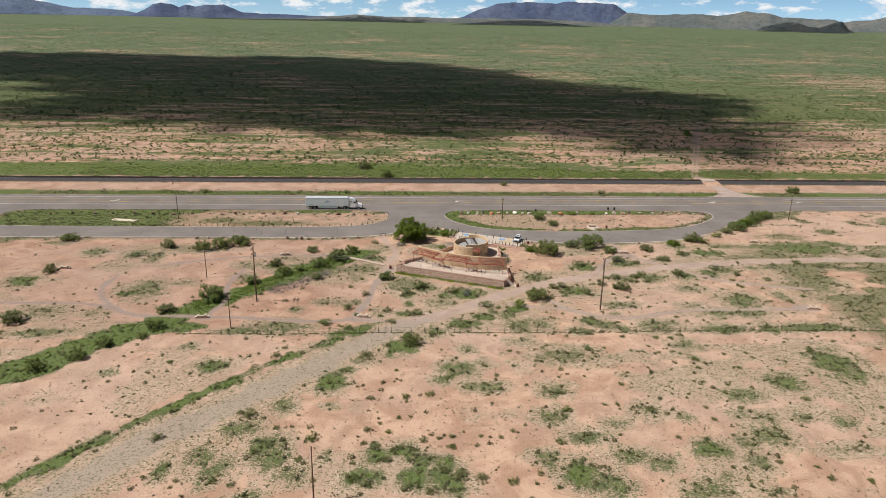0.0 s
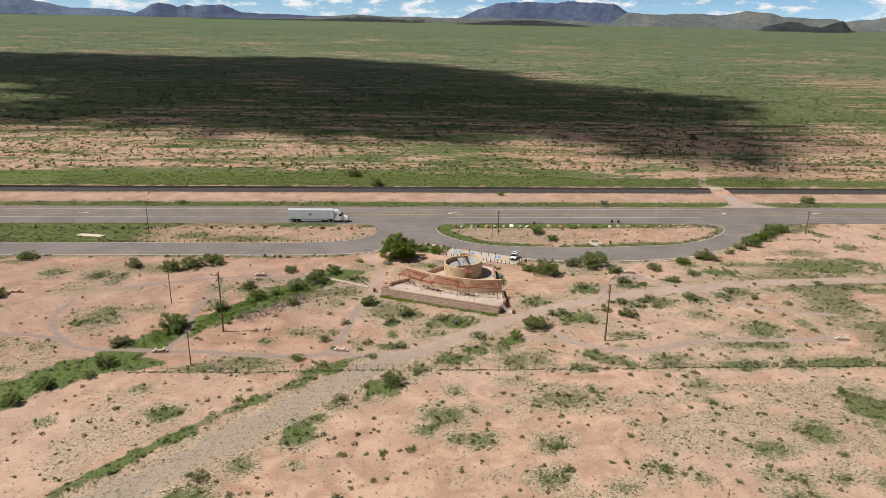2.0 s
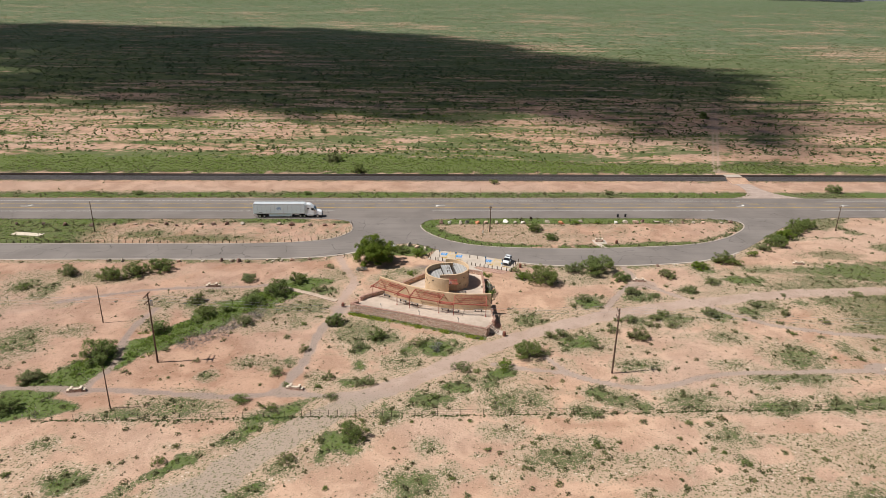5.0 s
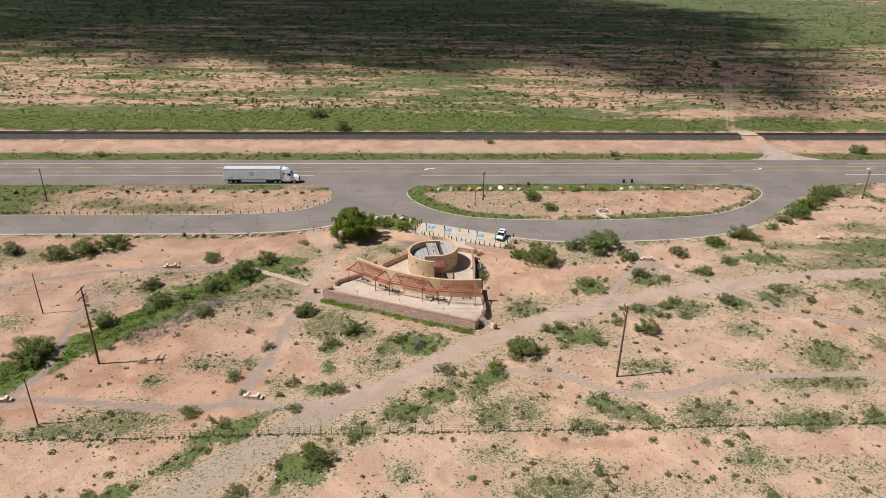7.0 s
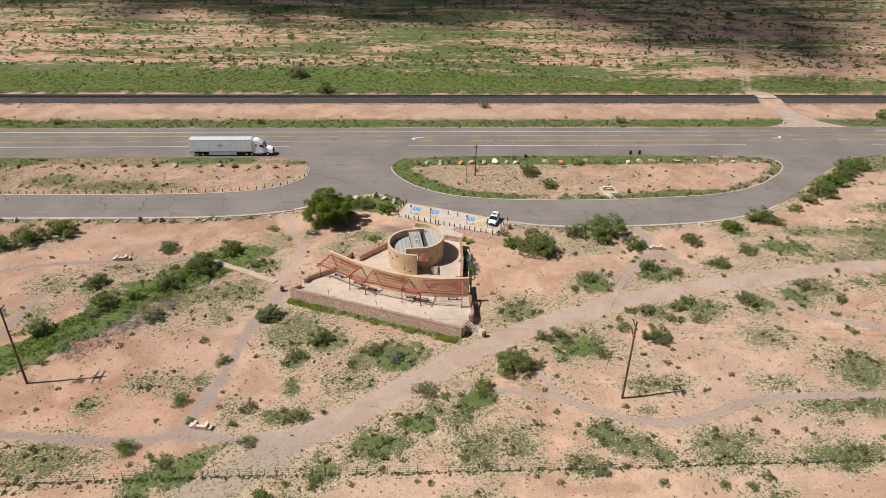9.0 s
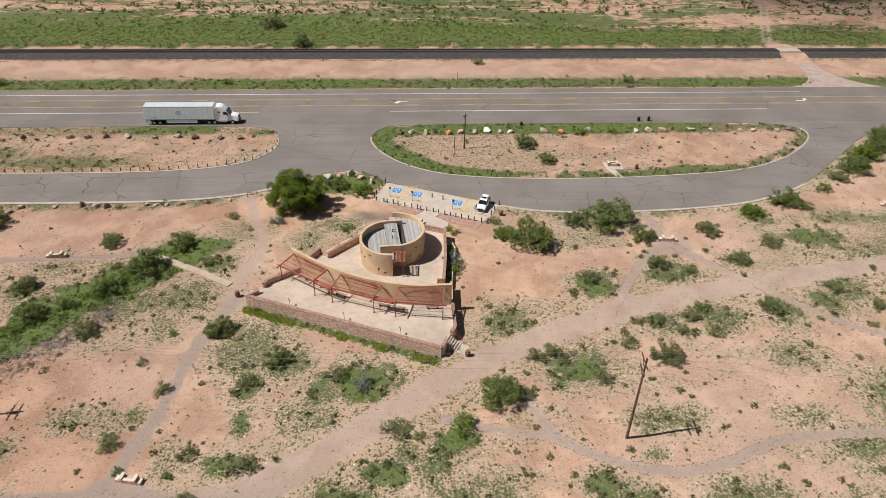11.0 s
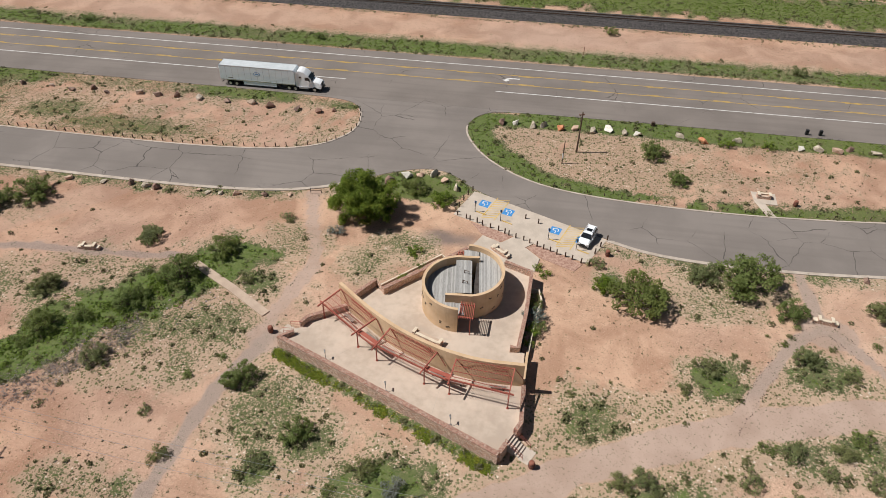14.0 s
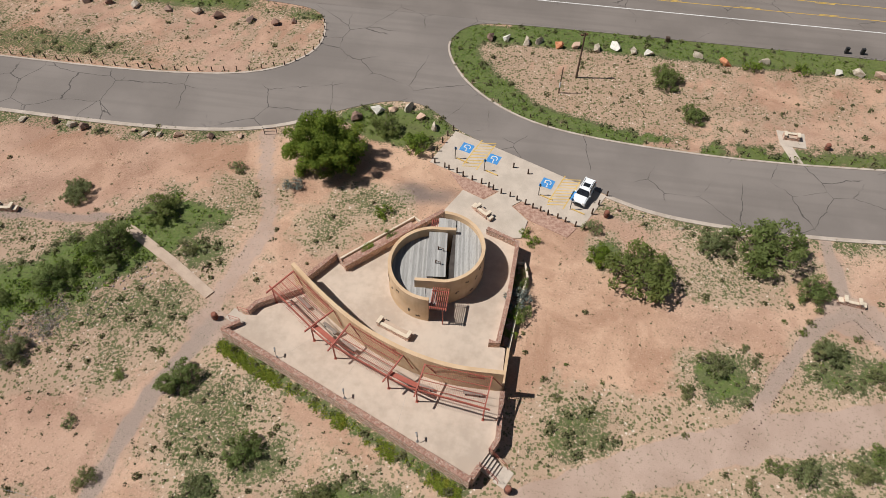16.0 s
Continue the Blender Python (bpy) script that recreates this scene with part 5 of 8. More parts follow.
TOWER = 5.05
west_shell = [(21.3, 183.75), (19.8, 183.6)] + arc(LC, RAD, 100, 272)
east_shell = [(17.95, 176.6), (19.6, 176.75)] + arc(RC, RAD, -76, 92)
tower = tagged(new("round_tower"), "round tan stucco tower of two offset half shells with board roof", "building")
tower.location = (19.7, 180.1, DECK)


def local(pts, o=tower):
    return [(x - o.location.x, y - o.location.y) for x, y in pts]


for shell in (west_shell, east_shell):
    part("wall", sweep(bmesh.new(), local(shell), 0.36, 0.003, TOWER - DECK), M_STUCCO, tower)


def roof_boards(c, r, lo, hi, z, ymin=-99, ymax=99, wide=0.2):
    """Boards side by side, cut to a circle."""
    u = Vector((0.10, -0.995, 0))
    s = Vector((0.995, 0.10, 0))
    cc = Vector((c[0] - tower.location.x, c[1] - tower.location.y, 0))
    k = lo
    while k < hi:
        half = r * r - (k + wide / 2) ** 2
        if half > 0.2:
            half = math.sqrt(half)
            t0, t1 = max(-half, ymin), min(half, ymax)
            if t1 - t0 > 0.3:
                a, b = cc + s * (k + wide / 2) + u * t0, cc + s * (k + wide / 2) + u * t1
                bm = beam(bmesh.new(), (a.x, a.y, z - DECK), (b.x, b.y, z - DECK), wide - 0.006, 0.06)
                part("roof_board", bm, M_BOARD, tower)
        k += wide


roof_boards(LC, RAD - 0.12, -4.5, -0.75, 3.8)
roof_boards(LC, RAD - 0.2, -0.75, 1.2, 4.62, -4.35, 1.55)
roof_boards(LC, RAD - 0.12, -0.75, 0.35, 3.8, 2.5)
roof_boards(RC, RAD - 0.12, 1.6, 4.5, 4.3)
roof_boards(RC, RAD - 0.25, -0.3, 1.6, 4.3, -4.4, -2.6)
roof_deck = flat_sheet("roof_deck", local([(19.9, 174.6)] + arc(LC, RAD - 0.2, 268, 105, 24) + [(19.3, 183.3), (19.7, 177)]), [], 3.7 - DECK, 0.1, M_SLEEPER)
roof_deck.parent = tower
roof_deck2 = flat_sheet("roof_deck", local([(21.2, 177.2)] + arc(RC, RAD - 0.2, -70, 88, 24) + [(20.2, 184.0), (21.0, 183.5)]), [], 4.2 - DECK, 0.1, M_SLEEPER)
roof_deck2.parent = tower
for y in (181.0, 179.2):
    vent = bmesh.new()
    o = (19.75 - 19.7, y - 180.1)
    cone(vent, (o[0], o[1], 3.4), (o[0], o[1], 3.95), 0.07, 0.07)
    beam(vent, (o[0] - 0.05, o[1], 3.9), (o[0] + 0.6, o[1] - 0.15, 3.9), 0.07, sides=8)
    beam(vent, (o[0] + 0.55, o[1] - 0.15, 3.4), (o[0] + 0.55, o[1] - 0.15, 3.95), 0.06, sides=8)
    part("roof_vent", vent, M_RAIL, tower, "small dark roof vent pipes")
random.seed(5)
for c, angles in ((LC, (188, 205, 214, 228, 246, 200, 258)), (RC, (-60, -46, -30, -22, -12, 5, -38))):
    for n, a in enumerate(angles):
        bm = bmesh.new()
        z = (1.6, 2.7, 2.2, 3.1, 1.1, 2.9, 0.7)[n]
        m = Matrix.Translation((c[0] - 19.7, c[1] - 180.1, 0)) @ Matrix.Rotation(radians(a), 4, "Z") @ Matrix.Translation((RAD + 0.2, 0, z)) @ Matrix.Rotation(radians((35, -25, 60, 10, 80, -50, 20)[n]), 4, "X")
        box(bm, 0, 0, -0.04, 0.03, 0.45, 0.08, at=m)
        box(bm, 0, 0.18, -0.16, 0.03, 0.07, 0.26, at=m)
        box(bm, 0, -0.12, -0.14, 0.03, 0.07, 0.2, at=m)
        part("wall_ornament", bm, M_IRON, tower, "small dark metal ornament")


# ---- steel pergolas ----
def hanging_pergola(x0, y0, x1, y1, z, post, label):
    t = tagged(new("pergola"), label, "pergola")
    t.location = (x0, y0, DECK)
    dx, dy, zz = x1 - x0, y1 - y0, z - DECK
    for f in (0.0, 1.0):
        part("side_beam", beam(bmesh.new(), (dx * f, 0, zz), (dx * f, dy, zz - 0.15), 0.1, 0.14), M_RED, t)
    for f in (0.12, 0.9):
        part("cross_beam", beam(bmesh.new(), (-0.1, dy * f, zz - 0.1), (dx + 0.1, dy * f, zz - 0.12), 0.09, 0.12), M_RED, t)
    n = int(abs(dx) / 0.19)
    for k in range(n + 1):
        part("slat", beam(bmesh.new(), (dx * k / n, 0, zz + 0.1), (dx * k / n, dy, zz - 0.05), 0.06, 0.06), M_RED, t)
    if post:
        part("post", beam(bmesh.new(), (dx * 0.82, dy * 0.94, 0.003), (dx * 0.82, dy * 0.94, zz - 0.15), 0.11), M_RED, t)
    return t


hanging_pergola(19.95, 176.5, 21.55, 173.9, 4.1, True, "small red steel pergola over the tower's doorway")
hanging_pergola(18.5, 185.6, 20.1, 184.0, 4.1, False, "small red steel pergola over the tower's rear doorway")


def pergola(pa, pb, ra, rb, label):
    """A sloping trellis: posts in front, the high side at the curved wall."""
    pa, pb, ra, rb = (Vector((*p, 0)) for p in (pa, pb, ra, rb))
    t = tagged(new("pergola"), label, "pergola", "pergolas along the curved wall")
    o = pa.copy()
    t.location = (o.x, o.y, DECK)
    pa, pb, ra, rb = pa - o, pb - o, ra - o, rb - o
    lo, hi = 3.72 - DECK, 4.26 - DECK
    up = Vector((0, 0, 1))
    for p in (pa, pb):
        part("post", beam(bmesh.new(), p + up * 0.003, p + up * (lo - 0.08), 0.12, 0.12), M_RED, t)
        part("base_plate", box(bmesh.new(), p.x, p.y, 0.003, 0.28, 0.28, 0.025), M_RED, t)
    part("front_beam", beam(bmesh.new(), pa + (pa - pb).normalized() * 0.5 + up * lo, pb + (pb - pa).normalized() * 0.5 + up * lo, 0.13, 0.2), M_RED, t)
    for p, r in ((pa, ra), (pb, rb)):
        out = (p - r).normalized()
        part("end_beam", beam(bmesh.new(), p + out * 0.75 + up * (lo + 0.0), r + up * (hi + 0.06), 0.12, 0.18), M_RED, t)
    side = (rb - ra).normalized()
    for r in (ra, rb):
        foot = r + side * 1.1 + up * 1.5
        part("brace", beam(bmesh.new(), r + up * hi, foot, 0.07), M_RED, t)
    for f in (0.12, 0.38, 0.64, 0.95):
        a, b = pa.lerp(ra, f), pb.lerp(rb, f)
        z = lo + (hi - lo) * f + 0.15
        part("purlin", beam(bmesh.new(), a + up * z, b + up * z, 0.055, 0.06), M_RED, t)
    n = int((pb - pa).length / 0.17)
    for k in range(1, n):
        f = k / n
        a, b = pa.lerp(pb, f), ra.lerp(rb, f)
        a = a + (a - b).normalized() * 0.45
        part("slat", beam(bmesh.new(), a + up * (lo + 0.14), b + up * (hi + 0.24), 0.02, 0.022), M_RED, t)
    # dense screen of short bars above the wall's face
    n = int((pb - pa).length * 0.55 / 0.13)
    for k in range(n):
        f = 0.32 + 0.55 * k / n
        b = ra.lerp(rb, f) + (ra.lerp(rb, f) - pa.lerp(pb, f)).normalized() * 0.1
        part("screen_bar", beam(bmesh.new(), b + up * (hi - 0.75), b + up * (hi + 0.12), 0.04), M_RED, t)
    a, b = ra.lerp(rb, 0.3), ra.lerp(rb, 0.9)
    for z in (hi - 0.75, hi - 0.3):
        part("screen_rail", beam(bmesh.new(), a + up * z, b + up * z, 0.07), M_RED, t)
    return t


POSTS = [(3.6, 174.0), (8.7, 170.15), (11.3, 168.5), (17.17, 166.1), (20.1, 165.15), (26.55, 164.25)]
RIDGE = [(5.35, 176.15), (10.55, 172.1), (12.5, 170.85), (18.3, 168.2), (20.5, 167.6), (26.9, 167.25)]
for k in (0, 2, 4):
    pergola(POSTS[k], POSTS[k + 1], RIDGE[k], RIDGE[k + 1], "red steel trellis pergola along the curved stucco wall")
for k in (1, 3):
    a, b = Vector((*POSTS[k], 3.45)), Vector((*POSTS[k + 1], 3.45))
    link = tagged(new("pergola_link"), "low red steel link between two pergolas", "pergola", "links between pergolas")
    link.location = a - Vector((0, 0, 0))
    part("beam", beam(bmesh.new(), (0, 0, 0), b - a, 0.12, 0.2), M_RED, link)
    part("fascia", beam(bmesh.new(), (0.1, 0.45, 0.12), b - a + Vector((0.1, 0.45, 0.12)), 0.5, 0.05), M_RED, link)


# ---- furniture of stone, concrete and metal ----
def stone_bench(x, y, rot, length, z, label, ends=True, name="bench"):
    """A stone seat: a low back and two tall arms with cream caps, and a lower block at each end."""
    t = tagged(new(name), label, "bench")
    t.matrix_basis = pose(x, y, z, 0, 0, rot)
    part("back", box(bmesh.new(), 0, -0.26, 0.003, length, 0.30, 0.56, bevel=0.02), M_STONE, t)
    part("back_cap", box(bmesh.new(), 0, -0.26, 0.567, length, 0.36, 0.09, bevel=0.02), M_CAP, t, "cream concrete cap")
    part("base", box(bmesh.new(), 0, 0.16, 0.003, length, 0.50, 0.36, bevel=0.02), M_STONE, t)
    part("seat", box(bmesh.new(), 0, 0.16, 0.367, length, 0.52, 0.08, bevel=0.02), M_FOOT, t, "concrete slab seat")
    for s in (-1, 1):
        c = s * (length / 2 + 0.18)
        part("arm", box(bmesh.new(), c, 0.0, 0.003, 0.34, 0.86, 0.70, bevel=0.02), M_STONE, t)
        part("arm_cap", box(bmesh.new(), c, 0.0, 0.707, 0.40, 0.92, 0.09, bevel=0.02), M_CAP, t, "cream concrete cap")
        if ends:
            c = s * (length / 2 + 0.63)
            part("end_block", box(bmesh.new(), c, -0.06, 0.003, 0.50, 0.62, 0.36, bevel=0.02), M_STONE, t)
            part("end_cap", box(bmesh.new(), c, -0.06, 0.367, 0.52, 0.70, 0.09, bevel=0.02), M_CAP, t, "cream concrete cap")
    return t


for x, y, r in ((64.9, 184.3, -8), (-32.0, 182.5, 4), (-8.2, 140.7, -12), (98.0, 143.5, -10), (-87.2, 172.5, 0), (-43.8, 141.3, 5), (108.6, 193.8, -6)):
    b = stone_bench(x, y, r, 1.15, float(ground_z(x, y)) - 0.02, "stone trail bench with cream caps and low end blocks")
    b["group"] = "trail benches"
stone_bench(16.5, 172.55, -22, 3.1, DECK, "long stone bench with cream caps on the upper terrace", False)
stone_bench(23.7, 190.7, -38, 1.3, 0.12, "stone bench with cream caps beside the walkway")
stone_bench(62.5, 210.1, 177, 1.3, 0.092, "stone bench with cream caps on a pad in the island", False)
tagged(flat_sheet("pavement", [(61.0, 208.6), (64.3, 208.4), (64.5, 211.3), (60.9, 211.5)], [], 0.09, 0.12, M_CONC), "pale concrete pad under a bench in the island", "pavement", kind="structure")
tagged(flat_sheet("pavement", [(61.1, 208.596), (62.5, 208.5), (63.5, 205.2), (62.2, 205.2)], [], 0.086, 0.12, M_CONC), "narrow concrete path to the bench in the island", "pavement", kind="structure")
tagged(part("pavement", box(bmesh.new(), -88.6, 217.1, -0.05, 8.2, 2.2, 0.17, -10, 0.02), M_CAP), "pale concrete slab in the grass", "pavement", kind="structure")


def seat_plank(x, y, rot, length):
    t = tagged(new("bench"), "weathered grey plank bench on two legs below the curved wall", "bench", "benches under the pergolas")
    t.matrix_basis = pose(x, y, DECK, 0, 0, rot)
    part("seat", box(bmesh.new(), 0, 0, 0.403, length, 0.34, 0.07, bevel=0.015), M_PLANK, t)
    for s in (-1, 1):
        part("leg", box(bmesh.new(), s * length * 0.35, 0, 0.003, 0.16, 0.28, 0.4, bevel=0.015), M_IRON, t)


for x, y, r in ((6.6, 174.2, -38), (10.0, 171.6, -34), (12.4, 169.9, -31), (18.6, 167.2, -18), (20.6, 166.6, -12), (25.3, 166.6, 0)):
    seat_plank(x, y, r, 1.9)


def scope(x, y, rot):
    t = tagged(new("viewing_scope"), "slender metal viewing scope on a bent post", "viewing scope", "viewing scopes")
    t.matrix_basis = pose(x, y, DECK, 0, 0, rot)
    bend = bmesh.new()
    for a, b in (((0, 0, 0.003), (-0.10, 0, 0.42)), ((-0.10, 0, 0.42), (0.02, 0, 0.80)), ((0.02, 0, 0.80), (0.16, 0, 1.08))):
        beam(bend, a, b, 0.055, sides=8)
    part("post", bend, M_SCOPE, t, "grey bent metal post")
    part("base", cone(bmesh.new(), (0, 0, 0.003), (0, 0, 0.04), 0.15, 0.13, 12), M_SCOPE, t)
    part("head", cone(bmesh.new(), (0.02, 0, 1.12), (0.40, 0, 1.20), 0.07, 0.10, 10), M_SCOPE, t)
    part("eyepiece", cone(bmesh.new(), (-0.06, 0, 1.11), (0.02, 0, 1.12), 0.05, 0.06, 8), M_IRON, t)


for x, y in ((5.5, 167.75), (13.2, 164.45), (20.8, 161.25)):
    scope(x, y, 112)


def barrel(x, y, label="round terracotta litter barrel"):
    t = tagged(new("litter_barrel"), label, "litter bin", "litter barrels")
    t.location = (x, y, max(0.0, float(ground_z(x, y))) - 0.01)
    bm = bmesh.new()
    rings = [(0.0, 0.27), (0.25, 0.33), (0.5, 0.34), (0.75, 0.31), (0.9, 0.28)]
    for (z0, r0), (z1, r1) in zip(rings, rings[1:]):
        cone(bm, (0, 0, z0), (0, 0, z1), r0, r1, 14)
    part("body", bm, M_CLAY, t)
    part("lid", cone(bmesh.new(), (0, 0, 0.905), (0, 0, 1.0), 0.3, 0.2, 14), M_CLAY, t)
    for z in (0.3, 0.62):
        part("band", cone(bmesh.new(), (0, 0, z), (0, 0, z + 0.05), 0.355, 0.355, 14), M_IRON, t)


for x, y in ((-2.6, 171.8), (29.5, 158.3), (38.3, 192.6), (66.9, 208.8)):
    barrel(x, y)

# ---- accessible parking, walkways ----
apron = tagged(flat_sheet("pavement", [(16.1, 198.25), (35.5, 190.4), (38.35, 195.9), (31, 199.2), (25, 201.8), (18.6, 204.4)], [], 0.075, 0.14, M_CONC), "pale concrete parking apron with painted bays", "pavement", kind="structure")
tagged(flat_sheet("pavement", [(20.9, 194.1), (23.6, 192.9), (25.4, 194.6), (28.2, 193.5), (27.0, 192.4), (29.1, 190.4), (28.5, 187.6), (25.4, 187.2), (19.7, 189.2), (18.9, 190.1)], [], 0.10, 0.16, M_CONC), "pale concrete walkway between parking and tower", "pavement", kind="structure")
tagged(flat_sheet("gravel_bed", [(18.9, 196.9), (25.2, 194.7), (23.5, 193.1), (20.8, 194.3)], [], 0.04, 0.1, M_REDGRAVEL), "reddish gravel strip beside the parking", "gravel", kind="structure")
tagged(flat_sheet("gravel_bed", [(28.4, 193.4), (34.9, 190.2), (33.8, 188.6), (29.3, 190.5), (27.2, 192.4)], [], 0.04, 0.1, M_REDGRAVEL), "reddish gravel strip beside the parking", "gravel", kind="structure")
tagged(part("pavement", sweep(bmesh.new(), [(-16.8, 182.1), (-10, 178.2), (-4.2, 174.5)], 1.15, -0.1, 0.14), M_FOOT), "narrow concrete footpath over the wash", "pavement", kind="structure")
ANG = -21.9
BAY = Matrix.Translation((0, 0, 0)) @ Matrix.Rotation(radians(ANG), 4, "Z")


def painted(name, x, y, sx, sy, rot, material, label, z=0.08):
    bm = box(bmesh.new(), 0, 0, 0, sx, sy, 0.004)
    ob = tagged(part(name, bm, material), label, "bay marking", kind="structure")
    ob.matrix_basis = pose(x, y, z, 0, 0, rot)
    return ob


for x, y in ((20.45, 201.5), (24.1, 200.0), (31.1, 196.85), (34.8, 195.2)):
    painted("bay_marking", x, y, 1.55, 1.55, ANG + 4, M_BLUE, "blue painted square of an accessible parking bay")
    bm = bmesh.new()
    ring = arc((0, -0.12), 0.40, 150, 400, 18)
    sweep(bm, ring, 0.11, 0, 0.004)
    sweep(bm, [(-0.12, 0.5), (-0.05, 0.05), (0.28, 0.02), (0.45, -0.4)], 0.11, 0.0005, 0.0045)
    box(bm, -0.13, 0.55, 0, 0.17, 0.17, 0.004)
    sym = tagged(part("bay_symbol", bm, M_WHITE), "white ring symbol on the blue bay square", "bay marking", kind="structure")
    sym.matrix_basis = pose(x, y, 0.085, 0, 0, ANG + 180)
for cx, cy, w, n in ((22.2, 200.5, 1.9, 9), (33.2, 195.7, 2.0, 10)):
    c = Vector((cx, cy, 0))
    u, v = Vector((math.cos(radians(ANG)), math.sin(radians(ANG)), 0)), Vector((-math.sin(radians(ANG)), math.cos(radians(ANG)), 0))
    for s in (-1, 1):
        p = c + u * s * w / 2
        painted("bay_marking", p.x, p.y, 0.14, 5.2, ANG, M_FADED, "yellow line beside an accessible parking bay")
    for k in range(n):
        p = c + v * (-2.4 + 4.8 * k / (n - 1))
        painted("bay_marking", p.x, p.y, w * 1.12, 0.13, ANG + 28, M_FADED, "yellow hatching of the access aisle", 0.0845)


def bay_sign(x, y, rot=ANG):
    t = tagged(new("parking_sign"), "small blue sign plate on a thin dark post by a bay", "sign", "parking bay signs")
    t.matrix_basis = pose(x, y, 0.076, 0, 0, rot)
    part("post", box(bmesh.new(), 0, 0, 0, 0.07, 0.07, 2.0), M_IRON, t)
    part("plate", box(bmesh.new(), 0, 0.052, 1.5, 0.32, 0.03, 0.46, bevel=0.008), M_BLUE, t)
    part("plate_bars", box(bmesh.new(), 0, 0.071, 1.6, 0.2, 0.006, 0.16), M_WHITE, t)


for x, y in ((19.2, 199.35), (23.1, 197.75), (30.1, 194.7), (34.0, 193.0)):
    bay_sign(x, y)
    stop = tagged(part("wheel_stop", box(bmesh.new(), 0, 0, 0, 1.7, 0.16, 0.12, bevel=0.03), M_FADED), "yellow concrete wheel stop at a parking bay", "wheel stop", "wheel stops")
    stop.matrix_basis = pose(x + 0.95, y - 0.25, 0.076, 0, 0, ANG)


def bollard_mesh():
    bm = cone(bmesh.new(), (0, 0, -0.05), (0, 0, 0.86), 0.10, 0.095, 10)
    cone(bm, (0, 0, 0.86), (0, 0, 0.92), 0.095, 0.05, 10)
    me = bpy.data.meshes.new("bollard")
    bmesh.ops.recalc_face_normals(bm, faces=bm.faces[:])
    bm.to_mesh(me)
    bm.free()
    me.materials.append(M_POST)
    return me


BOLLARD = bollard_mesh()


def bollard(x, y, z=0.0, s=1.0, group="timber bollards by the parking"):
    ob = new("bollard", BOLLARD)
    ob.matrix_basis = pose(x, y, z, random.uniform(-2, 2), random.uniform(-2, 2), random.uniform(0, 90))
    ob.scale = (s, s, s * random.uniform(0.92, 1.06))
    return tagged(ob, "short dark round timber bollard", "bollard", group)


random.seed(8)
for k in range(20):
    f = k / 19
    bollard(16.9 + 18.6 * f + random.uniform(-0.25, 0.25), 198.05 - 7.9 * f + random.uniform(-0.1, 0.1))
for x, y in ((26.7, 198.9), (28.6, 198.1), (16.4, 198.9), (16.75, 200.3), (17.2, 202.0), (17.7, 203.4), (18.3, 204.5), (38.4, 195.9), (37.4, 194.3), (36.6, 192.7)):
    bollard(x, y, 0.05)
for x, y, _ in along([p for p in ISLE_W if p[1] < 226.5 and p[0] > -122 and (p[1] < 216 or p[0] > -20)], 1.75):
    bollard(x - 0.0, y + 0.62 if y < 214 else y, 0.0, 0.82, "timber bollards round the island")
for x, y, _ in along([p for p in ISLE_E if p[1] < 216], 2.6):
    bollard(x, y + 0.75, 0.0, 0.62, "low timber posts round the island")


# ---- vehicles ----
def wheel(name, parent, x, y, r, w, label=""):
    s = 1 if y > 0 else -1
    bm = cone(bmesh.new(), (x, y - w / 2, r), (x, y + w / 2, r), r, r, 20)
    bmesh.ops.bevel(bm, geom=[e for e in bm.edges if len(e.link_faces) == 2 and e.calc_face_angle() > 1], offset=r * 0.1, segments=2, affect="EDGES")
    t = part(name, bm, M_TYRE, parent, label)
    part("rim", cone(bmesh.new(), (x, y + s * w * 0.3, r), (x, y + s * (w / 2 + 0.012), r), r * 0.62, r * 0.55, 16), M_ALLOY, t)
    return t


def extruded(profile, half, top_half, zlo, zhi, bevel):
    """A side profile (x, z) drawn across, narrowing from half at zlo to top_half at zhi."""
    bm = bmesh.new()

    def width(z):
        f = min(1, max(0, (z - zlo) / (zhi - zlo)))
        return half + (top_half - half) * f

    a = [bm.verts.new((x, -width(z), z)) for x, z in profile]
    b = [bm.verts.new((x, width(z), z)) for x, z in profile]
    bm.faces.new(a)
    bm.faces.new(b[::-1])
    for k in range(len(a)):
        bm.faces.new((a[k], b[k], b[(k + 1) % len(a)], a[(k + 1) % len(a)]))
    bmesh.ops.recalc_face_normals(bm, faces=bm.faces[:])
    if bevel:
        bmesh.ops.bevel(bm, geom=bm.edges[:], offset=bevel, segments=2, affect="EDGES")
    return bm


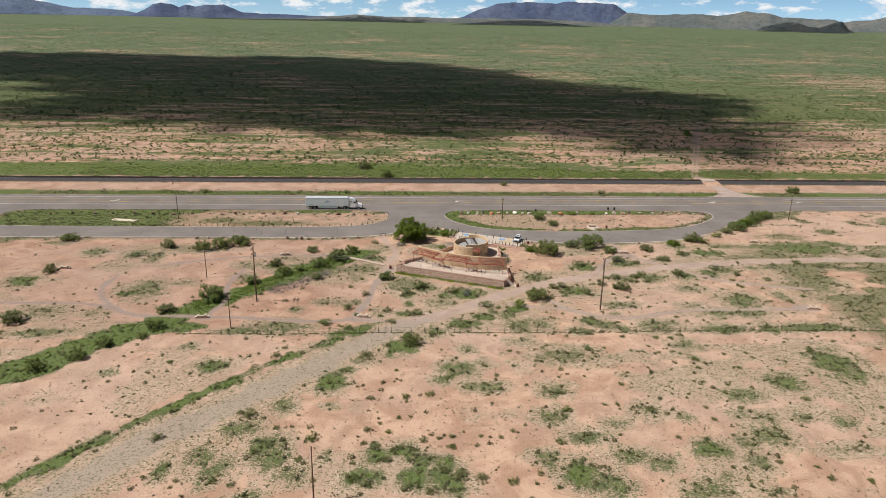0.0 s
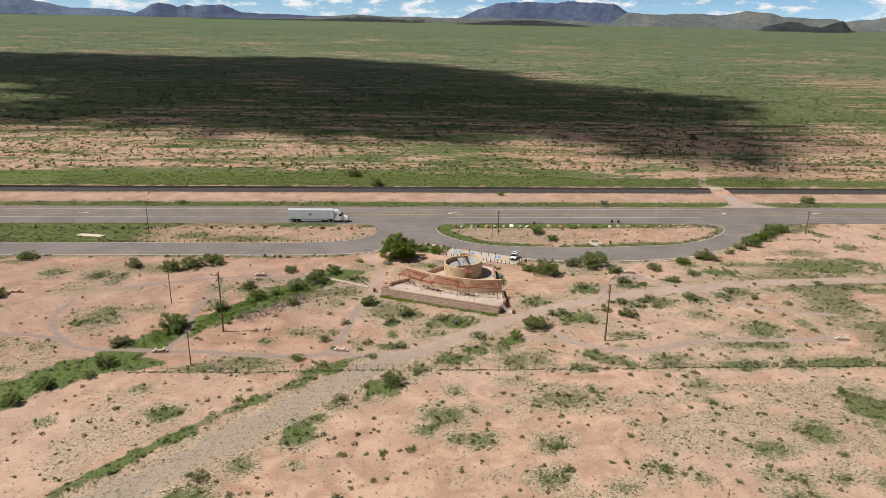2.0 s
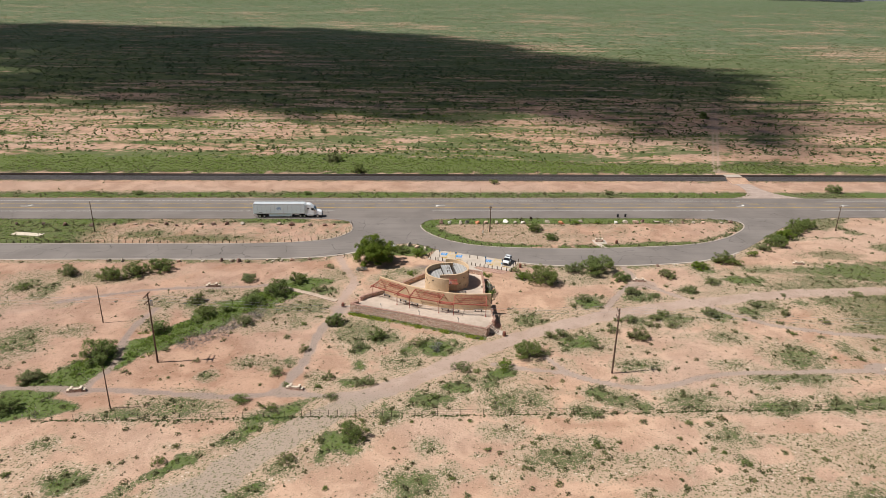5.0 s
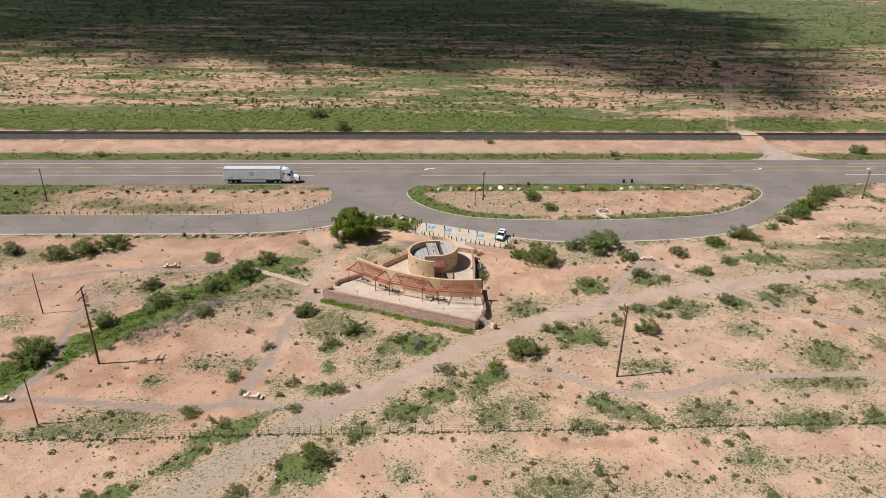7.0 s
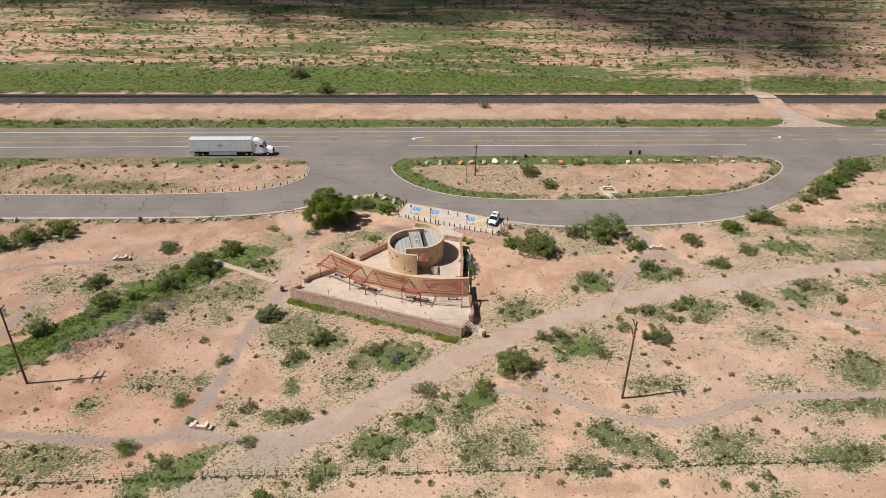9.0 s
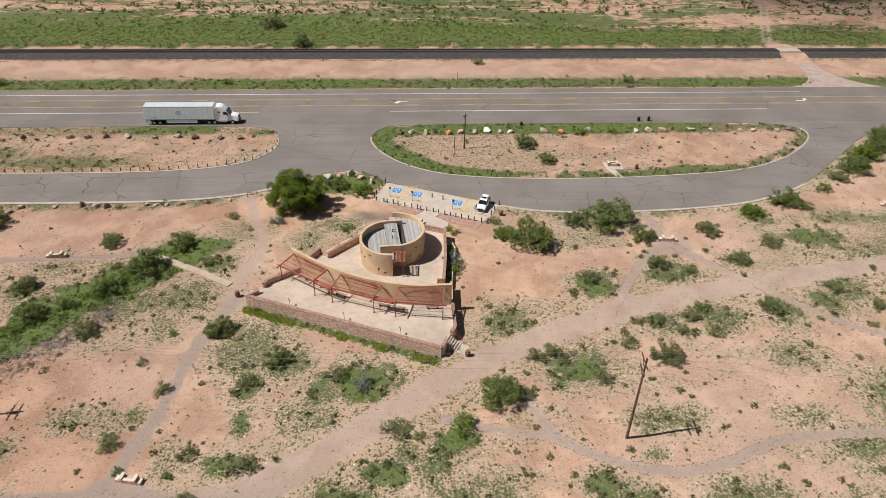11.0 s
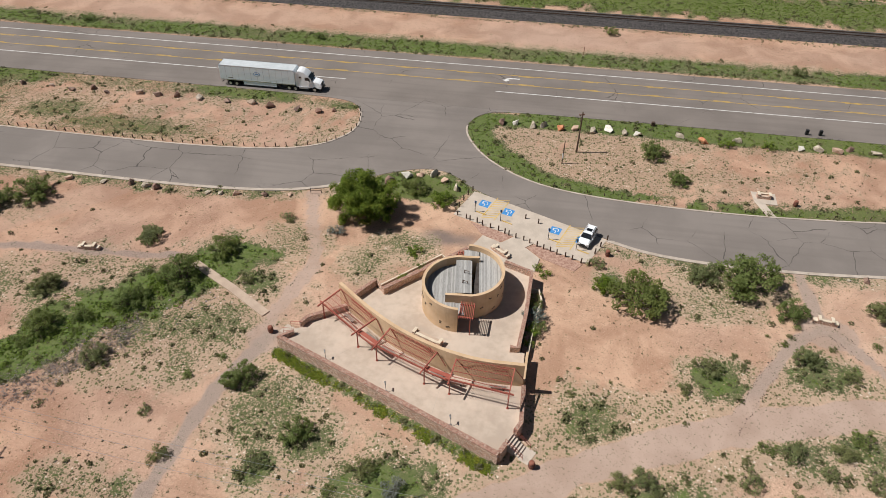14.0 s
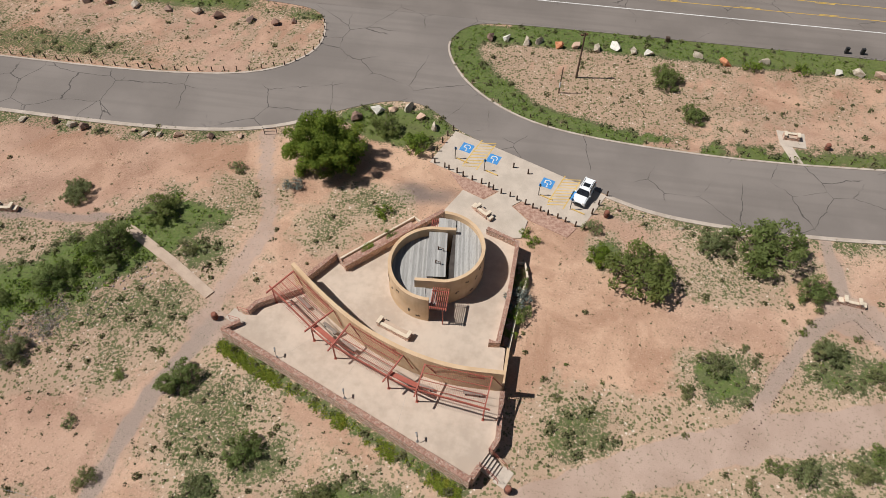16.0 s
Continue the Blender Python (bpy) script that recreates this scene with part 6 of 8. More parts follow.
def car(x, y, heading, z, paint, suv, label):
    t = tagged(new("car"), label, "car")
    t.matrix_basis = pose(x, y, z, 0, 0, heading)
    t.scale = (0.89, 0.94, 0.98)
    h = 1.62 if suv else 1.42
    body = [(-2.2, 0.32), (2.2, 0.30), (2.27, 0.55), (2.2, 0.82), (1.95, 0.93), (1.0, 1.02), (-2.1, 1.05), (-2.25, 0.95), (-2.27, 0.5)]
    part("body", extruded(body, 0.9, 0.80, 0.4, 1.05, 0.11), paint, t)
    cabin = [(1.05, 1.0), (0.35, h - 0.04), (-0.4, h), (-1.75, h - 0.05), (-2.15, 1.02)] if suv else [(0.95, 1.0), (0.15, h - 0.03), (-0.8, h), (-1.5, h - 0.1), (-2.05, 1.03)]
    part("cabin", extruded(cabin, 0.82, 0.64, 1.0, h, 0.05), M_GLASS, t, "dark tinted windows")
    roof = [(0.42, h - 0.09), (-0.4, h - 0.01), (-1.86, h - 0.1), (-1.84, h + 0.0), (-0.4, h + 0.045), (0.36, h + 0.0)]
    part("roof", extruded(roof, 0.72, 0.66, h - 0.05, h + 0.05, 0.01), paint, t)
    for s in (-1, 1):
        for px in (0.55, -0.55, -1.85) if suv else (0.5, -0.6, -1.7):
            part("pillar", beam(bmesh.new(), (px, s * 0.80, 1.03), (px - 0.12, s * 0.67, h - 0.03), 0.09, 0.05), paint, t)
        part("headlight", box(bmesh.new(), 2.14, s * 0.66, 0.68, 0.22, 0.36, 0.16, bevel=0.03), M_LAMPGLASS, t)
        part("tail_light", box(bmesh.new(), -2.2, s * 0.7, 0.75, 0.14, 0.2, 0.28, bevel=0.03), M_TAIL, t)
        part("mirror", box(bmesh.new(), 0.72, s * 0.98, 1.0, 0.16, 0.2, 0.14, bevel=0.03), paint, t)
        for wx in (1.38, -1.36):
            wheel("wheel", t, wx, s * 0.8, 0.35, 0.24)
        if suv:
            part("roof_rail", beam(bmesh.new(), (0.15, s * 0.58, h + 0.08), (-1.6, s * 0.58, h + 0.07), 0.04), M_DARKPLASTIC, t)
    part("sunroof" if suv else "rear_window", box(bmesh.new(), -0.45 if suv else -1.72, 0, h + 0.046 if suv else h - 0.25, 0.7 if suv else 0.3, 0.85, 0.01), M_GLASS, t)
    part("bumper", box(bmesh.new(), 2.22, 0, 0.33, 0.14, 1.5, 0.24, bevel=0.04), M_DARKPLASTIC, t)
    part("grille", box(bmesh.new(), 2.25, 0, 0.6, 0.06, 0.8, 0.18, bevel=0.02), M_DARKPLASTIC, t)
    part("number_plate", box(bmesh.new(), -2.29, 0, 0.6, 0.02, 0.34, 0.16), M_WHITE, t)
    return t


car(35.55, 195.4, -111, 0.076, M_VAN, True, "white sport utility car parked in a painted bay")


def lorry(x, y, z):
    t = tagged(new("semi_truck"), "white sleeper tractor with long pale box trailer on the shoulder", "truck")
    t.matrix_basis = pose(x, y, z)
    # trailer runs from 0 to 14.5, the tractor's nose is at 19.4
    tr = part("trailer", box(bmesh.new(), 7.25, 0, 1.15, 14.5, 2.6, 2.9, bevel=0.04), M_TRAILER, t, "long pale grey-white box trailer")
    # Added sheet: its darker grey evens out the sunlit top against the sides.
    part("trailer_roof", box(bmesh.new(), 7.25, 0, 4.055, 14.3, 2.45, 0.012), M_TRAILER_TOP, tr, "trailer roof sheet in a grey toned down against the sun")
    part("roof_rim", sweep(bmesh.new(), [(0.05, -1.28), (14.45, -1.28), (14.45, 1.28), (0.05, 1.28)], 0.07, 4.02, 4.09, True), M_ALLOY, tr)
    for s in (-1, 1):
        part("bottom_rail", box(bmesh.new(), 7.25, s * 1.31, 1.16, 14.5, 0.03, 0.18), M_ALLOY, tr)
        part("side_skirt", box(bmesh.new(), 7.6, s * 1.26, 0.45, 6.4, 0.04, 0.72, bevel=0.01), M_TRAILER, tr, "pale side skirt below the trailer")
        for k in range(1, 12):
            part("panel_seam", box(bmesh.new(), k * 1.21, s * 1.302, 1.35, 0.03, 0.008, 2.62), M_ALLOY, tr)
    emblem = sweep(bmesh.new(), [(7.2 + 0.62 * math.cos(a), 0.36 * math.sin(a)) for a in np.linspace(0, 2 * math.pi, 24, endpoint=False)], 0.08, 0, 0.006, True)
    box(emblem, 7.2, 0, 0, 0.7, 0.14, 0.006)
    e = part("emblem", emblem, M_BLUE, tr, "blue oval emblem")
    e.matrix_basis = pose(0, -1.308, 2.75, 90, 0, 0)
    part("lettering_bar", box(bmesh.new(), 2.0, -1.304, 1.6, 0.9, 0.008, 0.1), M_DARKPLASTIC, tr)
    part("rear_doors", box(bmesh.new(), -0.03, 0, 1.25, 0.04, 2.45, 2.7, bevel=0.01), M_VAN, tr)
    part("underride_bar", box(bmesh.new(), 0.15, 0, 0.55, 0.12, 2.2, 0.12), M_IRON, tr)
    part("landing_gear", box(bmesh.new(), 11.2, 0, 0.35, 0.2, 2.0, 0.8), M_IRON, tr)
    part("bogie", box(bmesh.new(), 2.4, 0, 0.6, 3.2, 1.2, 0.5), M_IRON, tr)
    for wx in (1.75, 3.0):
        for s in (-1, 1):
            wheel("wheel", t, wx, s * 1.02, 0.5, 0.5)
    part("chassis", box(bmesh.new(), 16.4, 0, 0.6, 6.0, 0.9, 0.35), M_IRON, t)
    for wx in (13.2, 14.4):
        for s in (-1, 1):
            wheel("wheel", t, wx, s * 1.02, 0.5, 0.5)
    for s in (-1, 1):
        wheel("wheel", t, 18.1, s * 1.08, 0.5, 0.32)
    sleeper = [(14.95, 0.7), (17.2, 0.7), (17.2, 1.5), (17.6, 2.35), (17.0, 3.1), (16.2, 3.75), (15.6, 3.95), (14.95, 3.95)]
    cab = part("cab", extruded(sleeper, 1.22, 1.08, 1.0, 3.95, 0.08), M_VAN, t, "white aerodynamic sleeper cab")
    hood = [(17.1, 0.75), (19.2, 0.62), (19.4, 0.9), (19.3, 1.55), (18.8, 1.8), (17.4, 2.15), (17.1, 2.2)]
    part("bonnet", extruded(hood, 1.12, 0.95, 0.8, 2.1, 0.09), M_VAN, cab)
    part("windscreen", extruded([(17.66, 2.22), (17.68, 2.28), (17.12, 3.05), (17.06, 3.0)], 1.02, 0.96, 2.2, 3.0, 0), M_GLASS, cab, "dark windscreen")
    for s in (-1, 1):
        part("side_window", box(bmesh.new(), 16.75, s * 1.155, 2.2, 0.75, 0.05, 0.62, bevel=0.02), M_GLASS, cab)
        part("sleeper_window", box(bmesh.new(), 15.5, s * 1.14, 2.6, 0.42, 0.05, 0.34, bevel=0.02), M_GLASS, cab)
        part("mirror", box(bmesh.new(), 17.3, s * 1.4, 2.1, 0.16, 0.26, 0.7, bevel=0.04), M_DARKPLASTIC, cab)
        part("headlight", box(bmesh.new(), 19.15, s * 0.92, 1.0, 0.3, 0.34, 0.26, bevel=0.05), M_LAMPGLASS, cab)
        part("fuel_tank", cone(bmesh.new(), (15.2, s * 1.0, 0.75), (16.9, s * 1.0, 0.75), 0.33, 0.33, 16), M_ALLOY, cab)
        part("fairing", box(bmesh.new(), 14.8, s * 1.12, 0.8, 0.5, 0.08, 3.0, bevel=0.03), M_VAN, cab)
    part("grille", box(bmesh.new(), 19.33, 0, 0.85, 0.1, 1.2, 0.8, bevel=0.03), M_DARKPLASTIC, cab)
    part("bumper", box(bmesh.new(), 19.25, 0, 0.38, 0.3, 2.2, 0.36, bevel=0.06), M_DARKPLASTIC, cab)
    return t


lorry(-32.45, 231.7, 0.07)


# ---- poles, wires, fences ----
def pole(x, y, h, r=0.15, arms=(), label="weathered wooden utility pole", lean=0.0, transformer=False):
    t = tagged(new("utility_pole"), label, "utility pole", "roadside poles")
    t.matrix_basis = pose(x, y, float(ground_z(x, y)) - 0.1, lean, lean * 0.6, 0)
    part("shaft", cone(bmesh.new(), (0, 0, 0), (0, 0, h + 0.1), r, r * 0.62, 10), M_POLE, t)
    for z, size, rot in arms:
        d = Vector((math.cos(radians(rot)), math.sin(radians(rot)), 0)) * size / 2
        off = Vector((-d.y, d.x, 0)).normalized() * (r + 0.03)
        arm = part("crossarm", beam(bmesh.new(), off - d + Vector((0, 0, z)), off + d + Vector((0, 0, z)), 0.1, 0.13), M_POLE, t)
        for f in (-0.95, -0.5, 0.5, 0.95):
            p = off + d * f + Vector((0, 0, z + 0.065))
            part("insulator", cone(bmesh.new(), p, p + Vector((0, 0, 0.17)), 0.05, 0.035, 8), M_CLAY, arm)
        for s in (-1, 1):
            part("brace", beam(bmesh.new(), off + d * s * 0.55 + Vector((0, 0, z - 0.05)), off + Vector((0, 0, z - 0.65)), 0.04), M_IRON, t)
    if transformer:
        part("transformer", cone(bmesh.new(), (0.42, 0, h - 2.3), (0.42, 0, h - 1.3), 0.24, 0.24, 14), M_ALLOY, t, "grey steel transformer can")
    return t


PA, PB = (46.6, 144.0), (-33.5, 149.9)
pole(*PA, 12.6, 0.17, ((12.3, 2.4, 86), (11.0, 1.9, 86)), "tall dark wooden power pole with two crossarms")
pole(*PB, 13.5, 0.17, ((13.2, 2.4, 86), (12.0, 2.4, 86)), "tall dark wooden power pole with two crossarms", transformer=True)
pole(-49.1, 165.7, 7.9, 0.11, label="thin wooden pole standing in the scrub")
pole(-36.3, 135.9, 7.6, 0.11, label="thin wooden pole standing in the scrub")
pole(-12.0, 79.5, 9.0, 0.12, label="thin wooden pole standing in the scrub")
pole(34.1, 218.3, 7.5, 0.16, ((7.0, 0.9, 20),), "wooden pole with a small lamp on the island")
pole(31.75, 214.5, 4.3, 0.10, label="thin post with a white band on the island")
pole(-72.0, 218.6, 8.6, 0.13, label="wooden pole on the grassy island")
pole(133.3, 218.2, 7.6, 0.13, ((7.2, 0.9, 20),), "wooden pole with a small lamp beside the road")
wires = bmesh.new()
spans = [((-114, 155.8), PB), (PB, PA), (PA, (126.7, 138.1)), ((126.7, 138.1), (207, 132.2))]
for (ax, ay), (bx, by) in spans:
    for k in (-1.1, 0.1, 1.1):
        q = [Vector((ax + (bx - ax) * f, ay + (by - ay) * f + k, 12.7 - 5.6 * f * (1 - f))) for f in np.linspace(0, 1, 9)]
        for a, b in zip(q, q[1:]):
            beam(wires, a, b, 0.022, sides=5)
tagged(part("power_lines", wires, M_ALLOY), "thin bare power lines sagging between the poles", "power line", kind="stuff")
for x, y in ((-114, 155.8), (126.7, 138.1), (207, 132.2)):
    pole(x, y, 12.6, 0.17, ((12.3, 2.4, 86),), "tall dark wooden power pole with a crossarm")


def fence(pts, spacing, height, label, seed):
    """Wire between thin posts."""
    random.seed(seed)
    t = tagged(new("wire_fence"), label, "fence")
    places = along(pts, spacing)
    t.location = (places[0][0], places[0][1], 0)
    ox, oy = places[0][0], places[0][1]
    me = None
    for n, (x, y, _) in enumerate(places):
        z = float(ground_z(x, y))
        if me is None:
            ob = part("post", beam(bmesh.new(), (0, 0, -0.2), (0, 0, height), 0.065, sides=6), M_POST, t)
            me = ob.data
        else:
            ob = new("post", me)
            ob.parent = t
        ob.matrix_basis = pose(x - ox, y - oy + random.uniform(-0.05, 0.05), z, random.uniform(-4, 4), random.uniform(-4, 4), 0)
    w = bmesh.new()
    for f in (0.35, 0.62, 0.9):
        for (ax, ay, _), (bx, by, _) in zip(places, places[1:]):
            beam(w, (ax - ox, ay - oy, height * f + float(ground_z(ax, ay))), (bx - ox, by - oy, height * f + float(ground_z(bx, by))), 0.024, sides=3)
    part("wire", w, M_IRON, t, "rusty fence wire")
    return t


fence([(-47, 132.9), (-6, 132.6)], 3.2, 1.25, "sagging wire fence on thin posts through the scrub", 1)
fence([(-6, 132.6), (8, 132.5)], 1.4, 1.25, "closely posted wire fence across the dirt road", 4)
fence([(8, 132.5), (48, 132.0), (112, 131.5)], 3.6, 1.2, "long wire fence on thin posts through the scrub", 2)
fence([(-180, 281.6), (60, 281.4), (124, 284.5)], 4.2, 1.3, "railway wire fence on thin posts", 3)
fence([(136, 284.5), (220, 284)], 4.2, 1.3, "railway wire fence on thin posts", 5)
sign = tagged(new("marker_post"), "thin reddish marker post beside the highway", "marker post")
sign.location = (35.6, 256.0, 0)
part("post", beam(bmesh.new(), (0, 0, -0.1), (0, 0, 1.7), 0.09), M_CLAY, sign)
for x, y in ((73.8, 230.6), (76.1, 230.7)):
    b = tagged(new("litter_bin"), "dark square litter bin at the roadside", "litter bin", "roadside bins")
    b.location = (x, y, 0.07)
    part("body", box(bmesh.new(), 0, 0, 0, 0.5, 0.45, 0.85, bevel=0.04), M_DARKPLASTIC, b)
    part("lid", box(bmesh.new(), 0, 0, 0.855, 0.54, 0.49, 0.1, bevel=0.03), M_DARKPLASTIC, b)
mb = tagged(new("drain_box"), "small dark utility box in the verge", "utility box")
mb.location = (47.5, 229.2, 0)
part("body", box(bmesh.new(), 0, 0, 0, 0.6, 0.6, 0.7, bevel=0.04), M_POST, mb)


gate = tagged(new("trail_barrier"), "low dark metal barrier at the head of the footpath", "barrier")
gate.matrix_basis = pose(-5.2, 200.0, 0, 0, 0, 12)
for s in (-0.8, 0.8):
    part("post", beam(bmesh.new(), (s, 0, -0.1), (s, 0, 1.0), 0.09, sides=8), M_IRON, gate)
for z in (0.5, 0.95):
    part("rail", beam(bmesh.new(), (-0.8, 0, z), (0.8, 0, z), 0.07, sides=8), M_IRON, gate)
band = tagged(part("reflector_band", cone(bmesh.new(), (31.75, 214.5, 1.0), (31.75, 214.5, 1.9), 0.125, 0.12, 10), M_WHITE), "white reflector sleeve round a thin post", "reflector")


# ---- boulders ----
def rock_mesh(seed, material):
    """An angular block: the hull of a few random points, with worn edges."""
    rnd = random.Random(seed)
    bm = bmesh.new()
    for _ in range(11):
        d = Vector((rnd.gauss(0, 1), rnd.gauss(0, 1), rnd.gauss(0, 1))).normalized()
        v = d * rnd.uniform(0.75, 1.15)
        bm.verts.new((v.x, v.y, max(v.z, -0.5)))
    out = bmesh.ops.convex_hull(bm, input=bm.verts[:])
    bmesh.ops.delete(bm, geom=[g for g in out["geom_interior"] if isinstance(g, bmesh.types.BMVert)], context="VERTS")
    bmesh.ops.bevel(bm, geom=bm.edges[:], offset=0.025, segments=1, affect="EDGES")
    me = bpy.data.meshes.new("boulder")
    bm.to_mesh(me)
    bm.free()
    me.materials.append(material)
    return me


ROCKS = [rock_mesh(k, M_ROCK) for k in range(9)]
TONES = {}
for n, (word, a, b) in enumerate((("white", (0.58, 0.53, 0.45), (0.78, 0.74, 0.66)), ("orange", (0.46, 0.17, 0.08), (0.62, 0.28, 0.15)), ("pinkish", (0.50, 0.33, 0.24), (0.64, 0.45, 0.34)),
                                  ("beige", (0.38, 0.31, 0.23), (0.58, 0.50, 0.40)), ("brown", (0.17, 0.10, 0.075), (0.30, 0.20, 0.155)))):
    tone = plain(word + "_boulder", a, b, 2.2, 14, 0.92, relief=0.6, dist=0.08)
    TONES[word] = [rock_mesh(40 + 5 * n + k, tone) for k in range(4)]
DARK_ROCKS = [rock_mesh(k, M_ROCK_DARK) for k in range(20, 26)]


def boulder(x, y, size, group, label="rough reddish-brown boulder beside the road", shapes=None):
    ob = new("boulder", random.choice(shapes or ROCKS))
    ob.matrix_basis = pose(x, y, float(ground_z(x, y)) + size * 0.28, 0, 0, random.uniform(0, 360))
    ob.scale = (size * random.uniform(0.8, 1.2), size * random.uniform(0.7, 1.0), size * random.uniform(0.6, 0.85))
    return tagged(ob, label, "boulder", group)


random.seed(21)
for x, tone in ((21.2, "brown"), (23.8, "white"), (26.4, "beige"), (28.6, "beige"), (31.2, "orange"), (33.9, "pinkish"), (36.9, "beige"), (39.6, "white"), (42.3, "beige"), (44.6, "white"), (51.7, "beige"),
                (55.6, "orange"), (61.5, "beige"), (71.5, "white"), (74.4, "beige"), (77.5, "pinkish"), (80.0, "brown"), (84, "beige"), (88.2, "white"), (91.7, "brown"), (94.6, "beige"), (97.7, "pinkish"), (102.8, "beige"), (105.8, "brown")):
    boulder(x, 225.6 + random.uniform(-0.5, 0.5), random.uniform(0.75, 1.1), "boulders along the eastern island", "angular %s boulder in the island's grass" % tone, TONES[tone])
for x in (-9.1, -11.7, -15.7, -20.8, -24.5, -29, -34.4, -38.8, -42.5, -46.2, -52.3, -55.2, -59, -63.5, -69, -75, -82, -88, -95, -101, -108, -115):
    boulder(x, 224.3 + random.uniform(-0.5, 0.6), random.uniform(0.6, 1.05), "boulders along the western island", "rough brown boulder in the island's grass", DARK_ROCKS if random.random() < 0.6 else None)
for x, y, r, tone in ((5.3, 204.9, 1.15, "brown"), (7.7, 206.6, 1.1, "white"), (9.6, 207.2, 0.75, "pinkish"), (12.1, 207.7, 1.15, "beige"), (13.8, 206.0, 0.85, "pinkish"), (16.0, 204.6, 0.95, "beige")):
    boulder(x, y, r, "boulders by the fork", "angular %s boulder at the fork of the road" % tone, TONES[tone])
for x, y, _ in along([(x, y - 1.5) for x, y in EDGE_S if -62 < x < -7], 2.1):
    if random.random() < 0.75:
        boulder(x + random.uniform(-0.5, 0.5), y + random.uniform(-0.4, 0.2), random.uniform(0.5, 1.05), "boulders along the road's edge", "rough boulder at the edge of the rest area road", TONES[random.choice(("brown", "brown", "pinkish", "beige"))])
for x, y, _ in along([(x, y - 1.3) for x, y in EDGE_S if 38.8 < x < 97], 2.3):
    if random.random() < 0.72 and abs(x - 63.8) > 1.6:
        boulder(x + random.uniform(-0.5, 0.5), y + random.uniform(-0.4, 0.2), random.uniform(0.3, 0.75), "boulders along the road's edge", "rough tan boulder at the edge of the road", TONES[random.choice(("brown", "beige", "beige", "pinkish"))])


# ---- trees, bushes and low growth ----
def leaf_quads(rng, n, lobes, size):
    """Small four-cornered leaves on the skins of several lobes (x, y, z, r)."""
    lob = np.array(lobes)
    pick = lob[rng.choice(len(lob), n, p=lob[:, 3] ** 2 / np.sum(lob[:, 3] ** 2))]
    d = rng.normal(size=(n, 3))
    d /= np.linalg.norm(d, axis=1)[:, None]
    d[:, 2] = np.where(d[:, 2] < -0.35, -d[:, 2], d[:, 2])
    c = pick[:, :3] + d * pick[:, 3:4] * rng.uniform(0.5, 1.12, (n, 1))
    c[:, 2] = np.maximum(c[:, 2], 0.03)
    nor = d + rng.normal(size=(n, 3)) * 0.6 + np.array([-0.25, 0, 0.75])
    nor /= np.linalg.norm(nor, axis=1)[:, None]
    a = np.cross(nor, rng.normal(size=(n, 3)))
    a /= np.linalg.norm(a, axis=1)[:, None]
    b = np.cross(nor, a)
    s = size * rng.uniform(0.5, 1.7, (n, 1))
    w = rng.uniform(0.28, 0.6, (n, 1))
    v = np.stack([c - a * s, c + b * s * w, c + a * s, c - b * s * w], 1).reshape(-1, 3)
    return v, np.arange(4 * n).reshape(n, 4)


def crown_mesh(name, seed, lobes_n, leaves, size, tall, material):
    rng = np.random.RandomState(seed)
    lobes = [(0, 0, tall * 0.38, 0.45)]
    for _ in range(lobes_n):
        a, r = rng.uniform(0, 2 * math.pi), 0.85 * math.sqrt(rng.uniform(0.06, 1.0))
        z = tall * rng.uniform(0.12, 0.95) * (1 - 0.5 * r * r)
        lobes.append((r * math.cos(a), r * math.sin(a), z, rng.uniform(0.75, 1.25) * (1.05 / math.sqrt(lobes_n))))
    v, f = leaf_quads(rng, leaves, lobes, size)
    me = bpy.data.meshes.new(name)
    me.from_pydata(v.tolist(), [], f.tolist())
    me.materials.append(material)
    stems = bmesh.new()
    for x, y, z, r in lobes[1:]:
        cone(stems, (x * 0.05, y * 0.05, -0.05), (x, y, z), 0.03, 0.008, 5)
    sm = bpy.data.meshes.new("woody_base")
    stems.to_mesh(sm)
    stems.free()
    sm.materials.append(M_BARK)
    return me, sm


KINDS = {}
for kind, material, tall in (("green", M_LEAF_A, 0.88), ("olive", M_LEAF_B, 0.88), ("bright", M_LEAF_C, 0.8), ("blue", M_LEAF_D, 0.8)):
    KINDS[kind] = [[crown_mesh("crown", 100 + 7 * k + len(kind), 18, 820, 0.057, tall, material) for k in range(3)],
                   [crown_mesh("crown", 300 + 7 * k + len(kind), 44, 4200, 0.0345, tall, material) for k in range(3)]]


def bush(x, y, r, kind, label="", tall=1.0):
    t = new("bush")
    z = float(ground_z(x, y)) if y < 189 or y > 250 else 0.0
    t.matrix_basis = pose(x, y, z - 0.03, 0, 0, random.uniform(0, 360))
    t.scale = (r * random.uniform(0.92, 1.1), r * random.uniform(0.9, 1.1), r * tall * random.uniform(0.9, 1.08))
    me, sm = random.choice(KINDS[kind][1 if r > 1.9 else 0])
    c, s = new("crown", me), new("woody_base", sm)
    c.parent = s.parent = t
    words = {"green": "dense dark green mesquite bush", "olive": "twiggy olive-green desert shrub", "bright": "low bright green leafy shrub", "blue": "pale blue-grey desert shrub"}[kind]
    size = "large " if r > 3 else "small " if r < 1.6 else ""
    return tagged(t, size + (label or words + " on pinkish soil"), "bush", "desert bushes")


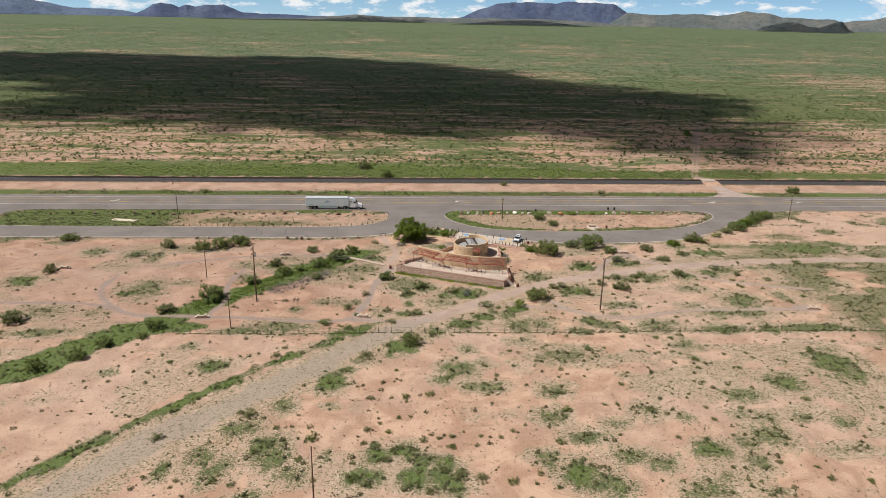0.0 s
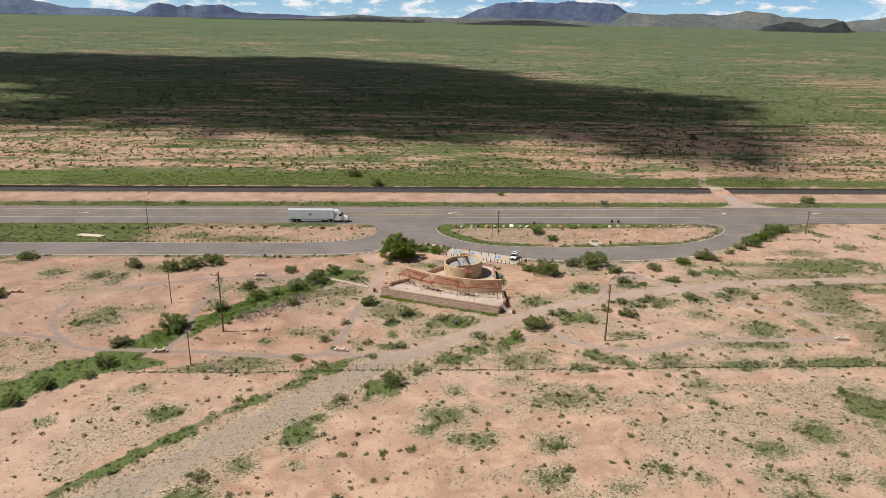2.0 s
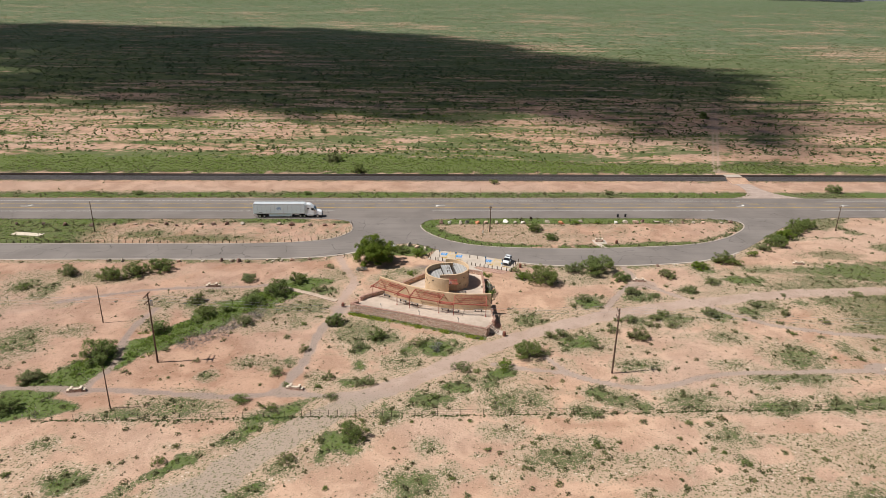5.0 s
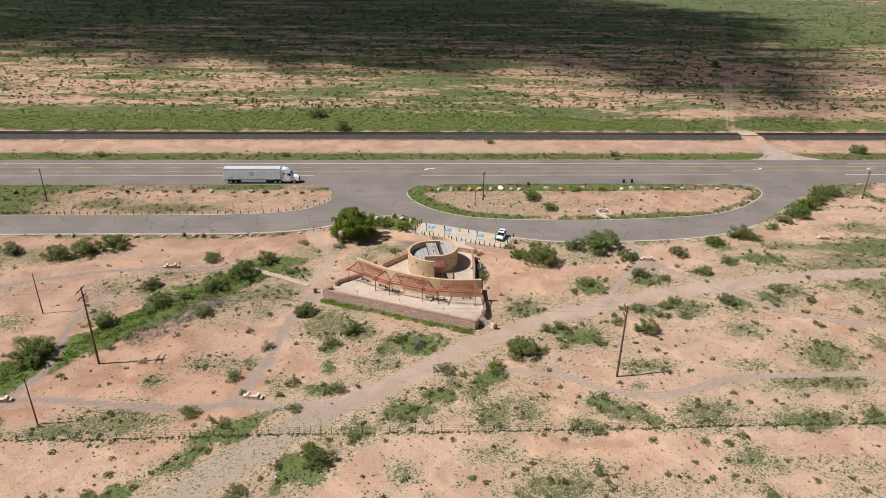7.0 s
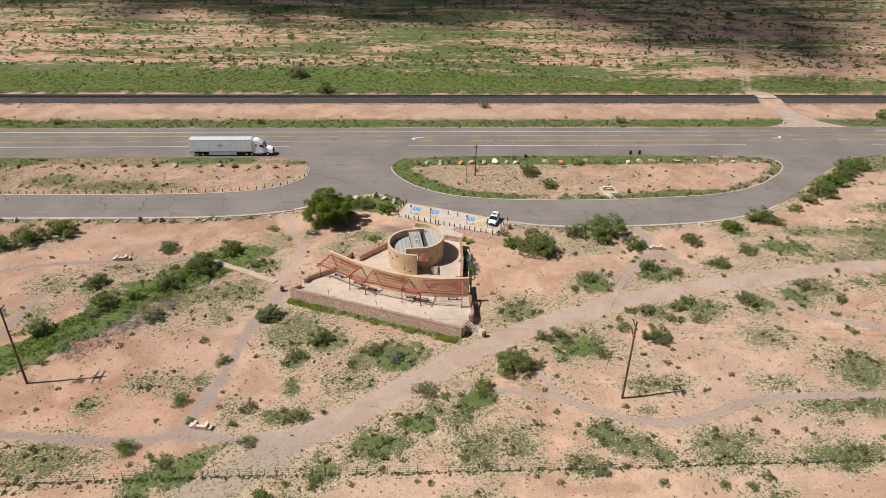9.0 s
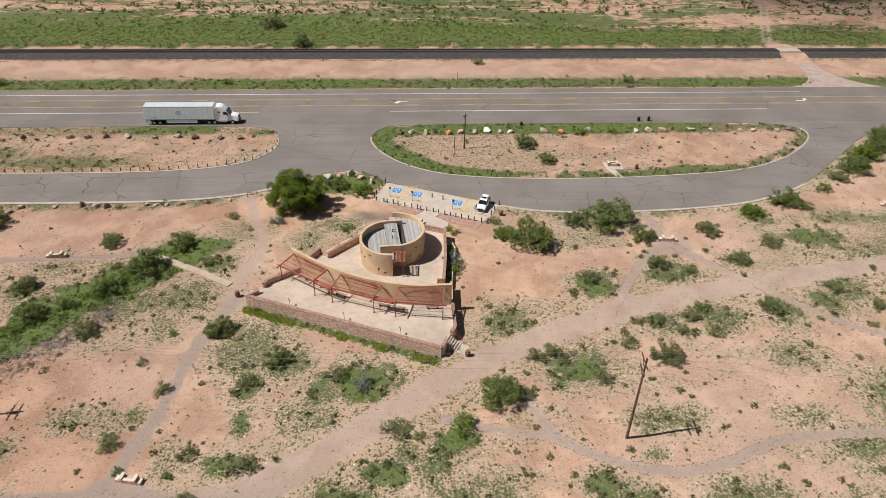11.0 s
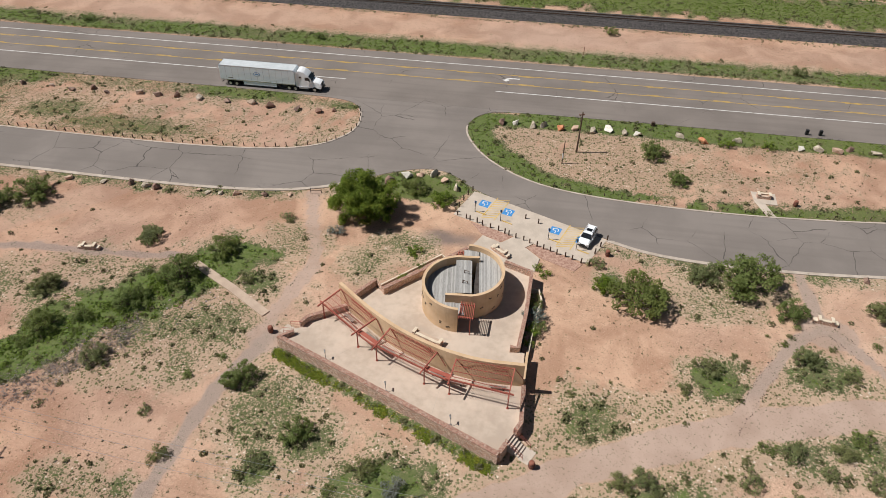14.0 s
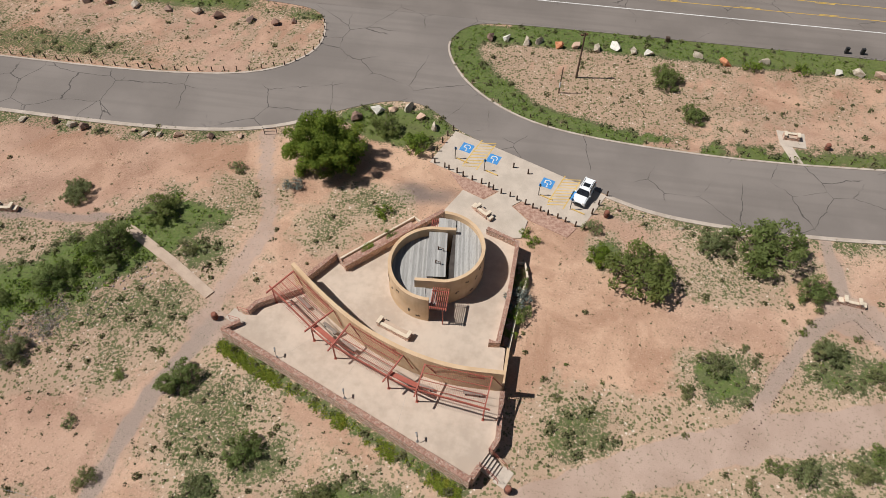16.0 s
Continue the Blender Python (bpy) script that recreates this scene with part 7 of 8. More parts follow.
random.seed(33)
NEAR = [(9.3, 203.2, 2.3, "green"), (14.0, 200.6, 2.2, "bright"), (46.7, 219.4, 2.7, "green"), (50, 212.2, 2.1, "green"), (59.3, 224.4, 1.5, "bright"), (66.3, 225, 1.4, "bright"),
        (41.8, 184, 4.1, "green"), (37.8, 186, 2.0, "bright"), (56.0, 189.6, 4.7, "green"), (50.6, 189.8, 2.6, "olive"), (61.1, 184.6, 2.4, "green"), (72.2, 186, 2.3, "olive")]
for x, y, r, k in NEAR:
    bush(x, y, r, k)
for x, y, r, k in ((89.9, 195, 3.2, "green"), (82.5, 191.6, 2.2, "bright"), (108.9, 206.5, 3.2, "green"), (115.2, 212.5, 2.8, "bright"), (122.5, 219, 3.4, "green"), (126.5, 222, 3, "green"), (111.8, 209.4, 2.6, "green"), (118.8, 215.4, 2.6, "green"), (104.6, 203.6, 2.0, "olive"), (99.5, 199.5, 1.8, "bright"),
                   (-24.9, 186, 2.0, "olive"), (-17.2, 178.6, 3.3, "green"), (-21.5, 174, 2.6, "green"), (-3.6, 164.4, 2.3, "green"), (-13.6, 184.8, 2.4, "green"), (-8.8, 180.2, 1.3, "olive"), (0.3, 191.3, 1.5, "blue")):
    bush(x, y, r, k)
for x, y, r, k in ((5.0, 158.2, 2.2, "green"), (12.4, 155.2, 1.7, "olive"), (16.2, 153.6, 1.5, "blue"), (20.0, 146.3, 1.9, "olive"), (32.6, 150.9, 3.0, "green"), (61.0, 177.2, 2.0, "olive"),
                   (74.2, 178, 1.9, "olive"), (49.0, 174.2, 1.9, "olive"), (55.5, 156.8, 2.4, "olive"), (73.8, 166.2, 2.0, "olive"), (85.6, 170.6, 1.7, "olive")):
    bush(x, y, r, k)
for x, y, r, k in ((1.4, 154.2, 1.5, "olive"), (-21.1, 164.6, 2.0, "olive"), (-33.4, 174.4, 2.0, "olive"), (-2.9, 143.9, 1.3, "olive"), (-8.3, 153.6, 1.3, "olive"), (-5.1, 281, 3.4, "green"),
                   (41.5, 267.4, 1.9, "green"), (36.6, 190.4, 1.4, "olive"), (-7.5, 193.3, 1.2, "olive"), (81.5, 182.8, 1.8, "olive"), (38.6, 157.6, 1.6, "olive"), (27.8, 146.4, 1.8, "bright")):
    bush(x, y, r, k)
for x, y, r, k in ((56.2, 164.2, 1.8, "olive"), (3.6, 141.8, 1.6, "olive"), (-44.3, 152.2, 4.2, "green"), (-96.4, 196.5, 2.8, "green"), (-56.2, 187.4, 3.0, "green"), (-46.4, 192.6, 3.5, "green"), (-50.9, 189.5, 3.2, "green"),
                   (-66.4, 190, 2.6, "olive"), (-83.5, 140, 3.2, "olive"), (-52.8, 144.5, 2.2, "olive"), (-25.4, 186.8, 1.5, "olive"), (-89.6, 170, 2.2, "olive")):
    bush(x, y, r, k)
for x, y, r, k in ((156.6, 257.5, 3, "green"), (-15.5, 298, 3.6, "olive"), (-59.7, 128, 2.0, "green"), (-53.3, 131.5, 1.6, "green"), (2.5, 127.4, 2.6, "green"), 
                   ):
    bush(x, y, r, k)
for x, y, r, k in ((-62.6, 122.4, 2.2, "green"), 
                   (-73, 254, 1.8, "green"), (-20, 254, 1.6, "green"), (78, 254.4, 1.9, "olive"), (30, 187.2, 1.0, "bright"), (29.0, 188.4, 0.9, "bright"), (46, 153.5, 1.5, "olive")):
    bush(x, y, r, k)
for x, y, r, k in ((41, 158.4, 1.7, "olive"), (36.2, 151.2, 1.5, "olive"), (51.5, 160, 1.4, "olive"), (90, 166, 1.5, "olive"), (12, 188.8, 1.2, "bright"),
                   (-37, 162, 2.2, "green"), (-30, 168.5, 2.4, "green"), (-26, 170.6, 1.8, "green"), (-52, 136, 2.4, "green"), (-68, 118, 2.4, "green")):
    bush(x, y, r, k)
for x, y, r, k in ((28.5, 176.2, 1.1, "bright"), (29.0, 178.6, 1.8, "blue"), (28.8, 180.6, 1.2, "green"), (28.3, 174.3, 0.8, "bright"), (29.0, 182.4, 0.8, "olive"), (29.4, 177.0, 1.2, "green"), (11.4, 183.2, 0.8, "bright"), (13.6, 185.4, 0.9, "green")):
    b = bush(x, y, r, k, "leafy planter shrub beside the stone wall")
    b.location.z = 0.35


def broad_tree(x, y, r, h):
    t = tagged(new("tree"), "broad bright green leafy tree with a rounded uneven crown", "tree")
    t.location = (x, y, 0)
    rng = np.random.RandomState(77)
    trunk = bmesh.new()
    cone(trunk, (0, 0, -0.1), (0.15, 0.1, 1.5), 0.34, 0.25, 10)
    lobes = []
    for k in range(96):
        a, q = k * 2.39996, math.sqrt((k + 0.5) / 96)
        z = h * rng.uniform(0.06, 0.93) * (1 - 0.50 * q * q)
        lobes.append((r * 0.8 * q * math.cos(a), r * 0.74 * q * math.sin(a), max(0.45, z), rng.uniform(0.5, 1.05)))
    lobes += [(0, 0, h * 0.42, r * 0.42), (r * 0.3, 0, h * 0.36, r * 0.36), (-r * 0.3, r * 0.1, h * 0.36, r * 0.36), (0, -r * 0.32, h * 0.34, r * 0.36), (0, r * 0.32, h * 0.36, r * 0.36)]
    for x0, y0, z0, _ in lobes[:16]:
        cone(trunk, (0.1, 0.1, 1.2), (x0 * 0.5, y0 * 0.5, max(1.6, z0 * 0.7)), 0.14, 0.08, 6)
        cone(trunk, (x0 * 0.5, y0 * 0.5, max(1.6, z0 * 0.7)), (x0, y0, z0), 0.08, 0.03, 6)
    part("trunk", trunk, M_BARK, t)
    v, f = leaf_quads(rng, 46000, lobes, 0.11)
    arrays("crown", v, f, M_LEAF_TREE, t)


broad_tree(3.2, 196.3, 6.0, 7.7)


def small_tree(x, y, r, h):
    t = tagged(new("tree"), "lone small dark tree beside the dirt track", "tree")
    t.location = (x, y, float(ground_z(x, y)))
    rng = np.random.RandomState(5)
    trunk = cone(bmesh.new(), (0, 0, -0.1), (0, 0, h * 0.6), 0.2, 0.08, 8)
    part("trunk", trunk, M_BARK, t)
    lobes = [(rng.uniform(-r, r) * 0.6, rng.uniform(-r, r) * 0.6, h * rng.uniform(0.35, 0.85), rng.uniform(0.7, 1.2)) for _ in range(12)]
    v, f = leaf_quads(rng, 1200, lobes, 0.3)
    arrays("crown", v, f, M_LEAF_A, t)


small_tree(166, 386, 2.6, 5.0)


def growth(name, X, Y, R, leaves, size, tall, material, seed, label, category):
    """Many low plants in one mesh."""
    rng = np.random.RandomState(seed)
    n = len(X)
    Z = ground_z(X, Y)
    k = np.repeat(np.arange(n), leaves)
    m = len(k)
    a, q = rng.uniform(0, 2 * math.pi, m), rng.uniform(0, 1, m) ** 0.62
    r = R[k]
    hz_ = rng.uniform(0.05, 1, m) * np.sqrt(np.maximum(0.05, 1 - q * q)) * tall
    c = np.stack([X[k] + r * q * np.cos(a), Y[k] + r * q * np.sin(a), Z[k] + r * hz_], -1)
    nor = np.stack([q * np.cos(a) - 0.2, q * np.sin(a), 0.85 + hz_ * 0], -1) + rng.normal(size=(m, 3)) * 0.55
    nor /= np.linalg.norm(nor, axis=1)[:, None]
    u = np.cross(nor, rng.normal(size=(m, 3)))
    u /= np.linalg.norm(u, axis=1)[:, None]
    w = np.cross(nor, u)
    s = (size * rng.uniform(0.6, 1.4, m) * (0.5 + 0.5 * r / R.mean()))[:, None]
    v = np.stack([c - u * s, c + w * s * 0.6, c + u * s, c - w * s * 0.6], 1).reshape(-1, 3)
    ob = arrays(name, v, np.arange(4 * m).reshape(m, 4), material)
    return tagged(ob, label, category, kind="stuff")


def free(X, Y):
    """Where plants may stand: off roads, buildings and trodden trails."""
    ok = ~inside(X, Y, deck_loop) & ~((Y > HWY_S - 0.2) & (Y < HWY_N + 0.2)) & ~((Y > 269) & (Y < 279.6))
    ok &= ~inside(X, Y, road_loop) | inside(X, Y, ISLE_W) | inside(X, Y, ISLE_E)
    ok &= ~inside(X, Y, [(15.6, 198), (18.2, 190), (24.5, 186.4), (29.4, 187.5), (36.5, 190), (39, 196), (18, 205)])
    ok &= ~inside(X, Y, [(119, 249), (126, 253), (129, 258), (129, 284), (134, 284), (138, 257), (147, 249)])
    ok &= off_line(X, Y, [(-16.8, 182.1), (-4.2, 174.5)]) > 0.7
    ok &= (np.hypot(X - 27.8, Y - 160.3) > 2.0) & (np.hypot(X + 0.8, Y - 171.5) > 1.6)
    return ok


rng = np.random.RandomState(2024)
X, Y = rng.uniform(-132, 165, 460000), rng.uniform(74, 300, 460000)
pa_, gr_, gv_, ch_, _, st_, _ = masks(X, Y)
ok = free(X, Y) & (pa_ < 0.3)
open_ = np.where((Y > 256) & (Y < 269), 0.3, 1.0) * np.where((Y > 185) & (Y < 200), 0.5, 1.0)
mat_ = ease(np.clip(gr_, 0, 1) + (fbm(X * 0.8, Y * 0.8, 67, 3) - 0.5) * 0.9, 0.2, 0.85)
lush = ease(gr_, 0.72, 0.98)
south = ease(Y, 160, 140)
pick = ok & (rng.rand(len(X)) < open_ * (0.0022 + 0.002 * south + 0.006 * st_ + 0.050 * mat_ * (1 - 0.7 * lush)))
growth("scrub", X[pick], Y[pick], rng.uniform(0.22, 0.60, pick.sum()) * rng.uniform(0.7, 1.15, pick.sum()), 30, 0.125, 0.95, M_SCRUB, 1, "scattered low olive scrub over the pinkish soil", "scrub")
pick = free(X, Y) & (rng.rand(len(X)) < (1 - np.clip(pa_, 0, 0.99 - 0.36 * ease(Y, 142, 132))) * open_ * (0.016 + 0.012 * south + 0.085 * st_ + 0.30 * mat_ * (1 - 0.75 * lush)))
growth("herbs", X[pick], Y[pick], rng.uniform(0.09, 0.25, pick.sum()), 5, 0.098, 0.7, M_HERB, 2, "tiny grey-green desert herbs dotted over the soil", "herbs")
pick = ok & (rng.rand(len(X)) < 0.17 * lush + 0.05 * ease(gr_, 0.5, 0.9))
growth("grass", X[pick], Y[pick], rng.uniform(0.2, 0.5, pick.sum()), 9, 0.11, 0.32, M_GRASS, 3, "fresh green grass and weeds in hollows and along verges", "grass")
pick = ok & (rng.rand(len(X)) < 0.006 + 0.014 * st_)
growth("dry_grass", X[pick], Y[pick], rng.uniform(0.12, 0.3, pick.sum()), 8, 0.07, 0.7, M_DRY, 4, "thin dry straw-coloured tufts on the soil", "grass")
for k in range(9):
    q = WASH[int(len(WASH) * (0.08 + 0.9 * random.random())) - 1]
    x, y = q[0] + random.uniform(-3.2, 3.2), q[1] + random.uniform(-2.5, 2.5)
    if off_line(np.float64(x), np.float64(y), [(-16.8, 182.1), (-4.2, 174.5)]) > 1.8:
        bush(x, y, random.uniform(0.7, 1.4), random.choice(("green", "bright", "bright")), tall=0.8)
# single shrubs, from the southern flat to the trails
for x, y, r in ((-32.2, 84.4, 0.6), (-27.1, 84.4, 0.9), (-24.2, 83.4, 0.7), (-15.4, 88.8, 0.9), (-7.2, 87.7, 0.6), (-6.8, 84.1, 1.2), (-4.8, 82.5, 1.1), (-2.2, 88.6, 1), (1.2, 81.7, 0.9), (4.5, 80.9, 1.1), (6.5, 85.5, 1), (9, 83.9, 1.2), (11.9, 83.2, 1.2), (16.6, 82.6, 1), (20.8, 84.4, 0.7), (22.9, 81.1, 0.6), (51.4, 80.4, 0.6), (53.2, 81.4, 0.5), (58.3, 85.9, 0.7), (63.5, 84.5, 0.6), (64.2, 81.8, 0.8), (69.8, 80.8, 0.8), (-39.7, 104.9, 0.6), (-38.3, 94.9, 1.3), (-25.7, 101.4, 1.6), (-22.6, 91.1, 1), (-20.5, 93, 1), (-20.2, 97.5, 0.8), (-13.9, 94.5, 1.3), (-5.8, 92.7, 0.7), (-5.2, 96.4, 0.9), (-3.9, 91.6, 1.2)):
    bush(x, y, r, random.choice(("olive", "olive", "green")), tall=0.8)
for x, y, r in ((-3.4, 98.5, 0.5), (-1.9, 95.9, 0.7), (-0.3, 100.1, 0.7), (-0, 91.6, 0.9), (1.7, 100.3, 0.5), (3.7, 93.5, 0.9), (6.3, 93.9, 0.6), (8, 91.5, 0.8), (8.4, 94.3, 0.7), (13, 94.2, 0.5), (16.2, 93.8, 0.6), (18.4, 95.4, 0.6), (25.6, 92, 1.1), (28.7, 101.3, 1.2), (35.9, 103, 0.6), (38.2, 102.9, 0.7), (43.5, 101, 1), (45.1, 92.6, 0.6), (45.9, 99.9, 0.6), (53.3, 97.8, 0.7), (53.4, 101.6, 0.6), (59.8, 101.3, 0.7), (72.8, 103.6, 1), (85.2, 101, 0.7), (-14.1, 116.2, 0.5), (-5.4, 106.1, 0.9), (-1.5, 106.4, 0.5), (-0.8, 116.3, 0.6), (1, 106.3, 1), (5.4, 107.2, 1), (15.6, 106.9, 0.6), (16.4, 117.5, 0.7)):
    bush(x, y, r, random.choice(("olive", "olive", "green")), tall=0.8)
for x, y, r in ((18.2, 114.1, 0.7), (28.5, 107.2, 1.1), (31, 116.1, 0.8), (40.9, 109.8, 0.7), (57.9, 115.5, 0.7), (58.7, 118.9, 1), (66, 115.3, 0.7), (-44.3, 120.5, 0.9), (-24.6, 122.2, 1.2), (-23.2, 125.8, 0.7), (-7, 122.2, 1.5), (-2.4, 126.5, 0.9), (3.4, 131.2, 0.7), (6.8, 131.2, 1.4), (11.1, 130.9, 0.5), (18.7, 131, 0.4), (20.3, 130.6, 0.5), (22.1, 123.5, 0.7), (26.8, 119.4, 0.6), (27.3, 123.8, 0.5), (29.1, 124.7, 0.6), (33.8, 122.5, 0.6), (38.5, 123.7, 1), (39, 122.3, 0.6), (40.5, 131.3, 1.1), (42, 124.7, 0.6), (47.2, 123.3, 0.6), (47.4, 129.5, 0.8), (51.5, 125.3, 0.6), (52.7, 122.4, 0.6), (54.4, 128.8, 0.8), (55.7, 122.7, 0.5)):
    bush(x, y, r, random.choice(("olive", "olive", "green")), tall=0.8)
for x, y, r in ((56.8, 121.7, 0.6), (57.4, 128.5, 0.9), (60, 130, 0.9), (65.9, 121.5, 0.6), (70.5, 121.6, 0.6), (71, 119.4, 0.7), (84.3, 121.8, 1.3), (99.5, 122.5, 0.9), (-14.2, 142.1, 0.5), (-12.2, 145.7, 1.6), (-11.6, 135.2, 1.3), (-9.9, 141.9, 0.8), (-4.3, 141, 0.8), (-2.1, 137.9, 1.3), (11.2, 136.3, 0.5), (14.5, 133.1, 0.7), (14.9, 137.5, 0.9), (17.6, 140.8, 0.8), (22.8, 145, 0.9), (24.3, 134.4, 0.9), (34.9, 139.5, 0.5), (37.3, 141.9, 0.6), (39.4, 139.3, 0.6), (46.5, 142.3, 0.6), (62.9, 139.2, 0.8), (73.9, 138.4, 0.7), (-12.2, 158.7, 0.9), (9.8, 152.4, 0.8), (41.8, 156.6, 0.9), (43.5, 158.3, 0.7), (45.1, 158.9, 0.4), (49.4, 160.3, 0.6)):
    bush(x, y, r, random.choice(("olive", "olive", "green")), tall=0.8)
for x, y, r in ((75.7, 158.7, 0.8), (81.3, 155.8, 0.6), (86.9, 157.1, 0.9), (89.9, 147.9, 0.6), (91.8, 155.9, 0.8), (-9.8, 164, 0.8), (-6.8, 167, 0.6), (33.3, 168.2, 0.6), (34.3, 172, 0.3), (37.9, 170.5, 0.3), (45.8, 166.1, 0.4), (46.2, 170.5, 1.1), (51.5, 162.5, 0.6), (53.9, 164.1, 1.1), (59.9, 161.6, 1.4), (61.9, 164.8, 1.7), (64, 161.8, 1.7), (64.2, 166.7, 1.6), (65.4, 174.9, 1.3), (80.2, 163.8, 0.6), (87.1, 162.2, 1), (96.3, 162.1, 1.2), (52.6, 176.6, 0.6), (57.2, 180.6, 0.4), (59, 179.6, 0.6), (60, 180.8, 0.6), (64.6, 179.6, 0.6), (69.9, 180.6, 0.8), (94.7, 175.1, 0.9)):
    bush(x, y, r, random.choice(("olive", "olive", "green")), tall=0.8)
for x, y, r in ((-72.2, 182.2, 1.8), (-16.7, 137.5, 1.8), (-38.3, 147, 0.8), (-30.2, 144.8, 0.5), (-27.2, 196.8, 1), (-27, 150.2, 0.7), (-33.6, 154.1, 1.1), (111.6, 175.4, 1.6), (116.7, 171.9, 1.5), (99.9, 151.2, 0.8), (94.4, 147.3, 0.7), (92.8, 193.7, 1.9)):
    bush(x, y, r, random.choice(("olive", "green")), tall=0.85)
# broken grey stones along the southern side of the wash
n = 4200
X, Y = rng.uniform(-60, -10, n), rng.uniform(132, 182, n)
d = off_line(X, Y, WASH)
side = off_line(X - 1.5, Y + 1.5, WASH) < off_line(X + 1.5, Y - 1.5, WASH)
pick = side & (d > 2.5) & (d < 7.5) & free(X, Y) & (rng.rand(n) < 1.3 * ease(fbm(X * 0.22, Y * 0.22, 37, 3), 0.40, 0.60))
sx, sy, n = X[pick], Y[pick], int(pick.sum())
r = rng.uniform(0.06, 0.22, n) * rng.uniform(0.5, 1.0, n)
turn = rng.uniform(0, 2 * math.pi, n)
shape = np.array([(1, 0, 0.1), (0.2, 0.85, 0.2), (-0.9, 0.3, 0.1), (-0.3, -0.8, 0.25), (0.15, 0.1, 0.75), (-0.1, 0.0, -0.4)])
bits = shape[None] * rng.uniform(0.7, 1.25, (n, 6, 1)) * r[:, None, None]
px = bits[:, :, 0] * np.cos(turn)[:, None] - bits[:, :, 1] * np.sin(turn)[:, None] + sx[:, None]
py = bits[:, :, 0] * np.sin(turn)[:, None] + bits[:, :, 1] * np.cos(turn)[:, None] + sy[:, None]
pz = bits[:, :, 2] + ground_z(sx, sy)[:, None]
tri_ = np.array([(0, 1, 4), (1, 2, 4), (2, 3, 4), (3, 0, 4), (1, 0, 5), (2, 1, 5), (3, 2, 5), (0, 3, 5)])
faces = (tri_[None] + 6 * np.arange(n)[:, None, None]).reshape(-1, 3)
tagged(arrays("wash_stones", np.stack([px, py, pz], -1).reshape(-1, 3), faces, M_CHIP), "broken grey stones strewn along the green wash", "stones", kind="stuff")
# small stones set along both sides of the two graded trails
sx, sy = [], []
for line, wide in ((TRAILS[2], 0.62), (TRAILS[4], 0.66)):
    for x, y, turn in along(line, 0.32):
        turn = radians(turn)
        for side in (-1, 1):
            if rng.rand() < 0.7:
                g = wide + 0.14 + rng.normal(0, 0.09)
                sx.append(x - side * g * math.sin(turn) + rng.normal(0, 0.07))
                sy.append(y + side * g * math.cos(turn))
sx, sy = np.array(sx), np.array(sy)
n = len(sx)
bits = shape[None] * rng.uniform(0.7, 1.25, (n, 6, 1)) * rng.uniform(0.05, 0.13, n)[:, None, None]
turn = rng.uniform(0, 2 * math.pi, n)
px = bits[:, :, 0] * np.cos(turn)[:, None] - bits[:, :, 1] * np.sin(turn)[:, None] + sx[:, None]
py = bits[:, :, 0] * np.sin(turn)[:, None] + bits[:, :, 1] * np.cos(turn)[:, None] + sy[:, None]
pz = bits[:, :, 2] + ground_z(sx, sy)[:, None] + 0.02
faces = (tri_[None] + 6 * np.arange(n)[:, None, None]).reshape(-1, 3)
tagged(arrays("trail_stones", np.stack([px, py, pz], -1).reshape(-1, 3), faces, M_EDGING), "small dark stones lining the graded trails", "stones", kind="stuff")
# thick weeds at the foot of the terrace wall
f = rng.rand(1500)
f = f[rng.rand(1500) < 0.05 + 0.6 * ease(fbm(f * 11.0, f * 0 + 2.0, 19, 3), 0.42, 0.60)]
n = len(f)
growth("weeds", -1.1 + 26.4 * f + rng.uniform(-0.3, 0.3, n), 169.05 - 11.5 * f + rng.uniform(-0.95, 0.3, n), rng.uniform(0.14, 0.42, n), 24, 0.08, 0.32, M_WEED, 6, "thick green weeds along the foot of the stone wall", "weeds")
# brush caught along the wire fence
n = 1000
f = rng.rand(n)
fx = -47 + 159 * f
growth("fence_brush", fx, 132.75 - 1.1 * f + rng.normal(0, 0.16, n), rng.uniform(0.08, 0.22, n), 14, 0.065, 1.0, M_PLAIN_SHRUB, 8, "dark dry brush caught along the wire fence", "brush")
# thicket in the bed of the upper wash
n = 300
q = np.array(WASH)[rng.randint(int(len(WASH) * 0.50), int(len(WASH) * 0.95), n)]
tx, ty = q[:, 0] + rng.normal(0, 1.9, n), q[:, 1] + rng.normal(0, 1.9, n)
keep = free(tx, ty) & (off_line(tx, ty, TRAILS[10]) > 1.4)
growth("thicket", tx[keep], ty[keep], rng.uniform(0.35, 0.95, n)[keep], 26, 0.15, 0.42, M_GRASS, 16, "low dense green thicket filling the bed of the wash", "thicket")
# grass beside the railway
n = 9000
tx, ty = rng.uniform(-270, 250, n), rng.uniform(280, 308, n)
keep = (rng.rand(n) < ease(masks(tx, ty)[1], 0.5, 0.95)) & ((np.abs(tx - 130) > 6) | (ty > 288))
growth("railway_grass", tx[keep], ty[keep], rng.uniform(0.3, 0.7, n)[keep], 6, 0.17, 0.4, M_GRASS, 17, "bright green grass strip beside the railway", "grass")
n = 1500
tx = rng.uniform(-230, 220, n)
keep = np.abs(tx - 129.5) > 4
growth("bank_weeds", tx[keep], (270.2 + rng.normal(0, 0.5, n))[keep], rng.uniform(0.15, 0.45, n)[keep], 8, 0.12, 0.8, M_SCRUB, 18, "dull weeds along the foot of the railway bank", "weeds")
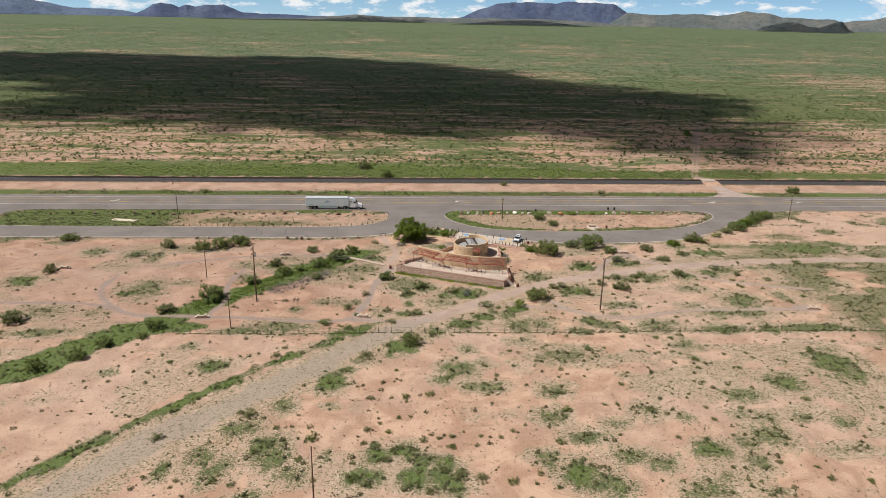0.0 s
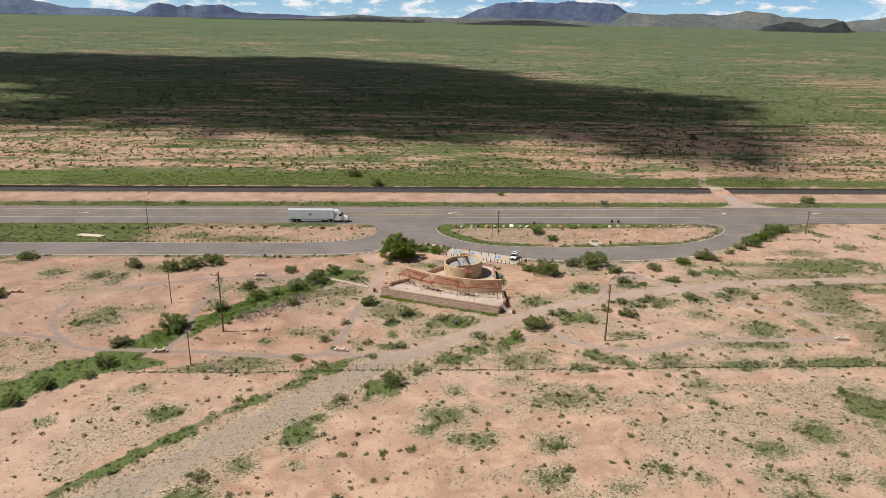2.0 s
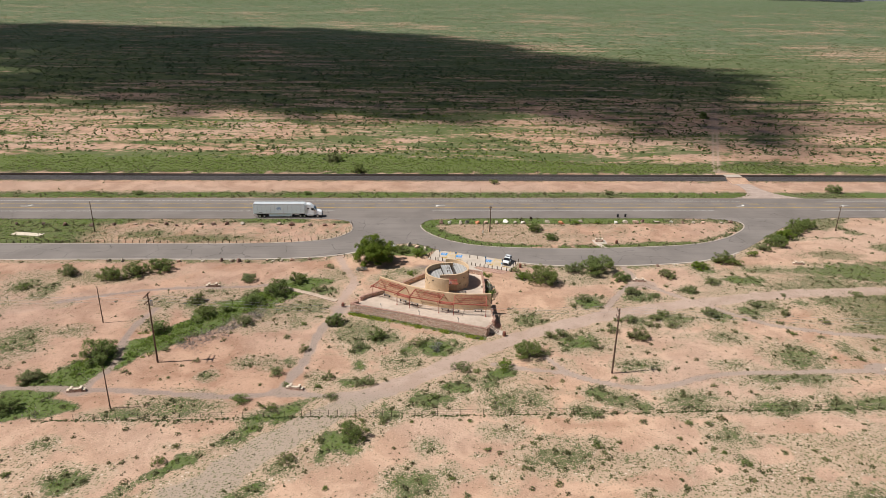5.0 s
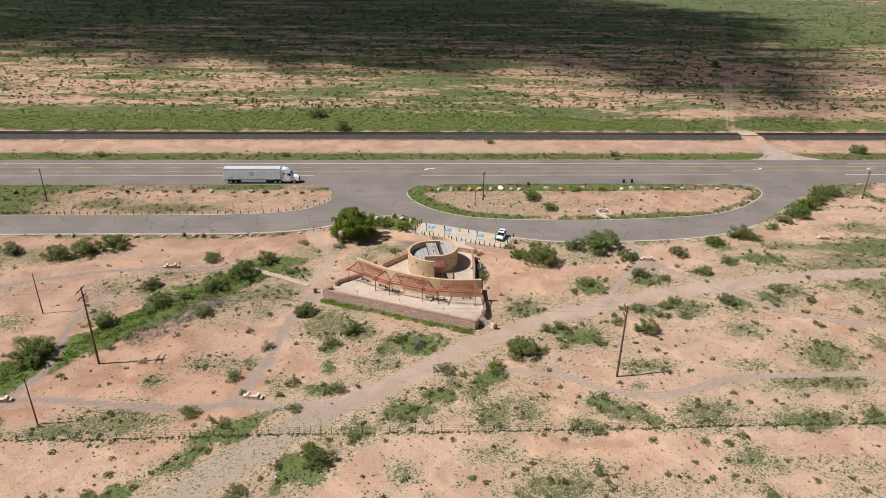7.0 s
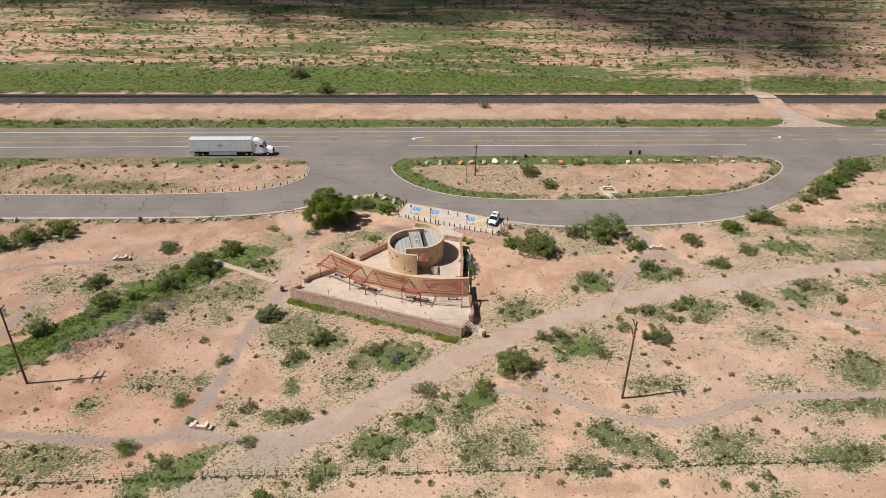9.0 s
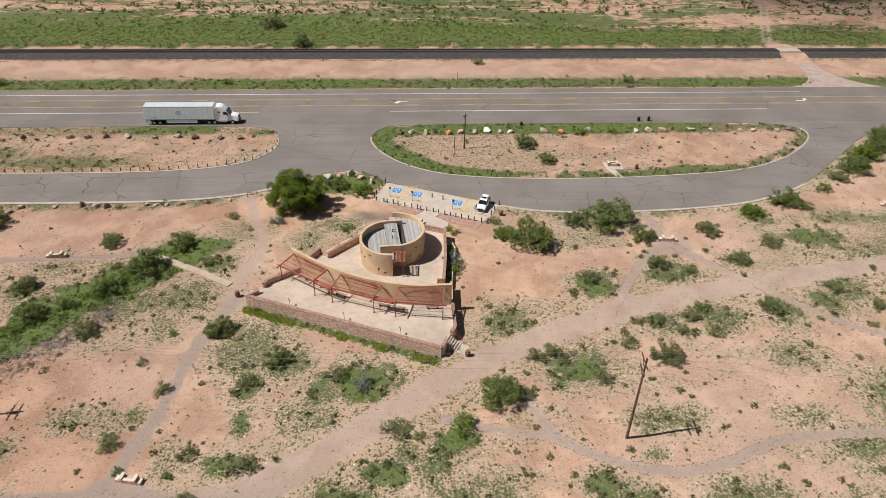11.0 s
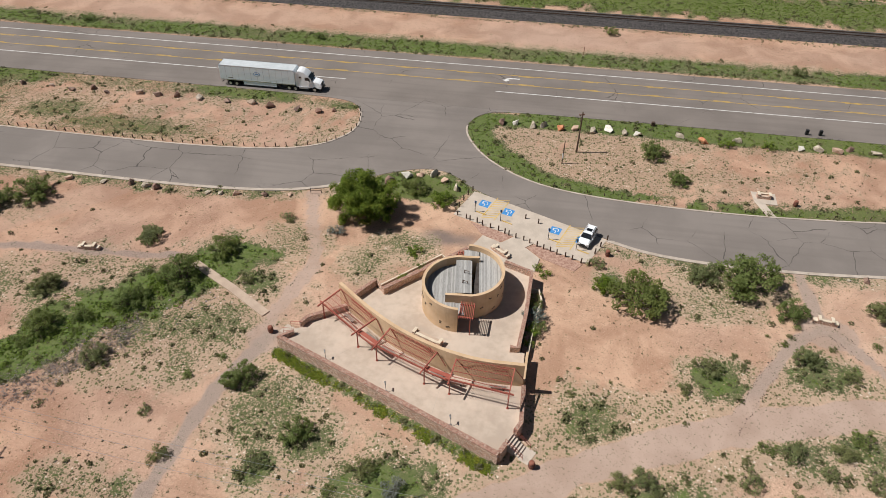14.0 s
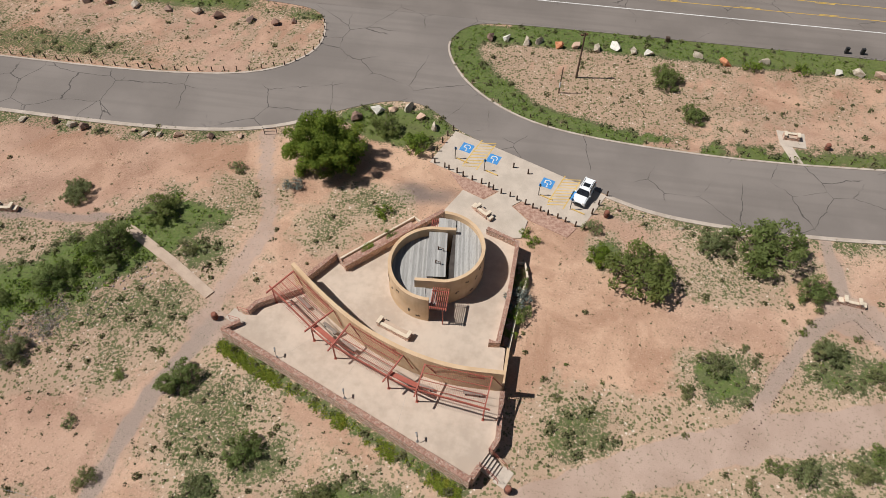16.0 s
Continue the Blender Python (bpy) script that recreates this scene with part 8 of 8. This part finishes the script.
# dead grey brush on the southern bank of the wash
n = 1000
f = rng.rand(n)
bx, by = -31.5 + 13.5 * f, 155.6 + 14.6 * f
side = rng.normal(0, 1.7, n)
keep = rng.rand(n) < ease(fbm(bx * 0.3 + side * 0.3, by * 0.3, 39, 3), 0.36, 0.58)
growth("dead_brush", (bx + side * 0.72)[keep], (by - side * 0.69)[keep], rng.uniform(0.15, 0.45, n)[keep], 9, 0.07, 1.0, M_DEAD, 12, "tangled grey dead brush along the green wash", "brush")
# the plain beyond the railway
n = 120000
Y = 283 + 2700 * rng.rand(n) ** 2.1
X = 30 + Y * 0.10 + rng.uniform(-1, 1, n) * (90 + Y * 0.72)
band = fbm(X * 0.009, Y * 0.085, 81, 4) + 0.12 * (fbm(X * 0.004, Y * 0.004, 85, 3) - 0.5)
pick = (rng.rand(n) < 0.10 + 0.62 * ease(band, 0.47, 0.62)) & (off_line(X, Y, FAR_TRACK) > np.where(Y < 420, 2.6, 0.8)) & (Y > 300 - 8 * ease(X, 0, 110))
size = rng.uniform(0.35, 1.0, n) * (1 + Y / 1300)
first = pick & (Y < 430) & (rng.rand(n) < 0.7)
mid = pick & ~first & (Y < 800)
far = pick & (Y >= 800)
growth("plain_grass", X[first], Y[first], size[first] * 0.8, 8, 0.30, 0.30, M_GRASS, 9, "bright green grass clumps in bands across the plain", "grass")
growth("plain_scrub", X[mid], Y[mid], size[mid], 7, 0.38, 0.7, M_PLAIN_SHRUB, 7, "low scrub in broken bands across the plain", "scrub")
growth("plain_scrub", X[far], Y[far], size[far], 3, 0.65, 0.7, M_PLAIN_SHRUB, 10, "low scrub in broken bands across the far plain", "scrub")
n = 15000
Y = 312 + 2300 * rng.rand(n) ** 1.4
X = 30 + Y * 0.10 + rng.uniform(-1, 1, n) * (90 + Y * 0.72)
keep = off_line(X, Y, FAR_TRACK) > np.where(Y < 420, 3.0, 1.0)
growth("plain_bushes", X[keep], Y[keep], rng.uniform(0.6, 1.5, n)[keep] * (1 + Y[keep] / 2200), 6, 0.58, 1.0, M_PLAIN_BUSH, 14, "single dark bushes dotted over the plain", "bush")
